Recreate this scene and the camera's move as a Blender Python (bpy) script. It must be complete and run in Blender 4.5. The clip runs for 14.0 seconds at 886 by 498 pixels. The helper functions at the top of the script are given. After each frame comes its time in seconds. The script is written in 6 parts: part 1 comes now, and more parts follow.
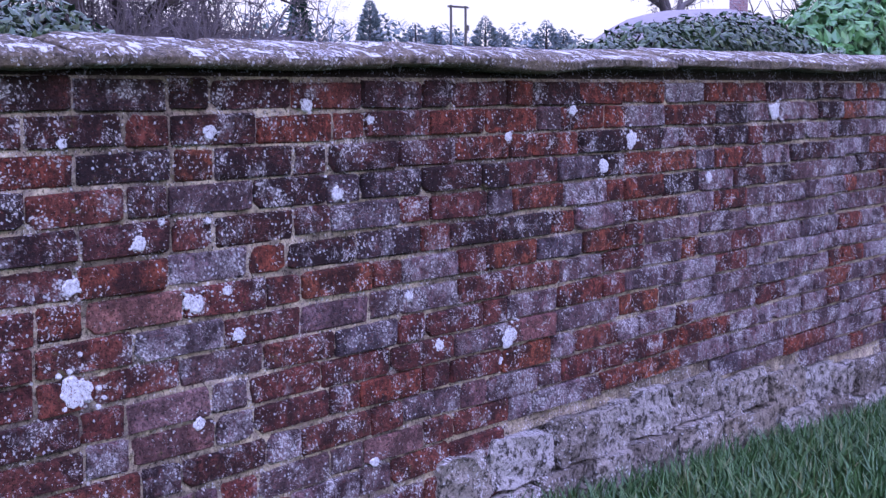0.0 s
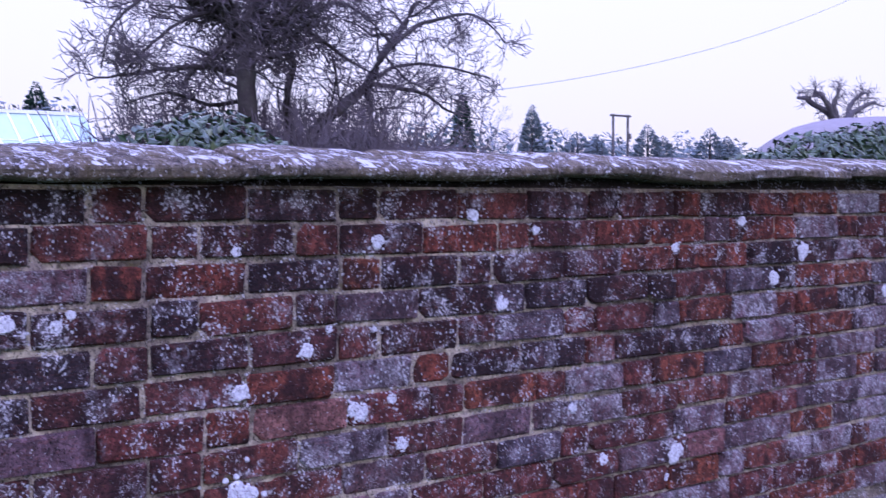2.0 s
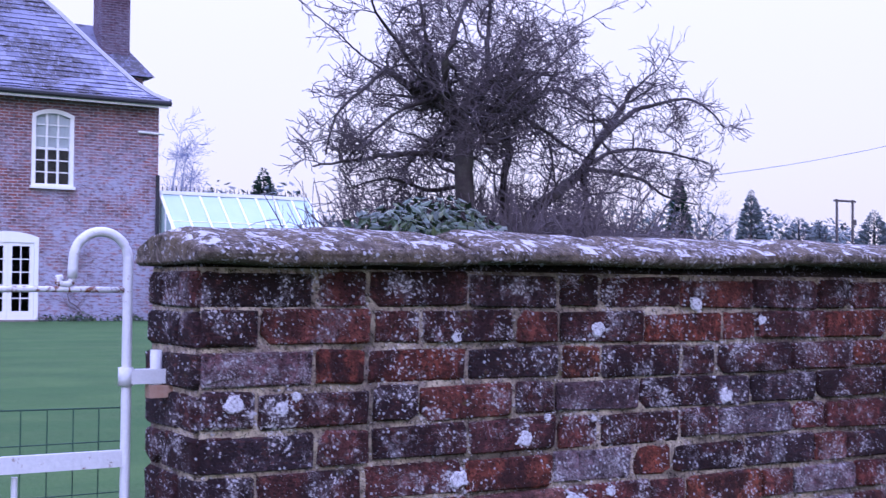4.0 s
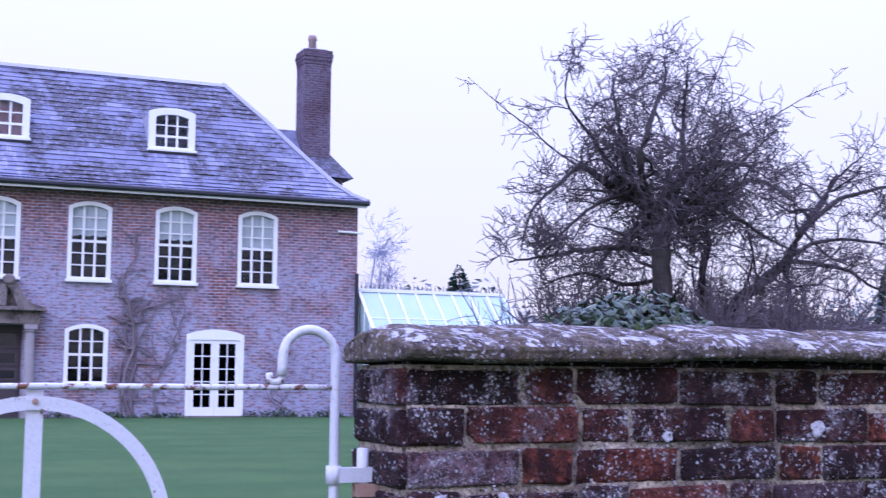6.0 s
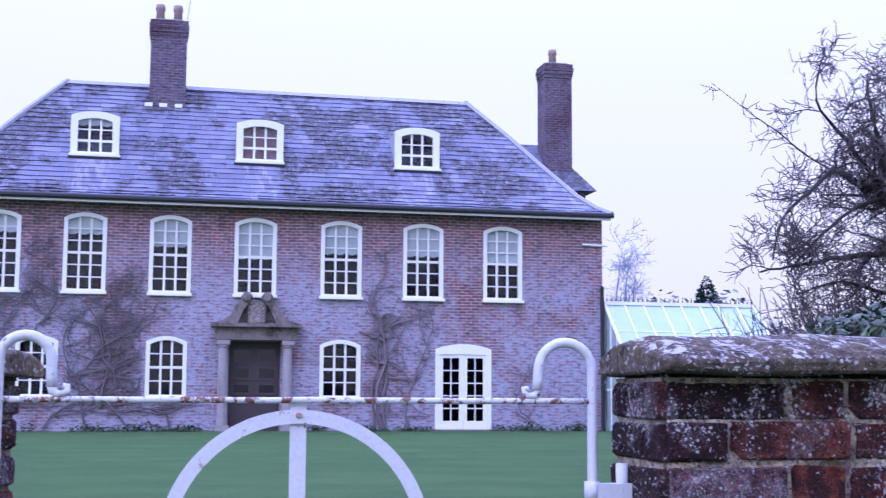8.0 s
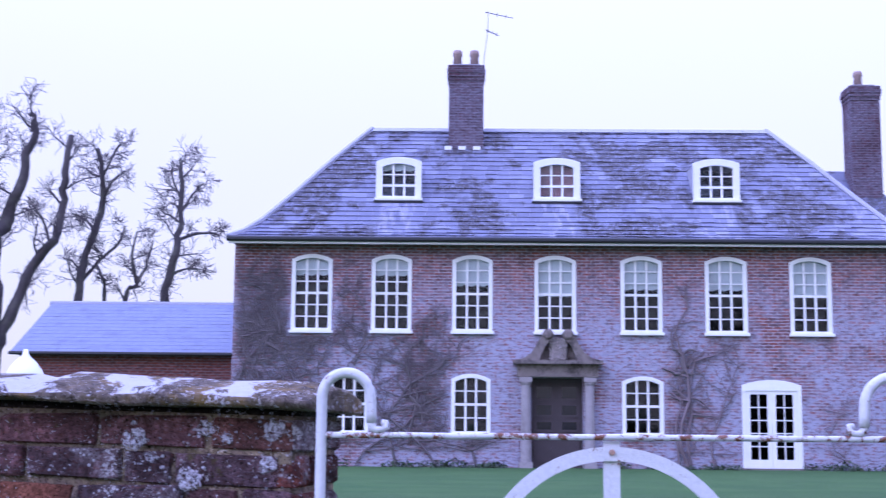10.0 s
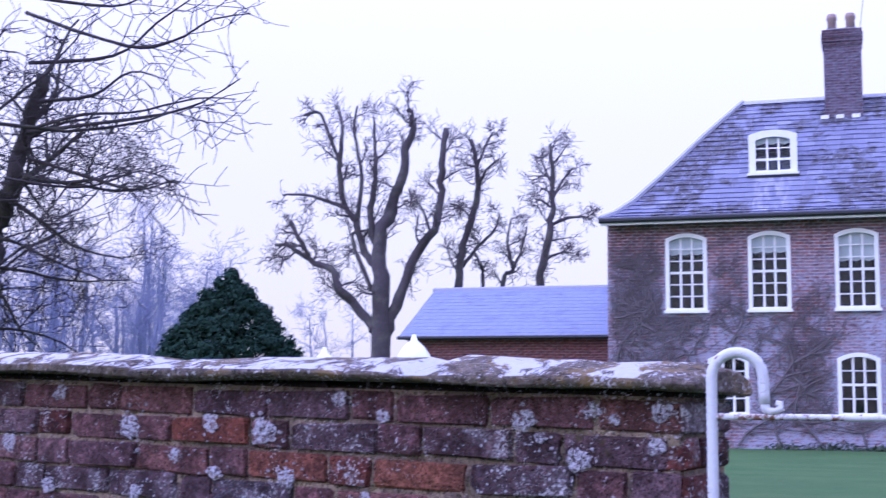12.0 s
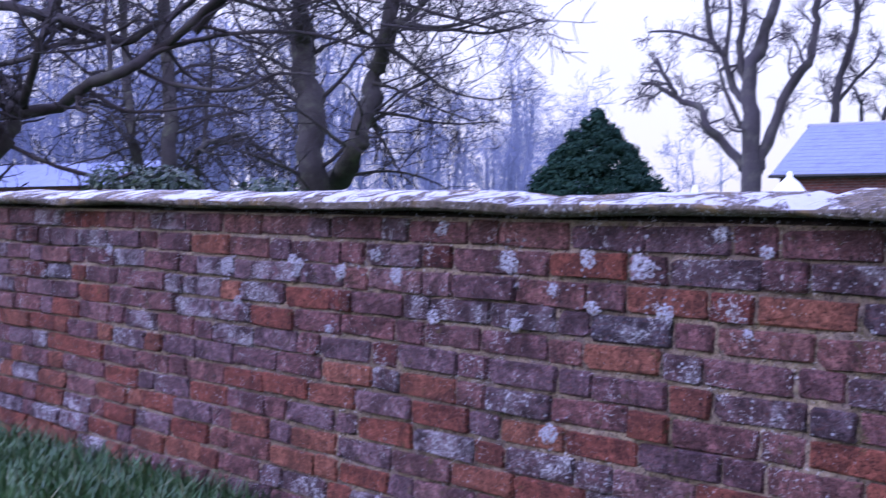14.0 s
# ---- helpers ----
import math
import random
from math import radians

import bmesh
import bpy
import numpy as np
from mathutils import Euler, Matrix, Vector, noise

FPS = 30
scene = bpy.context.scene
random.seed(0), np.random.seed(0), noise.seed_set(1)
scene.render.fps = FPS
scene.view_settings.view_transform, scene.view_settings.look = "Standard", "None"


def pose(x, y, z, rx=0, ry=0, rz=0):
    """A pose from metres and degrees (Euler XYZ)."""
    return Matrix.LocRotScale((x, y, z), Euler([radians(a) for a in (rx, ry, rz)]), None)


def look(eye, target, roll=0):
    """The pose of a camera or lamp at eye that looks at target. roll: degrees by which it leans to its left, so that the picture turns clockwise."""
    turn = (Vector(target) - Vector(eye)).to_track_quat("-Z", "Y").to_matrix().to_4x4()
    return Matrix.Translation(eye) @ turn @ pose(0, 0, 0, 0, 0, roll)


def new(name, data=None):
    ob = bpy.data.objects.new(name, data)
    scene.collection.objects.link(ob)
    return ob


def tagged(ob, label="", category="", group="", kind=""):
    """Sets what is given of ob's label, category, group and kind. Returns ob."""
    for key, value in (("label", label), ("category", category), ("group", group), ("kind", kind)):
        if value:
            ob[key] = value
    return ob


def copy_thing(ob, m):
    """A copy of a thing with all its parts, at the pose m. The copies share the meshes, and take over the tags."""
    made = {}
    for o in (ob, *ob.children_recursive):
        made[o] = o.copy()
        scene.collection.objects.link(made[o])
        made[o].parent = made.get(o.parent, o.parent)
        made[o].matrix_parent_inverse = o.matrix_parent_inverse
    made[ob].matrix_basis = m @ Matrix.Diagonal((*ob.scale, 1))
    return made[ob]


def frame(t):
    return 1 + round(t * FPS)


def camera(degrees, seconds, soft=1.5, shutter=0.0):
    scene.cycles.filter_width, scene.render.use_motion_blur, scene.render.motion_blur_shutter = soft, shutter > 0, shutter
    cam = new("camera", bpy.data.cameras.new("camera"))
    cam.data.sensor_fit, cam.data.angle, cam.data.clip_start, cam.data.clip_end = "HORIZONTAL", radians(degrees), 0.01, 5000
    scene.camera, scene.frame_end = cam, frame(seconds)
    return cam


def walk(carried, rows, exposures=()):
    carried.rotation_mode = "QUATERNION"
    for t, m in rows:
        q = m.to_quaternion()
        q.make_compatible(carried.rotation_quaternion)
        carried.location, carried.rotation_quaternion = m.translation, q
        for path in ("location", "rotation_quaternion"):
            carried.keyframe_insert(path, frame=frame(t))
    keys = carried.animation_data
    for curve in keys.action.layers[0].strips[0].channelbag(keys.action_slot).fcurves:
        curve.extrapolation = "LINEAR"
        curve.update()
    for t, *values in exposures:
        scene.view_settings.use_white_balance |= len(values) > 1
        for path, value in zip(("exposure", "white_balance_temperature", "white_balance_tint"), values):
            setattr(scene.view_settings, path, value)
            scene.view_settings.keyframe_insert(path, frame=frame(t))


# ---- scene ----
cam = camera(38.0, 14.0, soft=1.3, shutter=0.4)
PATH = [
    (0, (2.326, 0.057, 1.189), (1.016, 1.55, 0.951), -0.4),
    (0.5, (2.32, 0.06, 1.189), (0.98, 1.53, 0.986), -0.3),
    (1, (2.32, 0.057, 1.192), (0.941, 1.497, 1.034), -0.3),
    (1.5, (2.313, 0.058, 1.195), (0.883, 1.451, 1.082), -0.3),
    (2, (2.308, 0.058, 1.196), (0.814, 1.386, 1.125), -0.2),
    (2.5, (2.301, 0.058, 1.198), (0.75, 1.321, 1.168), -0.2),
    (3, (2.294, 0.059, 1.198), (0.698, 1.264, 1.206), -0.2),
    (3.2, (2.292, 0.056, 1.199), (0.672, 1.229, 1.214), -0.0),
    (5.3, (2.25, 0.059, 1.202), (0.477, 0.97, 1.367), 0.4),
    (5.5, (2.242, 0.06, 1.203), (0.457, 0.942, 1.385), 0.4),
    (6, (2.238, 0.056, 1.203), (0.413, 0.848, 1.408), 0.4),
    (6.5, (2.229, 0.054, 1.203), (0.366, 0.751, 1.413), 0.4),
    (7, (2.221, 0.052, 1.203), (0.328, 0.661, 1.416), 0.4),
    (7.2, (2.215, 0.052, 1.203), (0.31, 0.62, 1.418), 0.4),
    (9.3, (2.185, 0.042, 1.202), (0.208, 0.205, 1.454), 0.4),
    (9.5, (2.186, 0.04, 1.203), (0.206, 0.14, 1.462), 0.5),
    (10, (2.177, 0.034, 1.202), (0.197, 0.008, 1.479), 0.5),
    (10.5, (2.171, 0.03, 1.202), (0.197, -0.131, 1.483), 0.5),
    (11, (2.164, 0.024, 1.203), (0.206, -0.28, 1.48), 0.5),
    (11.5, (2.152, 0.017, 1.203), (0.224, -0.443, 1.476), 0.5),
    (12, (2.149, 0.011, 1.202), (0.254, -0.58, 1.446), 0.5),
    (12.5, (2.141, 0.002, 1.201), (0.282, -0.707, 1.394), 0.5),
    (13, (2.125, -0.011, 1.198), (0.315, -0.853, 1.312), 0.6),
    (13.5, (2.112, -0.022, 1.195), (0.363, -0.99, 1.244), 0.6),
    (14, (2.1, -0.04, 1.192), (0.431, -1.142, 1.183), 0.7),
]
walk(cam, [(t, look(eye, target, roll)) for t, eye, target, roll in PATH], exposures=[(0.0, 0.36, 4600, 39), (1.2, 0.28, 4580, 40), (3.2, 0.12, 4600, 41), (5.3, 0.1, 4600, 36), (7.2, 0.08, 4560, 36), (9.3, 0.08, 4480, 36), (11.5, 0.1, 4540, 38), (13.0, 0.22, 4580, 37), (14.0, 0.28, 4540, 36)])

# ---- world and light: bright overcast winter sky ----
world = bpy.data.worlds.new("overcast_sky")
scene.world = world
world.use_nodes = True
wn = world.node_tree
wn.nodes.clear()
w_out = wn.nodes.new("ShaderNodeOutputWorld")
w_bg = wn.nodes.new("ShaderNodeBackground")
w_sky = wn.nodes.new("ShaderNodeTexSky")
w_sky.sky_type = 'NISHITA'
w_sky.sun_disc = False
w_sky.sun_elevation = radians(28)
w_sky.sun_rotation = radians(120)
w_sky.dust_density = 4.0
w_mul = wn.nodes.new("ShaderNodeVectorMath")
w_mul.operation = 'SCALE'
w_mul.inputs["Scale"].default_value = 0.03
w_cloud = wn.nodes.new("ShaderNodeVectorMath")
w_cloud.operation = 'ADD'
# the cloud layer: brightest overhead, paler towards the horizon
w_dir = wn.nodes.new("ShaderNodeTexCoord")
w_sep = wn.nodes.new("ShaderNodeSeparateXYZ")
w_up = wn.nodes.new("ShaderNodeMath")
w_up.operation, w_up.use_clamp = 'MAXIMUM', True
w_sq = wn.nodes.new("ShaderNodeMath")
w_sq.operation = 'POWER'
w_sq.inputs[1].default_value = 2.0
w_mix = wn.nodes.new("ShaderNodeMix")
w_mix.data_type = 'RGBA'
w_mix.inputs[6].default_value = (0.86, 0.72, 0.515, 1)
w_mix.inputs[7].default_value = (2.6, 2.5, 3.08, 1)
wn.links.new(w_dir.outputs["Generated"], w_sep.inputs[0])
wn.links.new(w_sep.outputs[2], w_up.inputs[0])
w_up.inputs[1].default_value = 0.0
wn.links.new(w_up.outputs[0], w_sq.inputs[0])
wn.links.new(w_sq.outputs[0], w_mix.inputs[0])
wn.links.new(w_mix.outputs[2], w_cloud.inputs[1])
wn.links.new(w_sky.outputs["Color"], w_mul.inputs[0])
wn.links.new(w_mul.outputs["Vector"], w_cloud.inputs[0])
wn.links.new(w_cloud.outputs["Vector"], w_bg.inputs["Color"])
w_bg.inputs["Strength"].default_value = 1.0
wn.links.new(w_bg.outputs["Background"], w_out.inputs["Surface"])
sun = new("sun", bpy.data.lights.new("sun", 'SUN'))
sun.data.energy, sun.data.angle, sun.data.color = 1.15, radians(40), (1.0, 0.97, 0.92)
sun.matrix_world = look((12, -20, 16), (0, 0, 0))


# ---- materials ----
class Nodes:
    """A short hand for node materials."""

    def __init__(self, name):
        self.m = bpy.data.materials.new(name)
        self.m.use_nodes = True
        self.t = self.m.node_tree
        self.t.nodes.clear()
        self.out = self.t.nodes.new("ShaderNodeOutputMaterial")
        self.b = self.t.nodes.new("ShaderNodeBsdfPrincipled")
        self.link(self.b.outputs["BSDF"], self.out.inputs["Surface"])

    def link(self, a, b):
        self.t.links.new(a, b)

    def put(self, socket, v):
        if hasattr(v, "is_linked"):
            self.link(v, socket)
        elif hasattr(socket.default_value, "__len__") and len(v) == 3 and len(socket.default_value) == 4:
            socket.default_value = (*v, 1)
        else:
            socket.default_value = v

    def pos(self, scale=(1, 1, 1)):
        g = self.t.nodes.new("ShaderNodeNewGeometry")
        if scale == (1, 1, 1):
            return g.outputs["Position"]
        m = self.t.nodes.new("ShaderNodeMapping")
        m.inputs["Scale"].default_value = scale
        self.link(g.outputs["Position"], m.inputs["Vector"])
        return m.outputs["Vector"]

    def noise(self, scale, detail=4, rough=0.6, vec=None, distort=0.0):
        n = self.t.nodes.new("ShaderNodeTexNoise")
        n.inputs["Scale"].default_value = scale
        n.inputs["Detail"].default_value = detail
        n.inputs["Roughness"].default_value = rough
        n.inputs["Distortion"].default_value = distort
        self.link(vec if vec is not None else self.pos(), n.inputs["Vector"])
        return n.outputs["Fac"]

    def spots(self, scale, vec=None):
        n = self.t.nodes.new("ShaderNodeTexVoronoi")
        n.inputs["Scale"].default_value = scale
        self.link(vec if vec is not None else self.pos(), n.inputs["Vector"])
        return n.outputs["Distance"], n.outputs["Color"]

    def ramp(self, fac, stops, smooth=False):
        r = self.t.nodes.new("ShaderNodeValToRGB")
        if smooth:
            r.color_ramp.interpolation = 'EASE'
        while len(r.color_ramp.elements) < len(stops):
            r.color_ramp.elements.new(0.5)
        for e, (p, c) in zip(r.color_ramp.elements, stops):
            e.position = p
            e.color = (c, c, c, 1) if isinstance(c, (int, float)) else (*c, 1)
        self.link(fac, r.inputs["Fac"])
        return r.outputs["Color"]

    def mix(self, fac, a, b, blend='MIX'):
        n = self.t.nodes.new("ShaderNodeMix")
        n.data_type, n.blend_type = 'RGBA', blend
        self.put(n.inputs[0], fac)
        self.put(n.inputs[6], a)
        self.put(n.inputs[7], b)
        return n.outputs[2]

    def math(self, op, a, b=0.0):
        n = self.t.nodes.new("ShaderNodeMath")
        n.operation = op
        self.put(n.inputs[0], a)
        self.put(n.inputs[1], b)
        return n.outputs[0]

    def each(self):
        """A random number for each piece, be it an object or an island of a mesh."""
        o = self.t.nodes.new("ShaderNodeObjectInfo")
        g = self.t.nodes.new("ShaderNodeNewGeometry")
        return self.math('FRACT', self.math('ADD', o.outputs["Random"], g.outputs["Random Per Island"]))

    def bump(self, height, strength=0.4, distance=0.01):
        n = self.t.nodes.new("ShaderNodeBump")
        n.inputs["Strength"].default_value = strength
        n.inputs["Distance"].default_value = distance
        self.link(height, n.inputs["Height"])
        self.link(n.outputs["Normal"], self.b.inputs["Normal"])

    def done(self, colour, rough=0.9, metal=0.0, spec=0.3):
        self.put(self.b.inputs["Base Color"], colour)
        self.put(self.b.inputs["Roughness"], rough)
        self.b.inputs["Metallic"].default_value = metal
        self.b.inputs["Specular IOR Level"].default_value = spec
        return self.m


LICHEN = (0.74, 0.70, 0.74)


def lichen_on(n, colour, amount=0.5, size=1.0, moss=0.0):
    """Pale crust lichen over a colour: thin lilac films, blotches and crisp small dots."""
    field = n.noise(3.1, 5, 0.65)
    cluster = n.noise(11, 5, 0.7)
    edge = n.noise(230 / size, 4, 0.7)
    d2, c2 = n.spots(88 / size)
    big = n.noise(42 / size, 7, 0.8, distort=0.8)
    thick = n.math('MULTIPLY', n.ramp(cluster, [(0.46, 0.0), (0.64, 1.0)]), 0.62)
    thick = n.math('ADD', thick, n.math('MULTIPLY', n.ramp(field, [(0.38, 0.0), (0.62, 1.0)]), 0.12))
    fleck = n.math('ADD', n.noise(150 / size, 4, 0.62, distort=0.6), n.math('MULTIPLY', thick, 0.16 + 0.05 * amount))
    small = n.math('MULTIPLY', n.ramp(fleck, [(0.675 - 0.02 * amount, 0.0), (0.69 - 0.02 * amount, 1.0)]), n.ramp(n.noise(6, 5, 0.7), [(0.42, 0.15), (0.52, 1.0)]))
    blotch = n.ramp(n.math('ADD', d2, n.math('MULTIPLY', big, 0.40)), [(0.44, 1.0), (0.52, 0.0)])
    pick = n.ramp(n.math('ADD', c2, thick), [(1.02 - 0.20 * amount, 0.0), (1.04 - 0.20 * amount, 0.9)])
    film = n.math('MULTIPLY', n.ramp(big, [(0.44, 0.15), (0.58, 1.0)]), n.ramp(cluster, [(0.66 - 0.20 * amount, 0.0), (0.74 - 0.20 * amount, max(0.0, min(0.6, 0.6 * amount)))]))
    col = n.mix(film, colour, n.mix(n.ramp(edge, [(0.42, 0.0), (0.56, 1.0)]), (0.15, 0.10, 0.115), (0.62, 0.55, 0.61)))
    col = n.mix(n.math('MULTIPLY', blotch, pick), col, (0.62, 0.61, 0.68))
    col = n.mix(small, col, LICHEN)
    salt = n.math('MULTIPLY', n.ramp(n.noise(300 / size, 4, 0.7), [(0.54, 0.0), (0.57, 1.0)]), n.ramp(n.noise(13, 5, 0.75), [(0.63 - 0.10 * amount, 0.0), (0.68 - 0.10 * amount, 0.65)]))
    col = n.mix(salt, col, (0.60, 0.53, 0.57))
    if moss:
        mz = n.noise(19, 5, 0.75)
        col = n.mix(n.ramp(mz, [(0.64 - 0.1 * moss, 0.0), (0.70, 0.8)]), col, (0.12, 0.10, 0.035))
    return col


def brick_material(name, stops, lichen, dark=0.6, moss=0.0):
    n = Nodes(name)
    base = n.ramp(n.each(), [(at, (1.78 * c[0], 1.92 * c[1], 2.05 * c[2])) for at, c in stops])
    grain = n.noise(190, 4, 0.75)
    stain = n.noise(30, 7, 0.8)
    burnt = n.noise(8.5, 3, 0.55)
    col = n.mix(n.ramp(n.noise(85, 4, 0.7), [(0.40, 0.55), (0.60, 0.0)]), base, (0.030, 0.012, 0.012))
    col = n.mix(n.ramp(n.noise(60, 3, 0.6, vec=n.pos((1, 1, 4))), [(0.52, 0.0), (0.66, 0.5)]), col, (0.26, 0.085, 0.055))
    col = n.mix(n.ramp(stain, [(0.42, 0.0), (0.53, dark)]), col, (0.014, 0.009, 0.012))
    col = n.mix(n.ramp(burnt, [(0.50, 0.0), (0.56, dark * 1.1)]), col, (0.024, 0.013, 0.017))
    # worn pits, their shade put into the colour as near-black
    col = n.mix(n.ramp(grain, [(0.38, 0.95), (0.46, 0.0)]), col, (0.008, 0.006, 0.007))
    col = lichen_on(n, col, lichen, 1.0, moss)
    n.bump(n.math('ADD', n.noise(70, 5, 0.75), n.math('MULTIPLY', grain, 0.8)), 1.0, 0.018)
    return n.done(col, 0.93, spec=0.2)


M_DARK = brick_material("dark_brick", [(0.0, (0.030, 0.013, 0.015)), (0.25, (0.090, 0.027, 0.023)), (0.5, (0.024, 0.014, 0.017)), (0.75, (0.11, 0.033, 0.027)), (0.9, (0.060, 0.038, 0.046)), (1.0, (0.035, 0.016, 0.016))], 0.75, 0.65, 0.15)
M_RED = brick_material("red_brick", [(0.0, (0.27, 0.064, 0.033)), (0.5, (0.19, 0.045, 0.028)), (1.0, (0.30, 0.082, 0.038))], 0.4, 0.65)
M_GREY = brick_material("grey_brick", [(0.0, (0.14, 0.088, 0.10)), (0.5, (0.15, 0.080, 0.082)), (1.0, (0.09, 0.068, 0.085))], 0.8, 0.45)
M_PALE = brick_material("lichened_brick", [(0.0, (0.20, 0.105, 0.12)), (0.5, (0.15, 0.070, 0.075)), (1.0, (0.22, 0.15, 0.175))], 1.15, 0.6)
M_ROSE = brick_material("rose_brick", [(0.0, (0.19, 0.047, 0.036)), (0.4, (0.11, 0.032, 0.029)), (0.7, (0.22, 0.060, 0.040)), (1.0, (0.08, 0.030, 0.033))], 0.65, 0.55, 0.2)
M_DUSK = brick_material("dusky_rose_brick", [(0.0, (0.26, 0.108, 0.100)), (0.35, (0.19, 0.098, 0.108)), (0.6, (0.30, 0.124, 0.098)), (0.8, (0.24, 0.142, 0.155)), (1.0, (0.16, 0.088, 0.102))], -0.1, 0.45, 0.35)
M_ORANGE = brick_material("soft_orange_brick", [(0.0, (0.29, 0.088, 0.052)), (0.5, (0.22, 0.066, 0.044)), (1.0, (0.32, 0.12, 0.07))], -0.6, 0.35, 0.2)


def mortar_material(name, colour, second, moss, soot=0.9, lichen=0.2):
    n = Nodes(name)
    col = n.mix(n.ramp(n.noise(26, 6, 0.75), [(0.42, 0.0), (0.58, 1.0)]), colour, second)
    col = n.mix(n.ramp(n.noise(2.6, 7, 0.75), [(0.46, 0.0), (0.58, soot)]), col, (0.045, 0.034, 0.036))
    col = n.mix(n.ramp(n.noise(110, 5, 0.8), [(0.40, 0.9), (0.49, 0.0)]), col, (0.018, 0.014, 0.013))
    col = lichen_on(n, col, lichen, 1.0, moss)
    n.bump(n.noise(120, 4, 0.8), 1.0, 0.008)
    return n.done(col, 0.95, spec=0.15)


M_MORTAR = mortar_material("lime_mortar", (0.60, 0.51, 0.37), (0.33, 0.26, 0.22), 0.45, 0.7, 0.5)
M_MORTAR_L = mortar_material("brown_mortar", (0.40, 0.31, 0.21), (0.26, 0.19, 0.16), 0.8, 0.5, 0.1)
# bed mortar darkened to paint the shadow line beneath the coping
M_BEDSHADE = mortar_material("shaded_bed_mortar", (0.07, 0.055, 0.052), (0.045, 0.036, 0.036), 0.2, 0.8)


def coping_material(name, white, grain, gold, tan):
    n = Nodes(name)
    base = n.ramp(n.noise(62, 9, 0.85), [(0.43, (0.012, 0.010, 0.009)), (0.48, (0.17, 0.14, 0.105)), (0.53, (0.075, 0.060, 0.045)), (0.58, (0.42, 0.37, 0.33))])
    base = n.mix(n.ramp(n.noise(130, 5, 0.8), [(0.38, 0.95), (0.46, 0.0)]), base, (0.008, 0.007, 0.007))
    base = n.mix(n.ramp(n.noise(28, 6, 0.8), [(0.42, 0.85), (0.49, 0.0)]), base, (0.016, 0.013, 0.012))
    base = n.mix(n.ramp(n.noise(13, 5, 0.75), [(0.50, 0.0), (0.62, 0.75)]), base, n.mix(n.noise(90, 4), (0.18, 0.14, 0.055), (0.07, 0.055, 0.03)))
    base = n.mix(n.math('MULTIPLY', n.ramp(n.noise(6, 5, 0.7), [(0.52, 0.0), (0.62, 1.0)]), gold), base, (0.33, 0.21, 0.035))
    base = n.mix(n.math('MULTIPLY', n.ramp(n.noise(38, 6, 0.75), [(0.40, 0.0), (0.52, 1.0)]), tan), base, n.mix(n.noise(150, 4, 0.7), (0.44, 0.35, 0.30), (0.22, 0.165, 0.135)))
    base = lichen_on(n, base, 0.45, 1.3)
    g = n.t.nodes.new("ShaderNodeNewGeometry")
    s = n.t.nodes.new("ShaderNodeSeparateXYZ")
    n.link(g.outputs["Normal"], s.inputs[0])
    upper = n.ramp(s.outputs[2], [(0.55, 0.0), (0.85, 1.0)])
    crust = n.noise(grain, 8, 0.74, vec=n.pos((0.55, 1, 1)), distort=0.5)
    base = n.mix(n.math('MULTIPLY', upper, n.ramp(crust, [(0.60 - 0.12 * white, 0.0), (0.62 - 0.12 * white, 1.0)])), base, n.mix(n.noise(60, 4), (0.80, 0.79, 0.82), (0.60, 0.58, 0.61)))
    n.bump(n.math('ADD', n.noise(75, 6, 0.8), n.math('MULTIPLY', n.noise(16, 4), 1.5)), 1.0, 0.018)
    return n.done(base, 0.95, spec=0.15)


M_COPING = coping_material("weathered_coping", 0.46, 26, 0.12, 0.25)
M_COPING_L = coping_material("whitened_coping", 0.88, 8.5, 0.6, 0.3)


def simple(name, a, b, scale=20, rough=0.8, metal=0.0, spec=0.3, bump=0.0, stains=None, amount=0.5):
    n = Nodes(name)
    col = n.mix(n.noise(scale, 5, 0.65), a, b)
    if stains:
        col = n.mix(n.ramp(n.noise(scale * 0.35, 6, 0.7), [(0.5, 0.0), (0.68, amount)]), col, stains)
    if bump:
        n.bump(n.noise(scale * 2.5, 4, 0.7), bump, 0.01)
    return n.done(col, rough, metal, spec)




def stone_material():
    n = Nodes("rough_limestone")
    col = n.ramp(n.each(), [(0.0, (0.20, 0.165, 0.15)), (0.35, (0.42, 0.37, 0.36)), (0.7, (0.30, 0.25, 0.21)), (1.0, (0.50, 0.46, 0.47))])
    col = n.mix(n.ramp(n.noise(33, 6, 0.75), [(0.42, 0.95), (0.51, 0.0)]), col, (0.045, 0.036, 0.032))
    col = n.mix(n.ramp(n.noise(95, 5, 0.8), [(0.38, 0.9), (0.47, 0.0)]), col, (0.02, 0.017, 0.016))
    col = lichen_on(n, col, 0.45, 1.4, 0.4)
    n.bump(n.math('ADD', n.noise(30, 6, 0.75), n.noise(90, 4, 0.7)), 1.0, 0.02)
    return n.done(col, 0.95, spec=0.15)


M_STONE = stone_material()


def crust_material(name, pale, dull, bare):
    """A thin crust, broken through to the brick in places."""
    n = Nodes(name)
    col = n.mix(n.ramp(n.noise(150, 5, 0.7), [(0.40, 0.0), (0.58, 1.0)]), dull, pale)
    n.put(n.b.inputs["Alpha"], n.ramp(n.noise(120, 6, 0.8), [(bare, 0.0), (bare + 0.05, 1.0)]))
    n.bump(n.noise(220, 4, 0.7), 0.8, 0.006)
    return n.done(col, 0.95, spec=0.15)


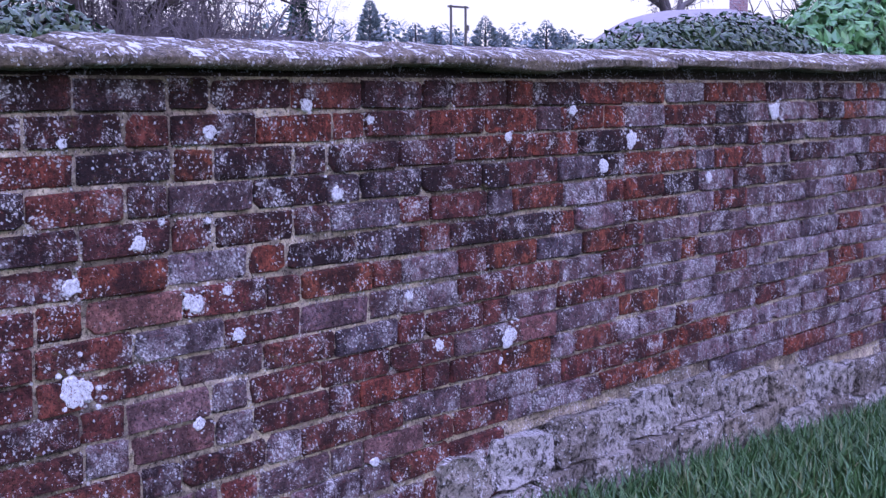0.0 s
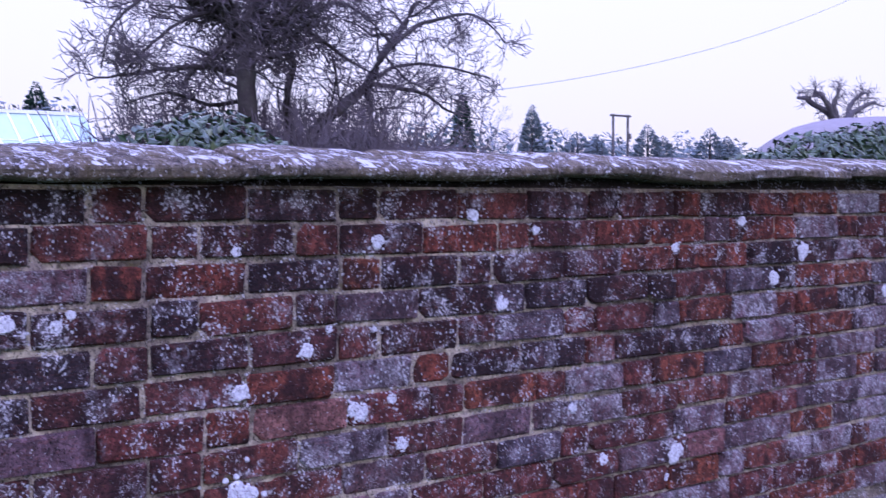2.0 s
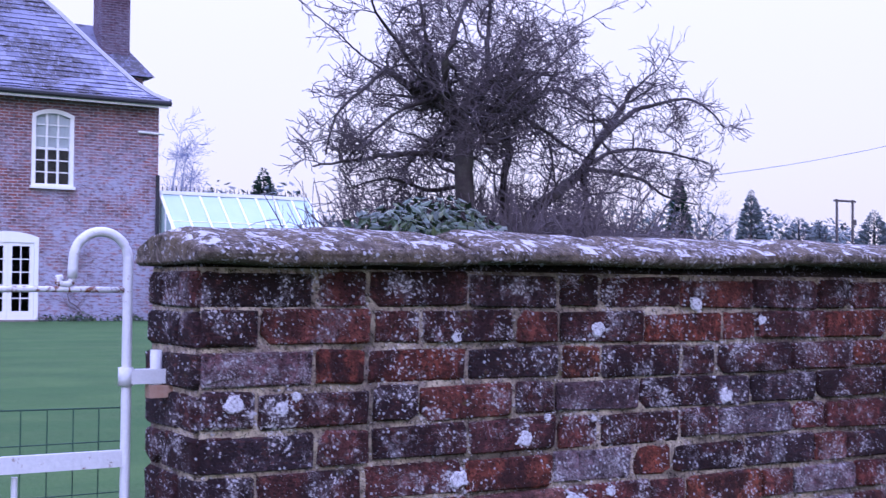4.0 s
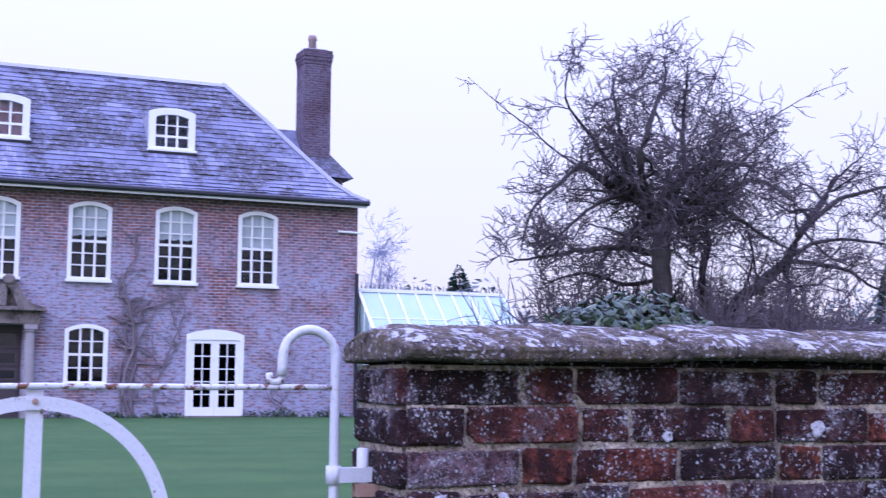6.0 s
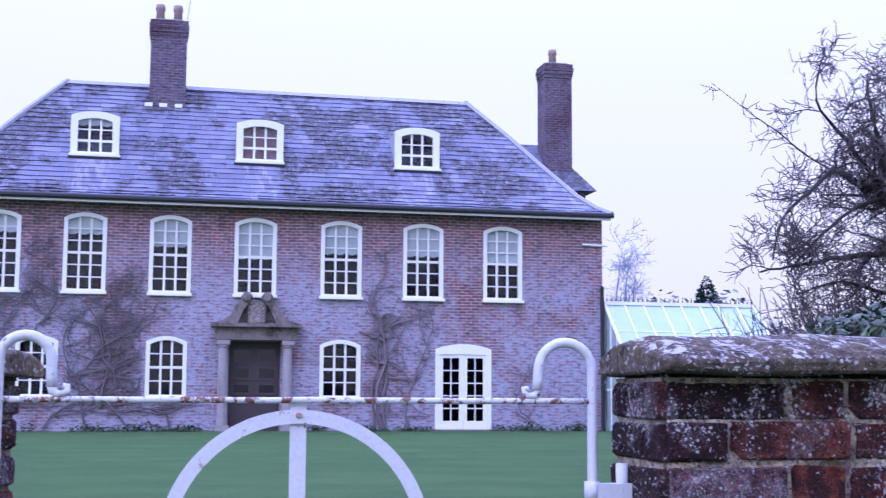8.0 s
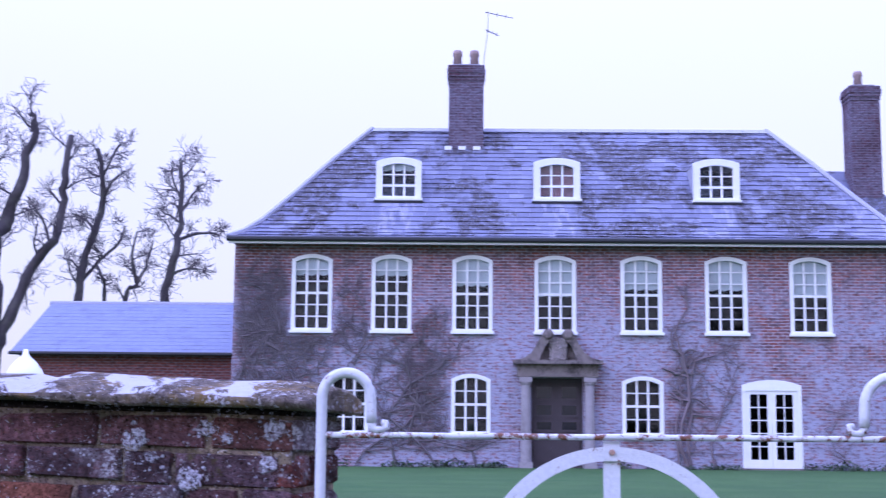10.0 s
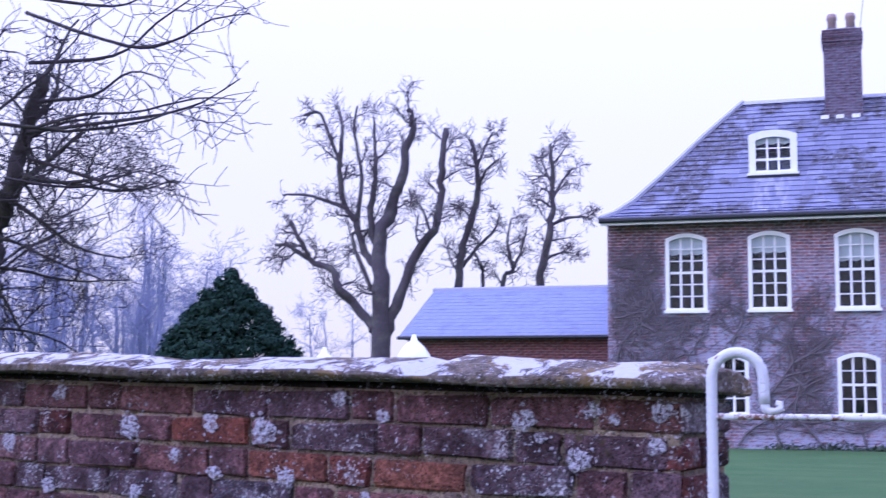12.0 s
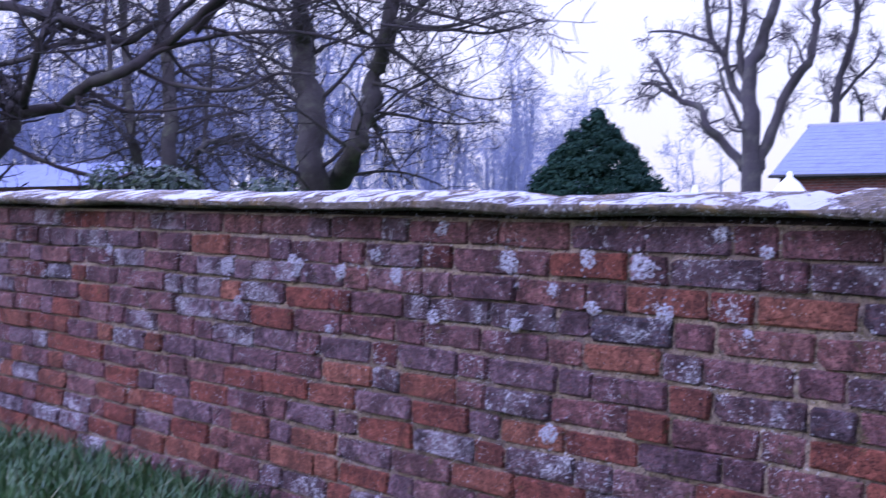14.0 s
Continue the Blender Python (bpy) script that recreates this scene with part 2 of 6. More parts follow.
M_LICHEN = crust_material("pale_lichen", (0.66, 0.65, 0.71), (0.40, 0.37, 0.42), 0.40)
M_LICHEN_L = crust_material("lilac_lichen", (0.54, 0.52, 0.60), (0.30, 0.26, 0.31), 0.46)


def iron_material(name, bare):
    n = Nodes(name)
    rust = n.ramp(n.noise(38, 6, 0.75), [(0.58 - bare, 0.0), (0.63 - bare, 1.0)])
    col = n.mix(n.noise(120, 4), (0.62, 0.62, 0.65), (0.46, 0.46, 0.49))
    col = n.mix(rust, col, n.mix(n.noise(90, 4), (0.20, 0.075, 0.03), (0.07, 0.03, 0.02)))
    n.bump(n.noise(85, 4, 0.7), 0.55, 0.004)
    return n.done(col, 0.6, spec=0.4)


M_IRON = iron_material("painted_iron", -0.04)
M_IRON_WORN = iron_material("flaking_iron", 0.08)
M_RUST = simple("rusty_iron", (0.30, 0.13, 0.06), (0.42, 0.33, 0.28), 70, 0.85, bump=0.5)


def house_brick(name, one, two, joint, bloom_amount, top):
    """Coursed brickwork seen from afar, with pale salts risen into it up to a height."""
    n = Nodes(name)
    b = n.t.nodes.new("ShaderNodeTexBrick")
    s = n.t.nodes.new("ShaderNodeSeparateXYZ")
    c = n.t.nodes.new("ShaderNodeCombineXYZ")
    n.link(n.pos(), s.inputs[0])
    n.link(n.math('ADD', s.outputs[0], s.outputs[1]), c.inputs[0])
    n.link(n.math('ADD', s.outputs[2], n.math('MULTIPLY', n.noise(0.6, 2), 0.06)), c.inputs[1])
    n.link(c.outputs[0], b.inputs["Vector"])
    b.offset = 0.5
    for key, v in (("Scale", 1.0), ("Mortar Size", 0.012), ("Mortar Smooth", 0.3), ("Bias", -0.1), ("Brick Width", 0.225), ("Row Height", 0.075)):
        b.inputs[key].default_value = v
    b.inputs["Color1"].default_value = (*one, 1)
    b.inputs["Color2"].default_value = (*two, 1)
    b.inputs["Mortar"].default_value = (*joint, 1)
    col = n.mix(n.ramp(n.noise(6.5, 5, 0.75, vec=n.pos((1, 1, 2.5))), [(0.46, 0.0), (0.60, 0.7)]), b.outputs["Color"], (0.045, 0.026, 0.030))
    bloom = n.noise(0.7, 6, 0.62)
    streak = n.noise(5.0, 6, 0.78, vec=n.pos((1, 1, 3.0)))
    rise = n.ramp(n.math('MULTIPLY', n.math('ADD', s.outputs[2], n.math('MULTIPLY', bloom, 2.0)), 0.1), [(top * 0.1, 1.0), (top * 0.1 + 0.13, 0.25)])
    fac = n.math('MULTIPLY', n.math('MULTIPLY', n.ramp(bloom, [(0.34, 0.15), (0.52, 1.0)]), n.ramp(streak, [(0.40, 0.12), (0.55, 0.95)])), n.math('MULTIPLY', rise, bloom_amount))
    col = n.mix(fac, col, (0.335, 0.335, 0.445))
    n.bump(b.outputs["Fac"], -0.4, 0.01)
    return n.done(col, 0.95, spec=0.15)


M_HOUSE = house_brick("old_house_brick", (0.25, 0.078, 0.056), (0.11, 0.046, 0.045), (0.38, 0.345, 0.38), 1.05, 4.7)
M_SHED = house_brick("plain_red_brick", (0.20, 0.062, 0.048), (0.12, 0.045, 0.04), (0.20, 0.15, 0.15), 0.15, 1.0)
M_COLUMN = simple("grey_stone", (0.36, 0.33, 0.35), (0.25, 0.225, 0.235), 6, 0.9, bump=0.4, stains=(0.12, 0.10, 0.10), amount=0.5)
M_STACK = house_brick("sooty_brick", (0.075, 0.031, 0.040), (0.045, 0.024, 0.032), (0.14, 0.115, 0.14), 0.3, 12.0)


def slate_material():
    """Slates with lichen and moss in patches; rain off the dormers has washed the courses below them clean."""
    n = Nodes("old_slate")
    base = n.ramp(n.each(), [(0.0, (0.130, 0.138, 0.215)), (0.35, (0.20, 0.212, 0.315)), (0.7, (0.16, 0.17, 0.26)), (1.0, (0.28, 0.295, 0.40))])
    col = n.mix(n.math('MULTIPLY', n.noise(18, 4), 0.6), base, (0.13, 0.12, 0.175))
    s = n.t.nodes.new("ShaderNodeSeparateXYZ")
    n.link(n.pos(), s.inputs[0])
    beat = n.math('COSINE', n.math('MULTIPLY', n.math('ADD', s.outputs[1], 1.53), math.tau / 4.0))
    washed = n.math('MULTIPLY', n.ramp(beat, [(0.62, 0.0), (0.85, 1.0)]), n.ramp(n.math('MULTIPLY', s.outputs[2], 0.1), [(0.69, 1.0), (0.71, 0.0)]))
    patch = n.math('ADD', n.noise(0.75, 5, 0.65), n.math('MULTIPLY', beat, -0.035))
    moss = n.math('MULTIPLY', n.ramp(patch, [(0.47, 0.12), (0.53, 1.0)]), n.ramp(n.noise(5.5, 7, 0.85, vec=n.pos((1, 1, 2))), [(0.43, 0.0), (0.50, 0.95)]))
    moss = n.math('MULTIPLY', moss, n.math('SUBTRACT', 1.0, washed))
    col = n.mix(moss, col, n.mix(n.noise(30, 3), (0.026, 0.022, 0.026), (0.060, 0.052, 0.055)))
    streak = n.ramp(n.noise(7, 5, 0.7, vec=n.pos((0.3, 1, 0.08))), [(0.50, 0.0), (0.62, 0.7)])
    col = n.mix(n.math('MULTIPLY', streak, washed), col, (0.34, 0.34, 0.42))
    n.bump(n.noise(25, 4, 0.7), 0.3, 0.01)
    return n.done(col, 0.62, spec=0.35)


M_SLATE = slate_material()
M_WHITE = simple("white_paint", (0.82, 0.82, 0.80), (0.72, 0.73, 0.72), 8, 0.5, spec=0.4)
M_BLIND = simple("white_linen_blind", (0.80, 0.80, 0.78), (0.70, 0.70, 0.70), 5, 0.9)
M_GUTTER = simple("black_iron_gutter", (0.02, 0.02, 0.024), (0.035, 0.035, 0.04), 12, 0.5)
M_LEAD = simple("grey_lead", (0.27, 0.27, 0.33), (0.38, 0.38, 0.44), 9, 0.7)
M_ASHLAR = simple("weathered_ashlar", (0.25, 0.215, 0.20), (0.12, 0.10, 0.095), 9, 0.9, bump=0.5, stains=(0.03, 0.026, 0.025), amount=0.95)
M_DOOR = simple("dark_oak", (0.085, 0.068, 0.073), (0.050, 0.040, 0.044), 6, 0.6)
# opaque pane, the dark interior behind the glass painted in as near-black
M_DARKPANE = simple("dark_pane", (0.006, 0.007, 0.011), (0.012, 0.013, 0.020), 3, 0.12, spec=0.5)
# near-black room surfaces: the dimness indoors is put into the colour
M_INSIDE = simple("dim_room_shade", (0.020, 0.018, 0.018), (0.012, 0.011, 0.011), 3, 0.9)
M_CLAY = simple("clay_pot", (0.34, 0.25, 0.21), (0.20, 0.15, 0.14), 12, 0.85)
M_CLOTH = simple("red_cloth", (0.45, 0.10, 0.12), (0.55, 0.45, 0.48), 7, 0.9)


def glass_material(name, tint, gloss):
    n = Nodes(name)
    n.t.nodes.remove(n.b)
    tr = n.t.nodes.new("ShaderNodeBsdfTransparent")
    gl = n.t.nodes.new("ShaderNodeBsdfGlossy")
    fr = n.t.nodes.new("ShaderNodeFresnel")
    mx = n.t.nodes.new("ShaderNodeMixShader")
    tr.inputs["Color"].default_value = (*tint, 1)
    gl.inputs["Roughness"].default_value = gloss
    fr.inputs["IOR"].default_value = 1.38
    n.link(fr.outputs[0], mx.inputs[0])
    n.link(tr.outputs[0], mx.inputs[1])
    n.link(gl.outputs[0], mx.inputs[2])
    n.link(mx.outputs[0], n.out.inputs["Surface"])
    return n.m


M_GLASS = glass_material("window_glass", (0.86, 0.90, 0.92), 0.02)


def greenhouse_glass():
    n = Nodes("whitened_glass")
    col = n.mix(n.noise(3, 5), (0.40, 0.53, 0.50), (0.50, 0.62, 0.59))
    n.b.inputs["Alpha"].default_value = 0.82
    return n.done(col, 0.25, spec=0.5)


M_GGLASS = greenhouse_glass()


def ground_material():
    n = Nodes("mown_grass")
    fine = n.noise(55, 5, 0.75, vec=n.pos((1, 1, 1)))
    col = n.ramp(fine, [(0.3, (0.036, 0.066, 0.022)), (0.55, (0.066, 0.118, 0.042)), (0.75, (0.105, 0.16, 0.065))])
    col = n.mix(n.ramp(n.noise(1.1, 5, 0.65), [(0.42, 0.0), (0.62, 0.5)]), col, (0.085, 0.145, 0.045))
    col = n.mix(n.ramp(n.noise(0.35, 4, 0.6, vec=n.pos((3.0, 0.5, 1))), [(0.45, 0.0), (0.6, 0.4)]), col, (0.040, 0.095, 0.030))
    n.bump(fine, 0.6, 0.02)
    return n.done(col, 0.95, spec=0.1)


M_GRASS = ground_material()


def leafy(name, stops, rough=0.5, spec=0.4):
    n = Nodes(name)
    return n.done(n.mix(n.math('MULTIPLY', n.noise(30, 3), 0.5), n.ramp(n.each(), stops), (0.02, 0.04, 0.015)), rough, spec=spec)


M_BLADE = leafy("grass_blade", [(0.0, (0.016, 0.050, 0.010)), (0.5, (0.036, 0.088, 0.016)), (0.85, (0.060, 0.12, 0.028)), (1.0, (0.15, 0.15, 0.06))])
M_IVY = leafy("ivy_leaf", [(0.0, (0.008, 0.020, 0.008)), (0.5, (0.020, 0.045, 0.015)), (0.85, (0.045, 0.075, 0.026)), (1.0, (0.11, 0.13, 0.05))], 0.35, 0.5)
M_LAUREL = leafy("laurel_leaf", [(0.0, (0.045, 0.13, 0.035)), (0.6, (0.08, 0.21, 0.05)), (1.0, (0.13, 0.27, 0.08))], 0.4, 0.5)
M_YEW = leafy("yew_needles", [(0.0, (0.008, 0.022, 0.018)), (0.6, (0.016, 0.038, 0.029)), (1.0, (0.032, 0.058, 0.040))], 0.9, 0.08)
M_BARK_OLIVE = simple("olive_grey_bark", (0.062, 0.052, 0.046), (0.020, 0.017, 0.016), 14, 0.95, bump=0.8, stains=(0.10, 0.10, 0.06), amount=0.6)
M_BARK = simple("grey_brown_bark", (0.055, 0.043, 0.042), (0.018, 0.014, 0.014), 11, 0.95, bump=0.8, stains=(0.075, 0.072, 0.052), amount=0.6)
M_BARK2 = simple("smooth_bark", (0.100, 0.086, 0.090), (0.048, 0.041, 0.045), 5, 0.95, bump=0.6, stains=(0.15, 0.15, 0.11), amount=0.6)
M_TWIG_DARK = simple("dark_twigs", (0.050, 0.040, 0.040), (0.022, 0.018, 0.018), 3, 0.9)
M_TWIG = simple("winter_twigs", (0.118, 0.095, 0.102), (0.055, 0.044, 0.048), 3, 0.9)
# twigs paled and blued: the haze of distance is put into the colour
M_HAZETWIG = simple("hazed_twigs", (0.25, 0.27, 0.40), (0.17, 0.18, 0.28), 1, 0.95)
M_DEAD = simple("dead_leaves", (0.22, 0.09, 0.045), (0.10, 0.055, 0.035), 25, 0.9)
M_THATCH = simple("grey_thatch", (0.25, 0.225, 0.235), (0.16, 0.14, 0.15), 3, 0.95, bump=0.6)
# grey-blue of far-off haze painted into the leaf colour
M_HAZEBUSH = leafy("hazed_foliage", [(0.0, (0.15, 0.18, 0.21)), (0.6, (0.19, 0.22, 0.245)), (1.0, (0.26, 0.265, 0.29))], 0.9, 0.1)
M_POLE = simple("tarred_pole", (0.10, 0.085, 0.08), (0.06, 0.05, 0.05), 4, 0.9)


# ---- mesh helpers ----
class Mesh:
    """Collects plain geometry for one mesh."""

    def __init__(self):
        self.v, self.f = [], []

    def add(self, verts, faces):
        k = len(self.v)
        self.v += [tuple(p) for p in verts]
        self.f += [tuple(i + k for i in q) for q in faces]
        return self

    def box(self, x0, x1, y0, y1, z0, z1):
        return self.add([(x, y, z) for x in (x0, x1) for y in (y0, y1) for z in (z0, z1)],
                        [(0, 1, 3, 2), (4, 6, 7, 5), (0, 4, 5, 1), (2, 3, 7, 6), (0, 2, 6, 4), (1, 5, 7, 3)])

    def tube(self, pts, radii, n=5, cap=True):
        P = [Vector(p) for p in pts]
        rings = []
        for i, p in enumerate(P):
            d = (P[min(i + 1, len(P) - 1)] - P[max(i - 1, 0)])
            d = d.normalized() if d.length > 1e-9 else Vector((0, 0, 1))
            a = d.cross(Vector((0.31, 0.17, 0.93) if abs(d.z) < 0.9 else (1, 0.2, 0.1))).normalized()
            b = d.cross(a)
            r = radii[i] if hasattr(radii, "__len__") else radii
            rings.append([p + (a * math.cos(math.tau * j / n) + b * math.sin(math.tau * j / n)) * r for j in range(n)])
        k = len(self.v)
        for ring in rings:
            self.v += [tuple(q) for q in ring]
        for i in range(len(P) - 1):
            for j in range(n):
                self.f.append((k + i * n + j, k + i * n + (j + 1) % n, k + (i + 1) * n + (j + 1) % n, k + (i + 1) * n + j))
        if cap:
            self.f.append(tuple(k + j for j in reversed(range(n))))
            self.f.append(tuple(k + (len(P) - 1) * n + j for j in range(n)))
        return self

    def strip(self, outer, inner, x0, x1, closed=True):
        """A frame between two outlines given as (y, z), from depth x0 (front) back to x1."""
        n = len(outer)
        k = len(self.v)
        for x in (x0, x1):
            self.v += [(x, y, z) for y, z in outer] + [(x, y, z) for y, z in inner]
        for i in range(n if closed else n - 1):
            j = (i + 1) % n
            self.f += [(k + i, k + j, k + n + j, k + n + i), (k + i + 2 * n, k + n + i + 2 * n, k + n + j + 2 * n, k + j + 2 * n),
                       (k + i, k + 2 * n + i, k + 2 * n + j, k + j), (k + n + i, k + n + j, k + 3 * n + j, k + 3 * n + i)]
        return self

    def prism(self, outline, x0, x1):
        """A solid with the outline (y, z), between depths x0 and x1."""
        n = len(outline)
        k = len(self.v)
        for x in (x0, x1):
            self.v += [(x, y, z) for y, z in outline]
        self.f += [tuple(k + i for i in range(n)), tuple(k + n + i for i in reversed(range(n)))]
        for i in range(n):
            j = (i + 1) % n
            self.f.append((k + i, k + n + i, k + n + j, k + j))
        return self

    def data(self, name, material, smooth=False):
        me = bpy.data.meshes.new(name)
        me.from_pydata(self.v, [], self.f)
        me.materials.append(material)
        bm = bmesh.new()
        bm.from_mesh(me)
        if len(bm.faces) < 4000:
            bmesh.ops.recalc_face_normals(bm, faces=bm.faces)
        if smooth:
            for q in bm.faces:
                q.smooth = True
        bm.to_mesh(me)
        bm.free()
        return me


def part(name, mesh, material, parent=None, label="", smooth=False, at=None):
    """Links a mesh as one object under a thing or a part."""
    ob = new(name, mesh.data(name, material, smooth) if isinstance(mesh, Mesh) else mesh)
    if parent is not None:
        ob.parent = parent
    if at is not None:
        ob.matrix_basis = at
    return tagged(ob, label)


def thing(name, label, category, at=None, group="", kind=""):
    ob = new(name)
    if at is not None:
        ob.matrix_basis = at
    return tagged(ob, label, category, group, kind)


def rnd(a, b):
    return random.uniform(a, b)


def arch(y0, y1, z0, z1, rise, n=7):
    """An outline with a segmental head, anticlockwise from the lower left."""
    pts = [(y0, z0), (y1, z0)]
    for i in range(n + 1):
        u = i / n
        pts.append((y1 + (y0 - y1) * u, z1 - rise + rise * (1 - (2 * u - 1) ** 2)))
    return pts


# ---- the ground ----
def ground_height(x, y):
    out = 0.10 - 0.072 * max(-9.0, min(9.0, y))
    inside = 0.30
    if x < -0.2:
        k = min(1.0, (-0.2 - x) / (1.2 if abs(y - 0.3) < 1.0 else 0.6))
        return out + (inside - out) * k * k * (3 - 2 * k)
    far = min(1.0, max(0.0, (x - 12) / 30))
    return out * (1 - far) + 0.2 * far


def axis(lo, hi, step, far):
    a = list(np.arange(lo, hi + 1e-6, step))
    for d in far:
        a = [lo - d] + a + [hi + d]
    return a


gx, gy = axis(-4, 4, 0.2, (3, 10, 20, 40, 90, 250, 700, 2000)), axis(-9, 9, 0.3, (3, 10, 25, 60, 150, 500, 1500))
ground = Mesh()
ground.v = [(x, y, ground_height(x, y) + (0.012 * noise.noise((x * 1.7, y * 1.7, 0)) if abs(x) < 4 else 0)) for x in gx for y in gy]
ground.f = [(i * len(gy) + j, (i + 1) * len(gy) + j, (i + 1) * len(gy) + j + 1, i * len(gy) + j + 1) for i in range(len(gx) - 1) for j in range(len(gy) - 1)]
tagged(part("ground", ground, M_GRASS), "mown green lawn and grass verge on gently sloping ground", "grass", kind="structure")


# ---- the garden wall: two runs with a gateway between ----
# Each run has its own frame: x along the wall, y into it, z up; the brick face is y = 0.
WALL_T = 0.27
RIGHT = Matrix(((0, -1, 0, 0.0), (1, 0, 0, 0.955), (0, 0, 1, 0), (0, 0, 0, 1)))
LEFT = Matrix.Translation((-0.45, -0.327, 0)) @ Matrix.Rotation(radians(90 - 14), 4, 'Z') @ Matrix.Rotation(radians(1.3), 4, 'Y')
RIGHT_TOP, LEFT_TOP = 1.232, 1.2225
ROW_R, ROW_L = 0.0785, 0.0735


COPING = [(-0.040, 0.0), (-0.066, 0.008), (-0.070, 0.040), (-0.045, 0.058), (0.05, 0.086), (0.135, 0.102), (0.22, 0.088), (0.295, 0.056), (0.312, 0.01), (0.30, 0.0)]


def wavy_coping(s0, s1, z, high, step=0.045):
    """One stretch of saddle-backed coping with a worn, uneven drip edge."""
    m = Mesh()
    n = max(3, int((s1 - s0) / step))
    prof = [(y, h * high) for y, h in COPING]
    for i in range(n + 1):
        s = s0 + (s1 - s0) * i / n
        end = 0.012 if i in (0, n) else 0.0
        for k, (y, h) in enumerate(prof):
            a = noise.noise((s * 2.3, k * 0.35, z)) * 0.011 + noise.noise((s * 9, k * 1.7, 3)) * 0.006
            low = 0.013 * noise.noise((s * 1.6, 7, z * 3)) if k in (0, 1, 9) else 0
            back = 0.28 * max(0.0, y) * max(0.0, 1 - (s + 0.04) / 0.1) if s < 0.06 and high > 0.8 else 0.0
            m.v.append((s + back + noise.noise((k, s * 3, 1)) * 0.004, y + a * 0.8 + (end if y < 0.1 else -end), z + h + a + low - end * (h > 0.03)))
    p = len(prof)
    for i in range(n):
        for k in range(p):
            j = (k + 1) % p
            m.f.append((i * p + k, i * p + j, (i + 1) * p + j, (i + 1) * p + k))
    m.f += [tuple(range(p)), tuple(n * p + k for k in reversed(range(p)))]
    return m


def brick_mesh(length, height, depth, seed):
    """A hand-made brick: a box with worn arrises and a slightly uneven face, its front at y = 0."""
    r = random.Random(seed)
    c = 0.004
    j = lambda a: r.uniform(-a, a)
    m = Mesh()
    L, Hh = length / 2, height / 2
    rim = []
    for sx, sz in ((-1, -1), (1, -1), (1, 1), (-1, 1)):
        cut = r.uniform(0.002, 0.006) + (r.uniform(0.004, 0.014) if r.random() < 0.2 else 0)
        one, two = (sx * L, sz * (Hh - cut)), (sx * (L - cut * r.uniform(1, 2)), sz * Hh)
        rim += [one, two] if sx * sz > 0 else [two, one]
    rim = [(x + j(0.0025), z + j(0.0025)) for x, z in rim]
    n = len(rim)
    m.v += [(x * (1 - c / L) + j(0.0015), j(0.0025), z * (1 - c / Hh) + j(0.002)) for x, z in rim]
    m.v.append((j(0.01), j(0.003) - 0.001, j(0.006)))
    m.v += [(x, c + 0.003, z) for x, z in rim]
    m.v += [(x, depth, z) for x, z in rim]
    for i in range(n):
        k = (i + 1) % n
        m.f += [(i, k, n), (n + 1 + i, n + 1 + k, k, i), (2 * n + 1 + i, 2 * n + 1 + k, n + 1 + k, n + 1 + i)]
    return m


def bricks_of(rows, row_h, top, s_from, s_to, phase, low):
    """The bricks of one run in Flemish bond: (row, centre along, centre up, is stretcher)."""
    r = random.Random(11)
    out = []
    for k in range(rows):
        s = s_from + 0.006 + phase(k)
        long = (k % 2 == 0)
        z = top - row_h * (k + 0.5)
        while s < s_to:
            ln = (0.232 if long else 0.108) * r.uniform(0.95, 1.05)
            ln = min(ln, s_to - s - 0.002)
            if ln > 0.03 and z - row_h / 2 > low(s):
                out.append((k, s + ln / 2, z + r.uniform(-0.003, 0.003) + 0.009 * noise.noise((s * 0.9, k * 0.25, row_h * 40)), ln))
            s += ln + r.uniform(0.007, 0.014)
            long = (r.random() < 0.42) if long else True
    return out


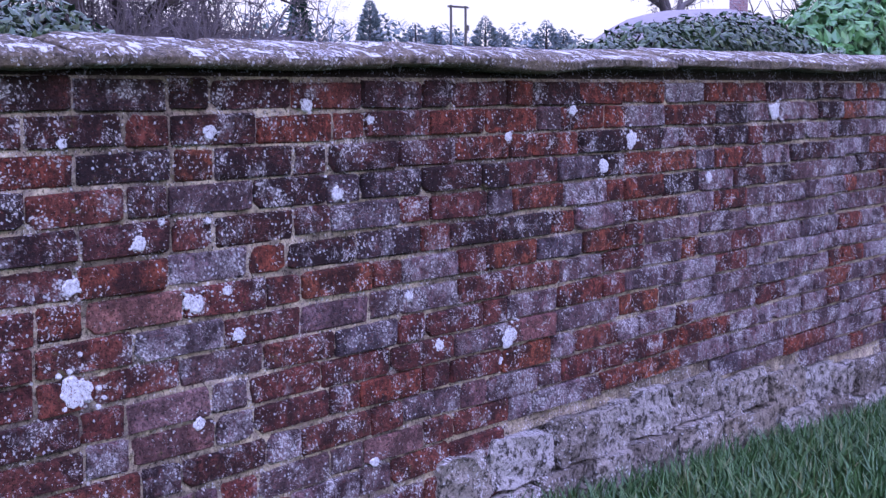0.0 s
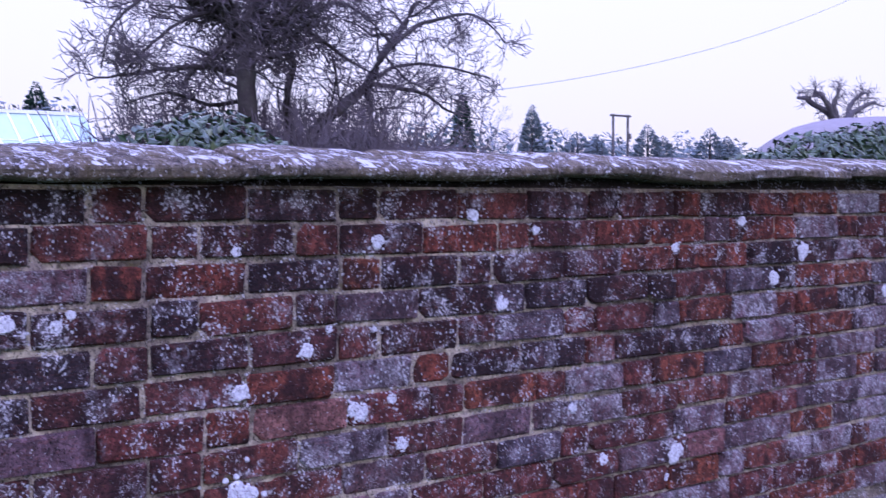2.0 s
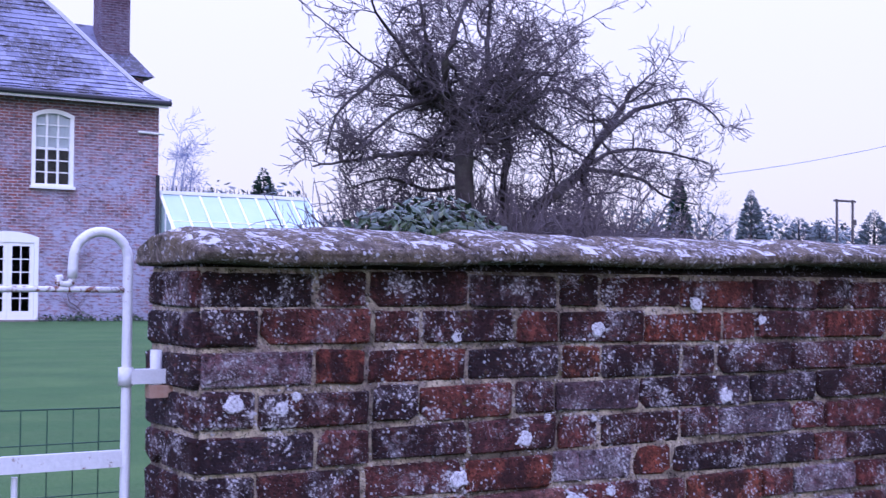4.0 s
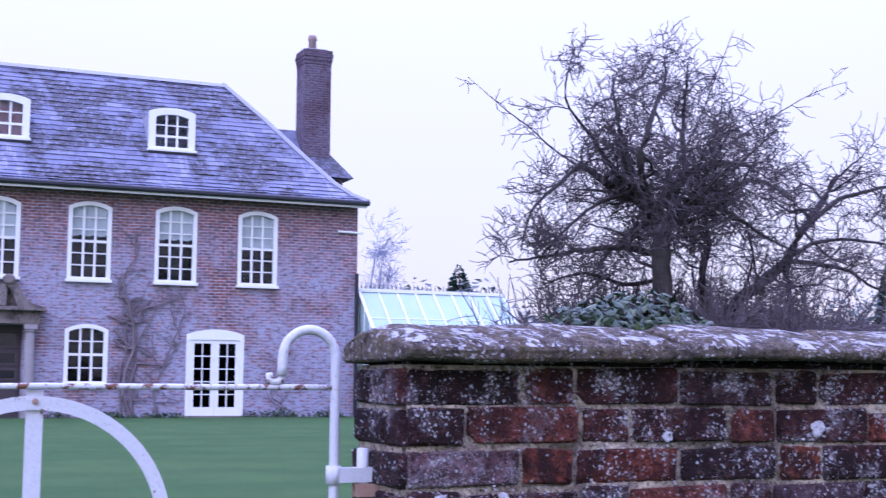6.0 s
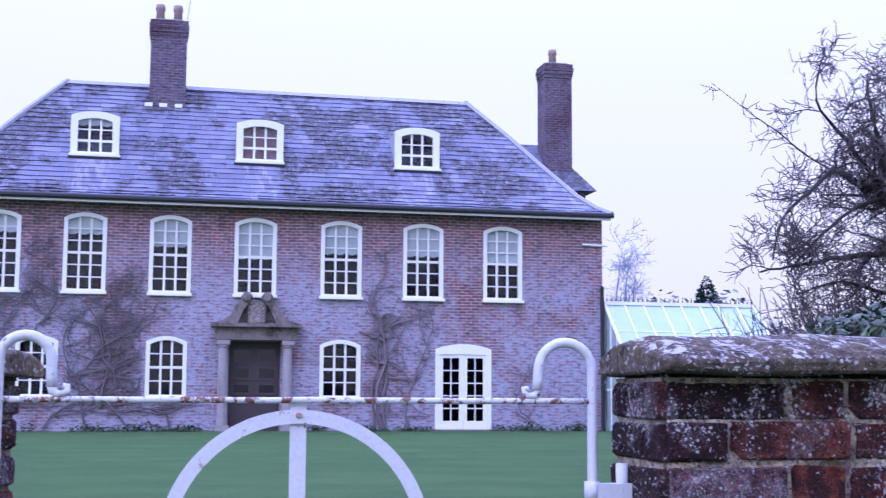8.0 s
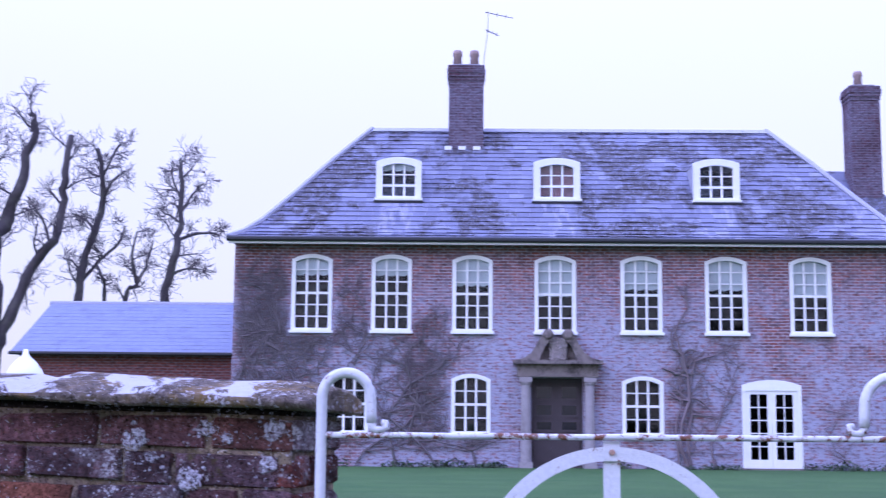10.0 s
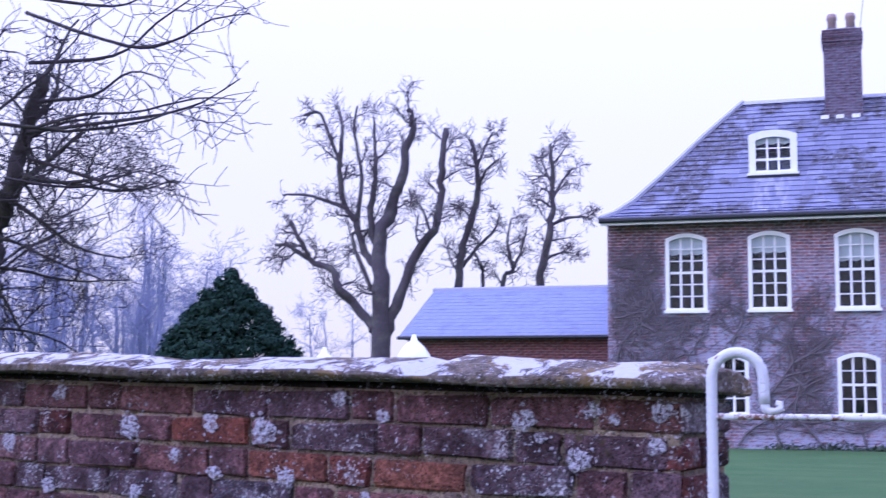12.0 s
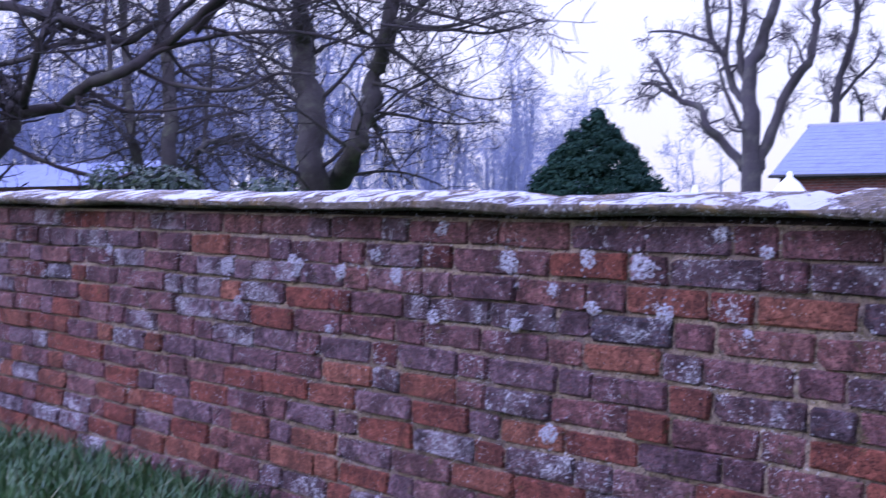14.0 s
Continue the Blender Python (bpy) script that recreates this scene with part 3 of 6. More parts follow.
def build_wall(name, at, top, row_h, s0, s1, rows, low, near, choose, label, closer, mortar):
    """The run of wall: a mortar core with every brick laid on it; those in the stretch `near` are parts of their own."""
    wall = Mesh()
    n = int((s1 - s0) / 0.12)
    footed = name == "wall_right"
    for i in range(n):
        a, b = s0 + (s1 - s0) * i / n, s0 + (s1 - s0) * (i + 1) / n
        if footed and a > 1.8:
            wall.box(a, b, 0.020, WALL_T - 0.011, 0.17 - 0.11 * max(0, a - 2.9), top + 0.003)
            wall.box(a, b, 0.075, WALL_T - 0.011, -0.75, 0.17 - 0.11 * max(0, a - 2.9))
        else:
            wall.box(a, b, 0.020, WALL_T - 0.011, -0.75, top + 0.003)
    # pointing smeared unevenly up to and over the arrises
    pa, pb = (0.004, 4.0) if footed else (-4.0, -0.004)
    za, zb = 0.10, top + 0.002
    nx, nz, k0 = 330, 92, len(wall.v)
    for i in range(nx + 1):
        for q in range(nz + 1):
            u, z = pa + (pb - pa) * i / nx, za + (zb - za) * q / nz
            deep = 0.0095 + 0.006 * noise.noise((u * 31, z * 31, 2.0)) + 0.006 * noise.noise((u * 9, z * 9, 5.0)) + 0.004 * noise.noise((u * 75, z * 75, 1.0)) + (0.005 * max(0.0, min(1.0, (u - 1.0) / 0.8)) if footed else 0.0015)
            wall.v.append((u, max(-0.0035, min(deep, 0.0185)), z))
    for i in range(nx):
        if footed and pa + (pb - pa) * i / nx > 1.75:
            lo = int(nz * 0.13)
        else:
            lo = 0
        for q in range(lo, nz):
            a = k0 + i * (nz + 1) + q
            wall.f.append((a, a + nz + 1, a + nz + 2, a + 1))
    w = tagged(part(name, wall, mortar, at=at), label, "garden wall", kind="structure")
    pool = {}
    rest = {}
    made = 0
    placed = bricks_of(rows, row_h, top, s0, s1, closer, low)
    r = random.Random(5)
    for k, s, z, ln in placed:
        mat = choose(k, s, z)
        proud = r.uniform(-0.004, 0.004) - (0.006 if r.random() < 0.08 else 0)
        turn = Matrix.Rotation(r.gauss(0, 0.011), 4, 'Y') @ Matrix.Rotation(r.uniform(-0.01, 0.01), 4, 'Z')
        h = row_h - r.uniform(0.006, 0.013)
        if near(s, k) and made < 300:
            key = (round(ln * 50), r.randrange(4), mat.name)
            if key not in pool:
                pool[key] = brick_mesh(key[0] / 50, row_h - 0.0105, 0.09, hash((key[0], key[1])) % 9999).data("brick", mat)
            ob = new("brick", pool[key])
            ob.parent = w
            ob.matrix_basis = Matrix.Translation((s, proud, z)) @ turn @ Matrix.Diagonal((ln / (key[0] / 50), 1, h / (row_h - 0.0105), 1))
            made += 1
        else:
            b = brick_mesh(ln, h, 0.09, r.randrange(9999))
            m4 = Matrix.Translation((s, proud, z)) @ turn
            rest.setdefault(mat.name, (mat, Mesh()))[1].add([m4 @ Vector(p) for p in b.v], b.f)
    for mat, m in rest.values():
        tagged(part("brickwork", m, mat, w), kind="stuff")
    return w


def choose_right(k, s, z):
    y = s + 0.955
    for rk, ry in RED_R:
        if k == rk and abs(y - ry) < 0.09:
            return M_RED
    r = random.Random(int(k * 977 + s * 1310)).random()
    pale = 0.03 + 0.05 * (z < 0.85 and y > 1.8) + 0.14 * max(0.0, min(1.0, (y - 2.6) / 1.6)) * max(0.0, min(1.0, (0.95 - z) / 0.4)) + 0.10 * (y > 3.0) + 0.10 * (y > 3.6) + 0.04 * (z < 0.72)
    if y < 1.75 and r < 0.5:
        return M_PALE if r < 0.04 else M_DARK
    if r < pale:
        return M_PALE
    if r < pale + 0.10 + 0.20 * (z < 0.85 and y > 1.7):
        return M_GREY
    if r > 0.975 - 0.18 * (y > 2.9):
        return M_RED
    if z < 0.78 and r < 0.60:
        return M_DUSK
    return M_ROSE if r > 0.80 - 0.15 * (z < 0.75) - 0.1 * (y > 2.2) else M_DARK


def choose_left(k, s, z):
    for rk, rs in RED_L:
        if k == rk and abs(s - rs) < 0.09:
            return M_ORANGE
    r = random.Random(int(k * 577 - s * 1710)).random()
    if r < 0.02 + 0.26 * (-3.8 < s < -2.4 and k < 6) + 0.12 * (s < -3.2 and k > 6):
        return M_PALE
    if r < 0.17:
        return M_GREY
    if r > 0.99 - 0.30 * (k > 5) - 0.10 * (s < -2.2):
        return M_ORANGE
    return M_ROSE if r < 0.28 - 0.15 * (k > 5) else M_DUSK


# rows of the redder bricks, as (course, place along the run)
RED_R = [(1, 2.18), (1, 2.82), (2, 1.51), (2, 1.88), (2, 2.90), (0, 3.77), (0, 4.23), (3, 3.99), (3, 4.30), (5, 1.74), (5, 2.06), (6, 2.97), (6, 1.53), (6, 2.36), (7, 3.04), (10, 2.43), (12, 3.95), (7, 4.06), (8, 3.40), (4, 3.67)]
RED_L = [(2, -0.99), (5, -0.90), (7, -1.15), (9, -1.58), (7, -2.29), (8, -2.07), (5, -2.69), (6, -1.00), (2, -0.66), (1, -1.22), (6, -0.2), (8, -0.85), (3, -2.4)]

wall_right = build_wall("wall_right", RIGHT, RIGHT_TOP, ROW_R, 0.0, 9.5, 17, lambda s: 0.17 - 0.11 * max(0, s - 2.9) - (0.6 if s < 2.0 else 0),
                        lambda s, k: 0 <= s < 3.45 and k < 14, choose_right,
                        "old dark red brick garden wall, lichened, on rough stone footing", lambda k: (k % 2) * 0.0, M_MORTAR)
wall_left = build_wall("wall_left", LEFT, LEFT_TOP, ROW_L, -9.0, 0.0, 14, lambda s: -1,
                       lambda s, k: s > -3.6, choose_left,
                       "old rose brick garden wall, lichened, beside the gateway", lambda k: (k * 0.137) % 0.21, M_MORTAR_L)

# end faces of both runs, brick by brick
for w, x_end, flip, row_h, top, mats in ((wall_right, 0.0, 1, ROW_R, RIGHT_TOP, (M_DARK, M_DARK, M_DARK)), (wall_left, 0.0, -1, ROW_L, LEFT_TOP, (M_ROSE, M_DARK, M_PALE))):
    r = random.Random(3)
    for k in range(13):
        y = 0.0
        for ln in ((0.08, 0.165) if k % 2 else (0.165, 0.08)):
            b = brick_mesh(ln, row_h - 0.011, 0.08, r.randrange(999)).data("brick", mats[r.randrange(3)])
            ob = new("brick", b)
            ob.parent = w
            ob.matrix_basis = Matrix.Translation((x_end - flip * (0.008 + r.uniform(0, 0.004)), y + ln / 2 + 0.007, top - row_h * (k + 0.5))) @ Matrix.Rotation(radians(-90 * flip), 4, 'Z')
            y += ln + 0.011


def coping_run(name, at, joints, z, rise, label, high, mat):
    """The coping: cast lengths butted end to end along the wall top, with white lichen on them."""
    for i, (a, b) in enumerate(zip(joints[:-1], joints[1:])):
        c = tagged(part("coping_stone", wavy_coping(a + 0.003, b - 0.003, z + rise * (a + b) / 2 + 0.0025 * math.sin(i * 2.4), high), mat, at=at @ Matrix.Translation((0, 0.006 * math.cos(i * 3.7), 0)), smooth=False), label, "coping stone", group=name)
        bev = c.modifiers.new("soft", 'BEVEL')
        bev.width, bev.segments, bev.limit_method = 0.006, 1, 'ANGLE'


coping_run("coping of the right wall", RIGHT, [-0.028, 0.60, 1.0, 1.52, 1.62, 2.33, 2.9, 3.7, 4.35, 5.2, 6.0, 7.0, 8.2, 9.5], 1.241, 0.0085, "weathered grey coping stone with moss and white lichen on the wall", 0.74, M_COPING)
coping_run("coping of the left wall", LEFT, [-9.0, -7.4, -6.0, -4.9, -4.0, -3.1, -2.3, -1.45, -0.62, 0.055], 1.237, 0.0, "weathered buff coping stone thickly spotted with white lichen", 0.62, M_COPING_L)

# the mortar bed between brickwork and coping, coloured dark as the shade there
for w, a, b, top, bed in ((wall_right, 0.012, 9.5, RIGHT_TOP, M_MORTAR), (wall_left, -9.0, 0.01, LEFT_TOP, M_MORTAR_L)):
    m = Mesh()
    n = 90
    for i in range(n):
        u, v = a + (b - a) * i / n, a + (b - a) * (i + 1) / n
        m.box(u, v, 0.030 + rnd(0, 0.012), 0.07, top + 0.003, top + 0.009 + rnd(0, 0.004))
        m.box(u, v, 0.072, WALL_T - 0.03, top + 0.003, top + 0.05)
    part("mortar_bed", m, M_BEDSHADE, w, "mortar bed under the coping, painted dark for shade")


def crust(w, s, z, size, mat, seed):
    """One crust of lichen on the brick face: a thin lobed disc with flecks broken off round it."""
    r = random.Random(seed)
    m = Mesh()
    spots = [(0.0, 0.0, size * 0.8)] + [(size * r.gauss(0, 0.95), size * r.gauss(0, 0.8), size * r.uniform(0.04, 0.17)) for k in range(16)]
    for q, (cx, cz, rad) in enumerate(spots):
        n = 30 if q == 0 else 7
        k0, ph = len(m.v), r.random() * 20
        ring = []
        for i in range(n):
            c, e = math.cos(math.tau * i / n), math.sin(math.tau * i / n)
            ring.append(rad * (1 + 0.34 * noise.noise((c * 1.2, e * 1.2, ph)) + 0.20 * noise.noise((c * 3.5, e * 3.5, ph + 7)) + r.uniform(-0.08, 0.08)))
        m.v.append((cx, -0.0012, cz))
        for k, dy in ((0.8, -0.001), (1.0, 0.003)):
            m.v += [(cx + ring[i] * k * math.cos(math.tau * i / n), dy, cz + ring[i] * k * math.sin(math.tau * i / n) * 0.85) for i in range(n)]
        for i in range(n):
            j = (i + 1) % n
            m.f += [(k0, k0 + 1 + j, k0 + 1 + i), (k0 + 1 + i, k0 + 1 + j, k0 + 1 + n + j, k0 + 1 + n + i)]
    return part("lichen_crust", m, mat, w, at=Matrix.Translation((s, -0.0055, z)))


# crusts of lichen on the brick faces: along the run, height, radius
CRUST_R = [(0.57, 1.095, 0.017), (1.35, 0.944, 0.026), (1.25, 1.168, 0.025), (0.07, 0.974, 0.027), (0.17, 0.963, 0.02), (0.2, 0.986, 0.014), (0.75, 0.874, 0.024), (1.47, 1.126, 0.017), (2.04, 1.067, 0.021), (0.58, 0.797, 0.027), (0.9, 0.721, 0.03), (1.61, 0.654, 0.021), (0.99, 0.743, 0.02), (0.81, 0.916, 0.013), (0.58, 0.576, 0.05), (1.02, 0.633, 0.024), (1.47, 0.227, 0.02), (2.04, 0.478, 0.048), (1.73, 0.5, 0.026), (3.69, 1.12, 0.05), (0.9, 0.444, 0.021), (0.94, 0.908, 0.01), (2.69, 1.042, 0.042), (2.53, 0.961, 0.034), (3.2, 0.888, 0.027), (0.95, 1.11, 0.027), (0.88, 0.731, 0.025), (2.36, 1.138, 0.024)]
CRUST_L = [(-1.78, 0.947, 0.027), (-2.25, 0.875, 0.017), (-0.98, 1.017, 0.027), (-0.75, 0.984, 0.014), (-0.83, 1.199, 0.022), (-0.71, 1.167, 0.019), (-1.75, 1.195, 0.022), (-2.44, 1.057, 0.045), (-2.82, 1.041, 0.04), (-2.75, 0.932, 0.021), (-2.2, 1.051, 0.027), (-1.94, 1.054, 0.03), (-1.49, 1.112, 0.036), (-1.22, 1.13, 0.03), (-1.05, 1.119, 0.036), (-1.33, 1.047, 0.021), (-1.2, 1.013, 0.022), (-1.46, 0.948, 0.024), (-3.64, 1.071, 0.022), (-2.04, 1.11, 0.024), (-1.33, 0.683, 0.03), (-0.19, 1.194, 0.021), (-0.04, 1.198, 0.025), (-0.22, 1.092, 0.028), (-0.14, 1.175, 0.014), (-0.31, 1.134, 0.014), (-0.05, 1.128, 0.021), (-0.35, 1.168, 0.028)]
for w, crusts in ((wall_right, CRUST_R), (wall_left, CRUST_L)):
    for i, (s, z, size) in enumerate(crusts):
        crust(w, s, z, size * (1.0 if w is wall_right else 1.25), M_LICHEN if w is wall_right else M_LICHEN_L, i + 1)


# rough stones of the footing
def field_stone(sx, sy, sz, seed):
    bm = bmesh.new()
    bmesh.ops.create_cube(bm, size=1.0)
    bmesh.ops.subdivide_edges(bm, edges=bm.edges, cuts=3, use_grid_fill=True)
    for v in bm.verts:
        p = v.co.copy()
        q = p.normalized() * 0.62
        p = p.lerp(q, 0.15)
        p += Vector((noise.noise(p * 3 + Vector((seed, 0, 0))), noise.noise(p * 3 + Vector((0, seed, 0))), noise.noise(p * 3 + Vector((0, 0, seed))))) * 0.13
        v.co = Vector((p.x * sx, p.y * sy, p.z * sz))
    me = bpy.data.meshes.new("stone")
    bm.to_mesh(me)
    bm.free()
    me.materials.append(M_STONE)
    return me


r_s = random.Random(8)
for row in range(3):
    s = 1.72 + 0.13 * row
    while s < 6.5:
        ln, hh = r_s.uniform(0.17, 0.36), r_s.uniform(0.135, 0.165)
        zt = 0.172 - 0.11 * max(0, s - 2.9) - row * 0.152
        ob = new("stone", field_stone(ln * 1.0, 0.20, hh * 1.02, r_s.random() * 50))
        ob.parent = wall_right
        ob.matrix_basis = Matrix.Translation((s + ln / 2, 0.080 - 0.016 * row + r_s.uniform(-0.028, 0.014), zt - hh / 2 + r_s.uniform(-0.006, 0.006))) @ Matrix.Rotation(r_s.gauss(0, 0.03), 4, 'Y')
        s += ln + r_s.uniform(0.012, 0.03)

# ---- the gate: white-painted wrought iron, hung on the right-hand run ----
gate = thing("gate", "white-painted wrought iron garden gate, chipped and rusty, closed", "gate", pose(-0.15, 0, 0))


def rod(pts, r, n=10):
    return Mesh().tube(pts, r, n)


def curve_pts(cy, cz, ry, rz, a0, a1, n=16):
    return [(0, cy + ry * math.cos(radians(a0 + (a1 - a0) * i / n)), cz + rz * math.sin(radians(a0 + (a1 - a0) * i / n))) for i in range(n + 1)]


for side, post_y, bow in ((1, 0.866, 0.053), (-1, -0.212, 0.044)):
    top = curve_pts(post_y - side * bow, 1.301 - bow, bow, bow, 0 if side > 0 else 180, 180 if side > 0 else 0)
    pts = [(0, post_y, 0.18), (0, post_y, 0.7), (0, post_y, 1.0), *top, (0, post_y - side * (2 * bow + 0.001), 1.23), (0, post_y - side * (2 * bow + 0.002), 1.212)]
    part("gate_post", rod(pts, [0.0095 + 0.0008 * noise.noise((i, side, 2)) for i in range(len(pts))], 10), M_IRON, gate, smooth=True)
    cy = post_y - side * (2 * bow + 0.001)
    scroll = [(0, cy, 1.215), (0, cy - side * 0.003, 1.203), (0, cy - side * 0.010, 1.1985), (0, cy - side * 0.020, 1.199), (0, cy - side * 0.027, 1.204), (0, cy - side * 0.026, 1.212), (0, cy - side * 0.019, 1.214)]
    part("scroll", rod(scroll, [0.0085, 0.008, 0.0075, 0.007, 0.0075, 0.0075, 0.005], 8), M_IRON_WORN, gate, "scroll end with rusty paint", smooth=True)
rail = [(0, -0.212 + 1.078 * i / 14, 1.190 + 0.0015 * noise.noise((i * 0.9, 4, 1))) for i in range(15)]
part("top_rail", rod(rail, [0.006 + 0.0008 * noise.noise((i * 1.7, 2, 5)) for i in range(15)], 8), M_IRON_WORN, gate, "flaking white top rail", smooth=True)
part("middle_rail", Mesh().box(-0.006, 0.006, -0.22, 0.86, 0.850, 0.882), M_IRON, gate)
part("bottom_rail", Mesh().box(-0.006, 0.006, -0.22, 0.86, 0.24, 0.272), M_IRON, gate)
part("centre_bar", Mesh().box(-0.014, -0.006, 0.294, 0.323, 0.25, 1.183), M_IRON, gate)
part("rivet", Mesh().tube([(-0.0005, 0.3085, 1.163), (0.006, 0.3085, 1.163)], [0.006, 0.004], 8), M_RUST, gate)


def flat_ring(cy, cz, r0, r1, a0, a1, n=40):
    m = Mesh()
    out = [(cy + r1 * math.cos(radians(a0 + (a1 - a0) * i / n)), cz + r1 * math.sin(radians(a0 + (a1 - a0) * i / n))) for i in range(n + 1)]
    inn = [(cy + r0 * math.cos(radians(a0 + (a1 - a0) * i / n)), cz + r0 * math.sin(radians(a0 + (a1 - a0) * i / n))) for i in range(n + 1)]
    return m.strip(out, inn, 0.0, -0.006, closed=False)


part("arch", flat_ring(0.3085, 0.926, 0.222, 0.247, 0, 180), M_IRON, gate, "flat white iron half circle")
for y in (-0.05, 0.12, 0.49, 0.66):
    part("bar", rod([(-0.008, y, 0.25), (-0.008, y, 0.842)], 0.006, 8), M_IRON, gate)
hinge = part("hinge_strap", Mesh().box(-0.012, 0.012, 0.857, 0.945, 1.008, 1.036), M_IRON, gate, "white strap round the hinge pin")
part("hinge_pin", Mesh().tube([(0, 0.925, 0.985), (0, 0.925, 1.073)], 0.0115, 10), M_IRON, hinge, smooth=True)
part("collar", Mesh().tube([(0, 0.865, 1.005), (0, 0.865, 1.04)], 0.0145, 12), M_IRON, hinge, smooth=True)
gudgeon = tagged(part("hinge_bracket", Mesh().box(-0.162, -0.135, 0.908, 0.985, 0.980, 1.005), M_RUST), "rusty white iron hinge bracket built into the wall", "hinge")

# green wire panel tied behind the gate
wire = thing("wire_panel", "green wire mesh panel tied behind the iron gate", "wire mesh", pose(-0.185, 0, 0))
M_WIRE = simple("green_wire", (0.012, 0.045, 0.03), (0.02, 0.06, 0.04), 20, 0.5)
for k in range(23):
    y = -0.215 + 0.0495 * k
    top = 0.962 if y > 0.2 else 0.90 + 0.06 * max(0.0, (y + 0.02) / 0.22) if y > -0.02 else 0.90
    part("wire", Mesh().tube([(0, y, 0.2), (0, y, top)], 0.0012, 5), M_WIRE, wire)
for k in range(14):
    part("wire", Mesh().tube([(0, -0.215, 0.252 + 0.0495 * k), (0, 0.874, 0.252 + 0.0495 * k)], 0.0012, 5), M_WIRE, wire)
part("wire", Mesh().tube([(0, -0.215, 0.90), (0, -0.02, 0.90), (0, 0.1, 0.935), (0, 0.2, 0.96), (0, 0.4, 0.966), (0, 0.874, 0.96)], 0.0016, 5), M_WIRE, wire)

# ---- the house ----
HX, HB = -29.0, 0.28
HY0, HY1, EAVE, RIDGE = -5.47, 11.20, 5.66, 9.49
house = thing("house", "red brick Georgian house with slate hipped roof across a lawn", "house")
UP = [(-4.10, -3.03), (-2.15, -1.09), (-0.18, 0.88), (1.82, 2.91), (3.91, 5.00), (5.96, 7.06), (8.01, 9.10)]
openings = [(a + 0.04, b - 0.04, 3.52, 5.42) for a, b in UP]
openings += [(-3.09, -2.14, 1.06, 2.52), (-0.15, 0.80, 1.06, 2.53), (3.96, 4.96, 1.06, 2.50), (6.83, 8.26, 0.30, 2.44), (1.785, 3.026, HB, 2.44)]


def facade():
    ys = sorted({HY0, HY1, *[o[0] for o in openings], *[o[1] for o in openings]})
    zs = sorted({HB - 0.3, EAVE, *[o[2] for o in openings], *[o[3] for o in openings]})
    m = Mesh()
    for a, b in zip(ys[:-1], ys[1:]):
        for c, d in zip(zs[:-1], zs[1:]):
            if not any(o[0] < (a + b) / 2 < o[1] and o[2] < (c + d) / 2 < o[3] for o in openings):
                m.add([(HX, a, c), (HX, b, c), (HX, b, d), (HX, a, d), (HX - 0.35, a, c), (HX - 0.35, b, c), (HX - 0.35, b, d), (HX - 0.35, a, d)], [(0, 1, 2, 3), (7, 6, 5, 4)])
    for i, (a, b, c, d) in enumerate(openings):
        k = HX - 0.35
        m.add([(HX, a, c), (HX, a, d), (k, a, d), (k, a, c)], [(0, 1, 2, 3)])
        m.add([(HX, b, c), (HX, b, d), (k, b, d), (k, b, c)], [(3, 2, 1, 0)])
        m.add([(HX, a, d), (HX, b, d), (k, b, d), (k, a, d)], [(0, 1, 2, 3)])
        m.add([(HX, a, c), (HX, b, c), (k, b, c), (k, a, c)], [(3, 2, 1, 0)])
        if i < 11:
            head = arch(a, b, c, d, 0.13)[2:]
            half = len(head) // 2
            part("spandrel", Mesh().prism([(b, d + 0.001)] + head[:half + 1], HX - 0.001, HX - 0.2), M_HOUSE, house)
            part("spandrel", Mesh().prism([(a, d + 0.001)] + head[half:][::-1], HX - 0.001, HX - 0.2), M_HOUSE, house)
    return m


part("wall", facade(), M_HOUSE, house, "weathered red brick front wall with pale bloom")
part("wall", Mesh().box(HX - 8.2, HX - 0.002, HY1 - 0.35, HY1 - 0.001, HB - 0.3, EAVE), M_HOUSE, house)
part("wall", Mesh().box(HX - 8.2, HX - 0.002, HY0 + 0.001, HY0 + 0.35, HB - 0.3, EAVE), M_HOUSE, house)
part("wall", Mesh().box(HX - 8.55, HX - 8.2, HY0, HY1, HB - 0.3, EAVE), M_HOUSE, house)
# floors and partition unseen, coloured near-black to keep the rooms dim
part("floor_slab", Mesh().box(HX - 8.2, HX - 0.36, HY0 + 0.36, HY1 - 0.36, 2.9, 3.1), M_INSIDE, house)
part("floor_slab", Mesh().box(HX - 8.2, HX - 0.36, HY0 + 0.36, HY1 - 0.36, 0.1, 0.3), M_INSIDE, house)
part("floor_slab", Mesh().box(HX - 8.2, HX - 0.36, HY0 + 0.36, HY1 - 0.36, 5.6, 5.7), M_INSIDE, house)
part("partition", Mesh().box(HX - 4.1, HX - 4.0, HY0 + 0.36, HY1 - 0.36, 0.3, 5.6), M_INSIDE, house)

PROFILE = [(0.0, 0.0), (0.10, 0.055), (0.22, 0.155), (0.42, 0.37), (0.70, 0.685), (1.0, 1.0)]
EX0, EXR = HX + 0.40, HX - 4.1
EY0, EY1, RY0, RY1 = HY0 - 0.12, HY1 + 0.14, -2.44, 8.56


def roof_ring(u, h):
    x = EX0 + (EXR - EX0) * u
    xb = HX - 8.95 + (EXR - HX + 8.95) * u
    a, b = EY0 + (RY0 - EY0) * u, EY1 + (RY1 - EY1) * u
    z = EAVE + 0.08 + (RIDGE - EAVE - 0.08) * h
    return [(x, a, z), (x, b, z), (xb, b, z), (xb, a, z)]


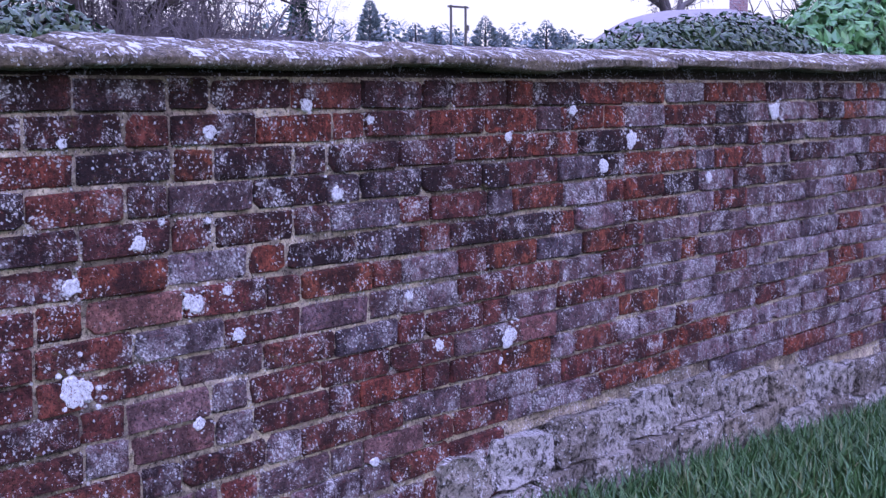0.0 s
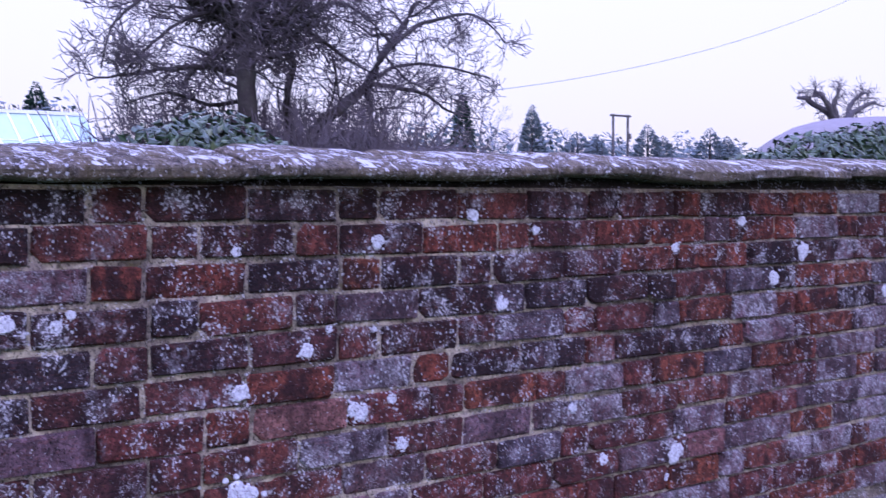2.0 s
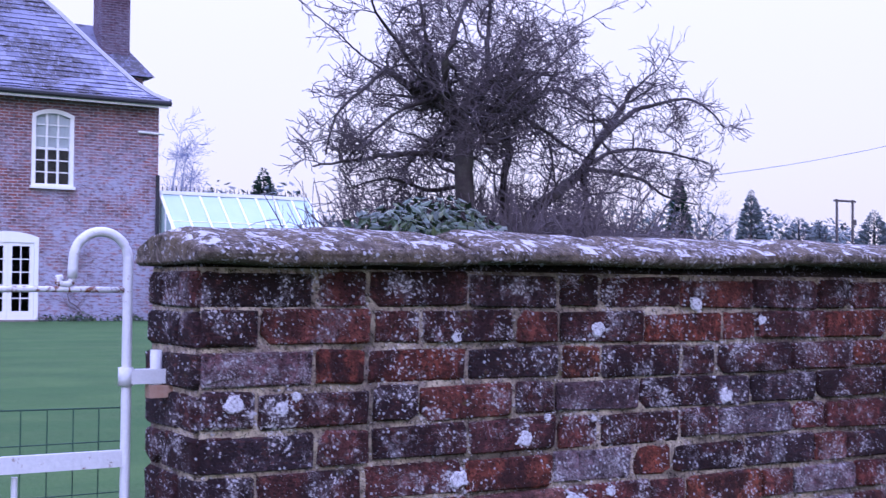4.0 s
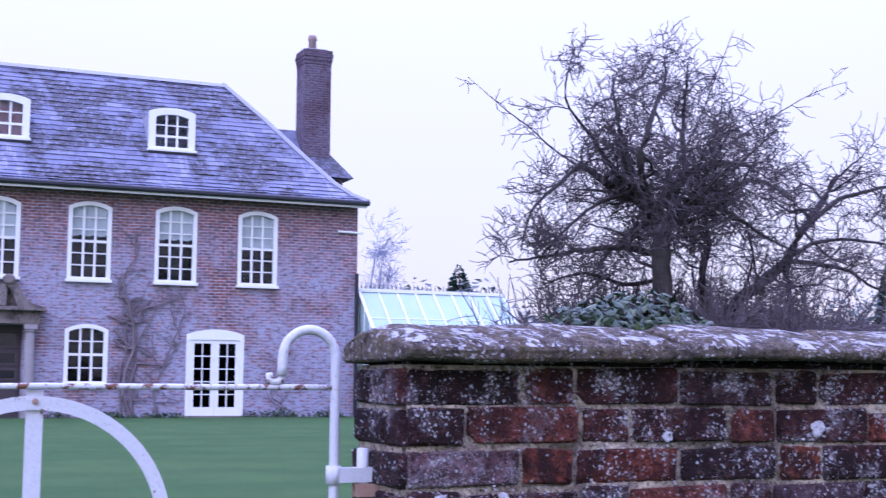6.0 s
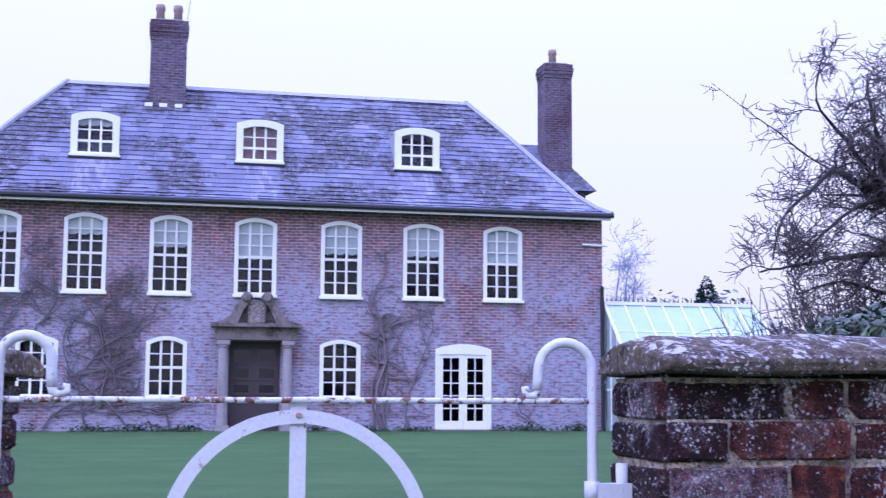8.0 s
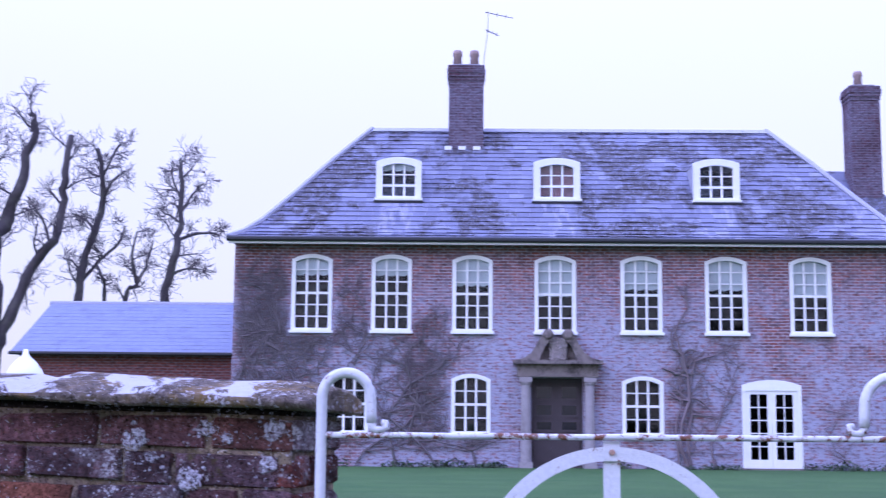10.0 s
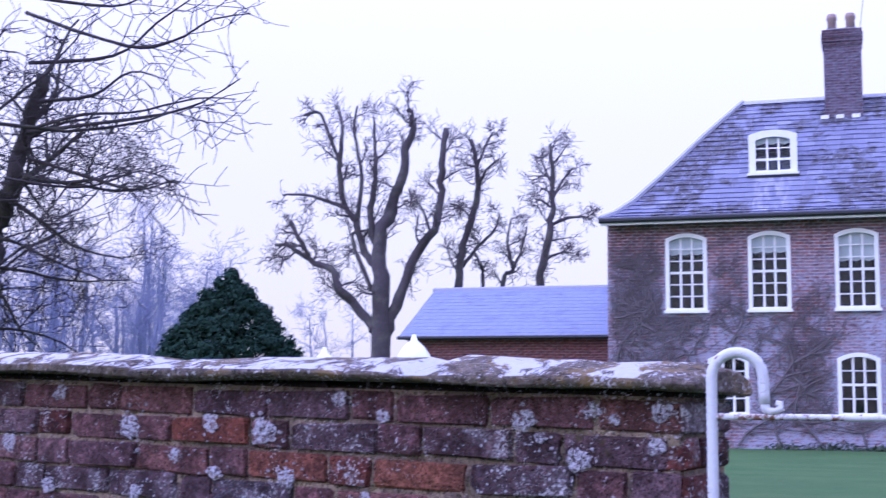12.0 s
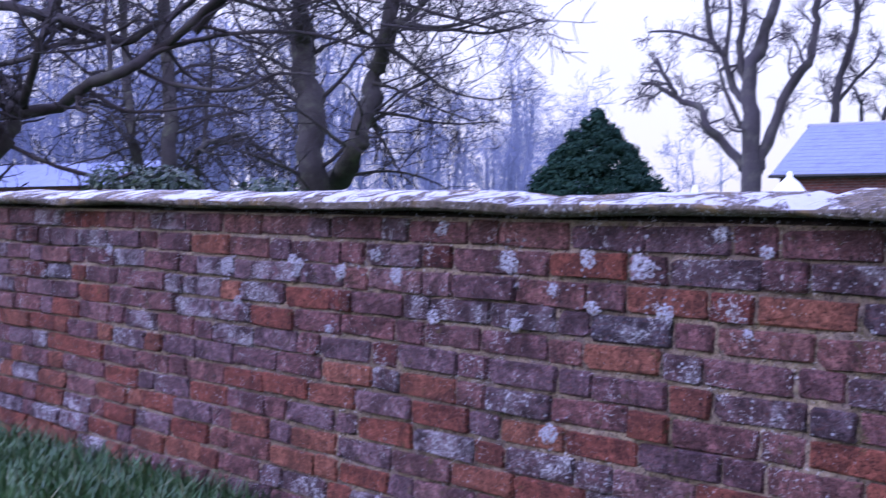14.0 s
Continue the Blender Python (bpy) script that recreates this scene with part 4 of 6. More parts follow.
roof = Mesh()
for u, h in PROFILE:
    roof.v += roof_ring(u, h)
for i in range(len(PROFILE) - 1):
    for j in range(4):
        k = (j + 1) % 4
        roof.f.append((i * 4 + j, i * 4 + k, i * 4 + 4 + k, i * 4 + 4 + j))
roof.f.append((0, 3, 2, 1))
roof_part = part("roof", roof, M_LEAD, house, "hipped roof of blue-grey slates with dark moss")


def roof_at(h_len):
    """Point of the front slope's profile at a share of its length: inset share and height share."""
    lens = [math.hypot((b[0] - a[0]) * 4.5, (b[1] - a[1]) * 3.75) for a, b in zip(PROFILE[:-1], PROFILE[1:])]
    t = h_len * sum(lens)
    for (a, b), ln in zip(zip(PROFILE[:-1], PROFILE[1:]), lens):
        if t <= ln or b == PROFILE[-1]:
            k = min(1.0, t / ln)
            return a[0] + (b[0] - a[0]) * k, a[1] + (b[1] - a[1]) * k
        t -= ln


def lay_slates():
    r = random.Random(4)
    rows = 26
    rest, count = Mesh(), 0
    for k in range(rows):
        (u0, h0), (u1, h1) = roof_at(k / rows), roof_at(min(1.0, (k + 1.12) / rows))
        p0, p1 = roof_ring(u0, h0), roof_ring(u1, h1)
        x0, z0, x1, z1 = p0[0][0], p0[0][2], p1[0][0], p1[0][2]
        ya, yb = p0[0][1], p0[1][1]
        ya1, yb1 = p1[0][1], p1[1][1]
        y = ya
        y -= (k % 2) * 0.16
        while y < yb:
            w = r.uniform(0.30, 0.36)
            a, b = max(y, ya), min(y + w - 0.006, yb)
            if b - a > 0.05:
                lift = 0.030 + r.uniform(0, 0.022)
                a1, b1 = max(a, ya1), min(b, yb1)
                if b1 > a1:
                    dz = r.uniform(-0.006, 0.006)
                    v = [(x0 + 0.01, a, z0 + lift + dz), (x0 + 0.01, b, z0 + lift + dz), (x1 + 0.01, b1, z1 + 0.012), (x1 + 0.01, a1, z1 + 0.012),
                         (x0 - 0.022, a, z0 + 0.012), (x0 - 0.022, b, z0 + 0.012)]
                    f = [(0, 1, 2, 3), (4, 5, 1, 0)]
                    if k < 9 and 1.0 < y < 12 and count < 300:
                        part("slate", Mesh().add(v, f), M_SLATE, roof_part)
                        count += 1
                    else:
                        rest.add(v, f)
            y += w
        # the hipped ends
        for side in (0, 1):
            xa, xb = (p0[1][0], p0[2][0]) if side else (p0[0][0], p0[3][0])
            xa1, xb1 = p1[1][0], p1[2][0]
            yy0, yy1 = (yb, yb1) if side else (ya, ya1)
            sgn = 0.012 if side else -0.012
            x = xa
            while x > xb:
                w = r.uniform(0.30, 0.36)
                a, b = x, max(x - w + 0.006, xb)
                a1, b1 = min(a, xa1), max(b, xb1)
                if a1 > b1:
                    rest.add([(a, yy0 + sgn, z0 + 0.03), (b, yy0 + sgn, z0 + 0.03), (b1, yy1 + sgn, z1 + 0.012), (a1, yy1 + sgn, z1 + 0.012), (a, yy0 + sgn, z0), (b, yy0 + sgn, z0)], [(0, 1, 2, 3), (4, 5, 1, 0)])
                x -= w
    tagged(part("slate_covering", rest, M_SLATE, roof_part), kind="stuff")


lay_slates()
y = RY0
while y < RY1 - 0.05:
    b = min(y + 0.45, RY1)
    rid = Mesh().add([(EXR - 0.16, y, RIDGE - 0.06), (EXR, y, RIDGE + 0.07), (EXR + 0.16, y, RIDGE - 0.06), (EXR - 0.16, b - 0.01, RIDGE - 0.06), (EXR, b - 0.01, RIDGE + 0.065), (EXR + 0.16, b - 0.01, RIDGE - 0.06)], [(0, 1, 4, 3), (1, 2, 5, 4), (0, 2, 1), (3, 4, 5)])
    y = b
    part("ridge_tile", rid, M_LEAD, roof_part)
for idx in (0, 1):
    pts = [Vector(roof_ring(u, h)[idx]) + Vector((0, 0, 0.045)) for u, h in PROFILE]
    part("hip", Mesh().tube(pts, 0.07, 6), M_LEAD, roof_part, "pale lead hip roll")
part("fascia", Mesh().box(HX + 0.33, HX + 0.40, EY0 + 0.03, EY1 - 0.03, EAVE - 0.04, EAVE + 0.04), M_WHITE, house, "white painted eaves board")
part("soffit", Mesh().box(HX - 0.3, HX + 0.327, EY0 + 0.04, EY1 - 0.04, EAVE + 0.045, EAVE + 0.072), M_GUTTER, house, "dark eaves soffit")
part("gutter", Mesh().tube([(EX0 + 0.03, EY0 - 0.02, EAVE + 0.075), (EX0 + 0.03, EY1 + 0.02, EAVE + 0.075)], 0.068, 8), M_GUTTER, house, "black iron gutter")
part("downpipe", Mesh().tube([(HX + 0.07, HY1 - 0.03, 3.95), (HX + 0.07, HY1 - 0.03, HB)], 0.05, 8), M_GUTTER, house, "black iron downpipe")
part("side_pipe", Mesh().tube([(HX + 0.06, HY1 - 0.55, 5.02), (HX + 0.06, HY1 + 0.12, 5.0)], 0.03, 6), M_WHITE, house)


def sash_window(o, cols, rows, rise=0.13, blind=0.0, group_x=HX, parent=house, frame_w=0.095, sill=True, front=0.02, cloth=False):
    """A white sash window: frame, sill, glazing bars, a pane to each light, and a blind where drawn."""
    a, b, c, d = o
    outer, inner = arch(a, b, c, d, rise), arch(a + frame_w, b - frame_w, c + 0.09, d - frame_w, rise * 0.75)
    fr = Mesh().strip(outer, inner, group_x + front, group_x - 0.10)
    win = part("window", fr, M_WHITE, parent, "white arched sash window")
    ia, ib, ic, idd = a + frame_w, b - frame_w, c + 0.09, d - frame_w
    bx0, bx1 = group_x - 0.045, group_x - 0.075
    for k in range(1, cols):
        y = ia + (ib - ia) * k / cols
        part("glazing_bar", Mesh().box(bx1, bx0, y - 0.027, y + 0.027, ic, idd - 0.01), M_WHITE, win)
    for k in range(1, rows):
        z = ic + (idd - ic) * k / rows
        t = 0.030 if k == rows // 2 else 0.014
        part("glazing_bar", Mesh().box(bx1 + 0.003, bx0 + 0.003, ia, ib, z - t, z + t), M_WHITE, win)
    pane = None
    for k in range(cols):
        for q in range(rows):
            y, z = ia + (ib - ia) * k / cols, ic + (idd - ic) * q / rows
            w, h = (ib - ia) / cols, (idd - ic) / rows
            if pane is None:
                pane = Mesh().box(-0.004, 0.0, 0.0, w, 0.0, h).data("pane", M_GLASS)
            g = part("pane", pane, M_GLASS, win, at=Matrix.Translation((group_x - 0.06, y, z)) @ Matrix.Rotation(rnd(-0.006, 0.006), 4, 'Z') @ Matrix.Rotation(rnd(-0.006, 0.006), 4, 'Y'))
            g.visible_shadow = False
    if sill:
        part("sill", Mesh().box(group_x - 0.05, group_x + 0.11, a - 0.03, b + 0.03, c - 0.035, c + 0.03), M_WHITE, win)
    if blind:
        bl = Mesh()
        n = 14
        for i in range(n):
            y0, y1 = ia - 0.02 + (ib - ia + 0.04) * i / n, ia - 0.02 + (ib - ia + 0.04) * (i + 1) / n
            xx = group_x - 0.085 - 0.012 * (i % 2)
            bl.box(xx - 0.006, xx, y0, y1, idd - (idd - ic) * blind - 0.02 * math.sin(i * 1.3), idd + 0.08)
        part("blind", bl, M_BLIND, win, "white linen blind")
    if cloth:
        part("curtain", Mesh().box(group_x - 0.2, group_x - 0.18, ia, ib, ic, idd), M_CLOTH, win, "red and white curtain")
    return win


for i, (o, bl) in enumerate(zip(openings[:7], (0.24, 0.24, 0.38, 0.52, 0.42, 0.42, 0.48))):
    sash_window(o, 3, 6, blind=bl)
for o in openings[7:10]:
    sash_window(o, 3, 4)

# French window
fw = openings[10]
door = part("french_window", Mesh().strip(arch(fw[0], fw[1], fw[2], fw[3], 0.13), arch(fw[0] + 0.10, fw[1] - 0.10, fw[2] + 0.02, fw[3] - 0.26, 0.004), HX + 0.02, HX - 0.1), M_WHITE, house, "white glazed French window, closed")
mid = (fw[0] + fw[1]) / 2
for a, b in ((fw[0] + 0.10, mid), (mid, fw[1] - 0.10)):
    c, d = fw[2] + 0.02, fw[3] - 0.26
    rect = lambda p, q, r, s: [(p, r), (q, r), (q, s), (p, s)]
    part("leaf", Mesh().strip(rect(a + 0.003, b - 0.003, c, d), rect(a + 0.10, b - 0.10, c + 0.22, d - 0.09), HX - 0.005, HX - 0.06), M_WHITE, door)
    y = (a + b) / 2
    part("glazing_bar", Mesh().box(HX - 0.05, HX - 0.02, y - 0.013, y + 0.013, c + 0.22, d - 0.09), M_WHITE, door)
    for k in range(1, 5):
        z = c + 0.22 + (d - 0.31 - c) * k / 5
        part("glazing_bar", Mesh().box(HX - 0.047, HX - 0.017, a + 0.1, b - 0.1, z - 0.013, z + 0.013), M_WHITE, door)
    g = part("pane", Mesh().box(HX - 0.045, HX - 0.041, a + 0.1, b - 0.1, c + 0.22, d - 0.09), M_GLASS, door)
    g.visible_shadow = False
part("door_step", Mesh().box(HX - 0.02, HX + 0.25, fw[0] - 0.1, fw[1] + 0.1, 0.2, 0.335), M_ASHLAR, house)

# the stone doorcase with its swan-neck pediment
case = part("doorcase", Mesh().box(HX - 0.02, HX + 0.28, 1.44, 3.37, 2.46, 2.76), M_ASHLAR, house, "weathered stone doorcase with swan-neck pediment")
for y in (1.64, 3.17):
    col = Mesh()
    col.box(HX + 0.001, HX + 0.26, y - 0.16, y + 0.16, HB, HB + 0.16)
    col.tube([(HX + 0.13, y, HB + 0.16), (HX + 0.13, y, 1.0), (HX + 0.13, y, 2.26)], [0.13, 0.128, 0.11], 14)
    col.tube([(HX + 0.13, y, 2.26), (HX + 0.13, y, 2.30), (HX + 0.13, y, 2.34)], [0.115, 0.14, 0.12], 14)
    col.box(HX + 0.001, HX + 0.27, y - 0.15, y + 0.15, 2.34, 2.455)
    part("column", col, M_COLUMN, case)
part("cornice", Mesh().box(HX - 0.02, HX + 0.42, 1.34, 3.47, 2.762, 2.85), M_ASHLAR, case)
for sgn in (-1, 1):
    pts = [(sgn * 1.05, 0.0), (sgn * 0.82, 0.05), (sgn * 0.62, 0.19), (sgn * 0.50, 0.40), (sgn * 0.40, 0.56), (sgn * 0.24, 0.66), (sgn * 0.15, 0.58), (sgn * 0.20, 0.46), (sgn * 0.30, 0.36), (sgn * 0.40, 0.14), (sgn * 0.45, 0.0)]
    part("swan_neck", Mesh().prism([(2.405 + p, 2.852 + q) for p, q in pts], HX + 0.34, HX - 0.02), M_ASHLAR, case)
for y in (2.405 - 0.24, 2.405 + 0.24):
    part("rosette", Mesh().tube([(HX + 0.02, y, 3.47), (HX + 0.36, y, 3.47), (HX + 0.40, y, 3.47)], [0.13, 0.13, 0.08], 14), M_ASHLAR, case)
part("cartouche", field_stone(0.22, 0.42, 0.52, 3.3), M_ASHLAR, case, at=pose(HX + 0.12, 2.405, 3.12))
part("tympanum", Mesh().box(HX - 0.02, HX + 0.08, 1.95, 2.86, 2.852, 3.2), M_ASHLAR, case)
fd = part("front_door", Mesh().box(HX - 0.30, HX - 0.24, 1.786, 3.025, HB, 2.439), M_DOOR, house, "dark panelled double front door with glazing")
for y in (1.85, 2.46):
    for z0, z1, mt in ((0.45, 1.05, M_DOOR), (1.15, 1.45, M_GLASS), (1.5, 1.85, M_GLASS), (1.9, 2.3, M_GLASS)):
        part("panel", Mesh().strip([(y, z0), (y + 0.5, z0), (y + 0.5, z1), (y, z1)], [(y + 0.07, z0 + 0.06), (y + 0.43, z0 + 0.06), (y + 0.43, z1 - 0.06), (y + 0.07, z1 - 0.06)], HX - 0.215, HX - 0.239), M_DOOR, fd)
        if mt is M_GLASS:
            part("pane", Mesh().box(HX - 0.232, HX - 0.228, y + 0.07, y + 0.43, z0 + 0.06, z1 - 0.06), M_DARKPANE, fd)

# dormers with curved heads
for i, (a, b) in enumerate(((-2.13, -0.96), (1.92, 3.11), (6.01, 7.19))):
    dx = HX - 1.30
    box = Mesh().strip(arch(a + 0.02, b - 0.02, 6.95, 8.10, 0.10), arch(a + 0.07, b - 0.07, 7.0, 8.05, 0.10), dx - 0.102, dx - 1.9)
    dm = part("dormer", box, M_LEAD, roof_part, "lead-covered dormer")
    sash_window((a, b, 7.02, 8.13), 3, 3, rise=0.11, blind=0.0 if i else 0.2, group_x=dx, parent=house, frame_w=0.17, cloth=(i == 1))
    part("dormer_sill", Mesh().box(dx - 0.1, dx + 0.1, a - 0.05, b + 0.05, 6.93, 6.975), M_GUTTER, roof_part, "dark lead apron under the dormer")


def chimney(x0, x1, y0, y1, z0, z1, pots):
    ch = part("chimney", Mesh().box(x0, x1, y0, y1, z0, z1 - 0.5), M_STACK, house, "tall brick chimney stack")
    m = Mesh()
    for k, g in enumerate((0.015, 0.035, 0.05, 0.03)):
        m.box(x0 - g, x1 + g, y0 - g, y1 + g, z1 - 0.5 + k * 0.11, z1 - 0.5 + (k + 1) * 0.11 - 0.002)
    part("corbel", m, M_STACK, ch)
    m = Mesh().box(x0 + 0.1, x1 - 0.1, y0 + 0.1, y1 - 0.1, z1 - 0.06, z1)
    part("flaunching", m, M_LEAD, ch)
    for y in pots:
        part("chimney_pot", Mesh().tube([((x0 + x1) / 2, y, z1), ((x0 + x1) / 2, y, z1 + 0.28), ((x0 + x1) / 2, y, z1 + 0.33), ((x0 + x1) / 2, y, z1 + 0.46)], [0.13, 0.11, 0.14, 0.12], 12), M_CLAY, ch, smooth=True)


chimney(-33.1, -32.25, -0.29, 0.66, 8.4, 11.2, (-0.06, 0.41))
chimney(-35.4, -34.6, 11.42, 12.27, 7.2, 11.32, (11.78,))
for y in (-0.30, 0.08, 0.48):
    part("lead_flashing", Mesh().box(-32.3, -32.2, y - 0.1, y + 0.1, 8.75, 8.85), M_WHITE, house)
aerial = part("aerial", Mesh().tube([(-33.2, 0.60, 10.9), (-33.2, 0.78, 12.35), (-33.2, 0.80, 12.95)], 0.011, 5), M_LEAD, house, "thin television aerial")
for z, ln in ((12.92, 0.75), (12.4, 0.35)):
    part("boom", Mesh().tube([(-33.2, 0.72, z + 0.05), (-33.2, 0.75 + ln, z - 0.12)], 0.011, 5), M_GUTTER, aerial)
    for k in range(3):
        part("rod", Mesh().tube([(-33.35, 0.8 + ln * k / 3, z + 0.02 - 0.05 * k), (-33.05, 0.8 + ln * k / 3, z + 0.02 - 0.05 * k)], 0.009, 4), M_GUTTER, aerial)

# rear wing with its own slated roof
part("rear_wing", Mesh().box(-39.5, -34.2, 8.8, 12.55, 0, 7.3), M_HOUSE, house)
rw = Mesh().add([(-33.9, 8.2, 7.25), (-33.9, 12.8, 7.25), (-39.8, 12.8, 7.25), (-39.8, 8.2, 7.25), (-35.6, 7.7, 8.9), (-35.6, 11.85, 8.9)], [(0, 1, 5, 4), (1, 2, 5), (2, 3, 4, 5), (0, 4, 3), (0, 3, 2, 1)])
part("rear_roof", rw, M_SLATE, house, "slate roof of the rear wing")


# ---- bare winter trees ----
def wander(start, direction, length, r0, r1, segs, bend, lift, rng):
    """A crooked tapering limb: points and radii."""
    pts, d, p = [Vector(start)], Vector(direction).normalized(), Vector(start)
    for i in range(segs):
        d = (d + Vector((rng.gauss(0, bend), rng.gauss(0, bend), rng.gauss(0, bend) + lift))).normalized()
        p = p + d * (length / segs)
        pts.append(p.copy())
    return pts, [r0 + (r1 - r0) * i / segs for i in range(segs + 1)]


def sprout(mesh, pts, radii, level, spec, rng, thin, most):
    """Grows side branches along a limb, level after level."""
    if level >= len(spec):
        return
    num, ln, bend, lift, segs, sides, lo = spec[level]
    total = sum((b - a).length for a, b in zip(pts[:-1], pts[1:]))
    for k in range(num):
        t = lo + (1 - lo) * (k + rng.random()) / num
        i = min(int(t * (len(pts) - 1)), len(pts) - 2)
        f = t * (len(pts) - 1) - i
        p = pts[i].lerp(pts[i + 1], f)
        axis_d = (pts[i + 1] - pts[i]).normalized()
        side = axis_d.cross(Vector((rng.gauss(0, 1), rng.gauss(0, 1), rng.gauss(0, 1)))).normalized()
        d = axis_d * rng.uniform(0.25, 0.8) + side * rng.uniform(0.6, 1.1)
        r = max((radii[i] * (1 - f) + radii[i + 1] * f) * rng.uniform(0.42, 0.66), thin)
        r = min(r, most * rng.uniform(0.4, 1.0)) if level == 0 else r
        q, qr = wander(p, d, ln * rng.uniform(0.6, 1.25) * (1.15 - 0.5 * t), r, max(r * 0.35, thin * 0.6), segs, bend, lift, rng)
        (mesh[min(level, len(mesh) - 1)]).tube(q, qr, sides, cap=False)
        sprout(mesh, q, qr, level + 1, spec, rng, thin, most)


def bare_tree(name, label, limbs, spec, seed, bark, twig, sides=9, group="", thin=0.004, slim=1.0, most=0.05, full=0.05):
    """limbs: (points, first radius, last radius). The trunk and limbs are one part, the twigs another."""
    rng = random.Random(seed)
    t = thing(name, label, "tree", group=group)
    wood, boughs, twigs = Mesh(), Mesh(), Mesh()
    for pts, r0, r1 in limbs:
        r0, r1 = r0 * slim, r1 * slim
        fine = []
        P = [Vector(p) for p in pts]
        for i in range(len(P) - 1):
            for j in range(4):
                u = j / 4
                a, b, c, d = P[max(i - 1, 0)], P[i], P[i + 1], P[min(i + 2, len(P) - 1)]
                q = 0.5 * ((2 * b) + (c - a) * u + (2 * a - 5 * b + 4 * c - d) * u * u + (3 * b - a - 3 * c + d) * u ** 3)
                fine.append(q + Vector((rng.gauss(0, 1), rng.gauss(0, 1), rng.gauss(0, 1))) * r0 * 0.14)
        fine.append(P[-1])
        n = len(fine) - 1
        rad = [(r0 + (r1 - r0) * i / n) * rng.uniform(0.9, 1.12) for i in range(n + 1)]
        wood.tube(fine, rad, sides)
        reach = max(0.35, min(1.0, r0 / full))
        if r1 < 0.005:
            sprout((boughs, twigs), fine, rad, 0, [(7, 0.45, 0.2, 0.0, 5, 3, 0.3), (3, 0.25, 0.25, 0.0, 3, 3, 0.2)], rng, thin, most)
            continue
        sprout((boughs, twigs, twigs), fine, rad, 0, [(max(4, round(c * (reach if q == 0 else 1))), ln * (0.3 + 0.7 * reach), *more) for q, (c, ln, *more) in enumerate(spec)], rng, thin, most)
    part("trunk", wood, bark, t, smooth=True)
    if boughs.v:
        tagged(part("branchwork", boughs, bark, t, smooth=True), kind="stuff")
    if twigs.v:
        tagged(part("twig_crown", twigs, twig, t), kind="stuff")
    return t


def bough(limbs, r0, r1, *pts):
    """Adds a limb that runs through a few places, tapering from r0 to r1."""
    limbs.append((pts, r0, r1))


# the old orchard tree behind the right-hand run
limbs = []
bough(limbs, 0.17, 0.035, (-13, 10.12, 0.85), (-12.4, 9.63, 2.53), (-12.6, 9.74, 3.17), (-13.1, 9.97, 3.68), (-13.4, 9.76, 3.9), (-13, 9.09, 3.99), (-13.2, 8.79, 4.21))
bough(limbs, 0.09, 0.02, (-13, 9.94, 3.62), (-13.6, 10.61, 4.05), (-12.4, 10.13, 4.08), (-12.6, 10.8, 4.28), (-13.4, 11.91, 4.44))
bough(limbs, 0.07, 0.012, (-13, 9.84, 3.69), (-12.3, 9.24, 4.1), (-12.3, 9.38, 4.65), (-13.7, 10.55, 5.7), (-13.7, 10.57, 6.08))
bough(limbs, 0.06, 0.012, (-13, 9.52, 3.83), (-13.4, 9.73, 4.39), (-12.9, 9.24, 4.83), (-13.2, 9.36, 5.54))
bough(limbs, 0.055, 0.012, (-13, 10.42, 4.14), (-13.4, 10.65, 4.81), (-13.6, 10.85, 5.46), (-13.2, 10.63, 5.85))
bough(limbs, 0.055, 0.012, (-13, 9.94, 2.98), (-12.8, 9.26, 3.04), (-12.6, 8.53, 2.95), (-12.5, 7.97, 2.84), (-12.3, 7.28, 2.71))
bough(limbs, 0.035, 0.01, (-13, 8.7, 4.18), (-12.5, 8.05, 3.74), (-12.5, 7.7, 3.41), (-13, 7.81, 2.95))
bough(limbs, 0.016, 0.004, (-13, 8.83, 4.09), (-13.3, 8.45, 4.42), (-13.6, 8.24, 4.76), (-12.8, 7.49, 4.78), (-13.7, 7.33, 5.41))
bough(limbs, 0.1, 0.045, (-13, 10.89, 0.85), (-13.4, 11.41, 2.17), (-12.3, 11.04, 2.5), (-13.6, 12.53, 2.99), (-12.7, 12.17, 3.32), (-13.7, 13.42, 4.02), (-13.4, 13.49, 4.4))
bough(limbs, 0.045, 0.01, (-13, 12.54, 3.54), (-13.1, 13.25, 3.98), (-13.2, 13.94, 4.18), (-13.6, 14.75, 4.36), (-12.4, 14.11, 4.01), (-13.8, 15.85, 3.97))
bough(limbs, 0.04, 0.01, (-13, 12.22, 3.01), (-12.9, 12.86, 2.95), (-13.1, 13.49, 2.87), (-12.9, 13.72, 2.65), (-13.5, 14.96, 2.6))
bough(limbs, 0.035, 0.01, (-13, 12.32, 3.1), (-13.1, 12.81, 3.31), (-12.9, 13.32, 3.36), (-12.3, 13.67, 3.2), (-13.1, 14.82, 3.24))
bough(limbs, 0.06, 0.04, (-13, 12.24, 0.85), (-13, 12.22, 2.18), (-12.7, 11.91, 2.98))
bough(limbs, 0.08, 0.02, (-13, 10.69, 0.85), (-13.4, 10.97, 2.65), (-12.7, 10.59, 3.23), (-12.7, 10.5, 3.79), (-12.4, 10.41, 4.3))
bough(limbs, 0.035, 0.01, (-13, 10.8, 3.84), (-13.6, 11.98, 4.26), (-12.7, 11.87, 3.96), (-12.8, 12.55, 3.52))
bough(limbs, 0.016, 0.004, (-13, 10.81, 4.09), (-12.3, 10.76, 4.54), (-13.8, 12.54, 5.31), (-12.6, 12.36, 5.43), (-13.5, 13.81, 5.95))
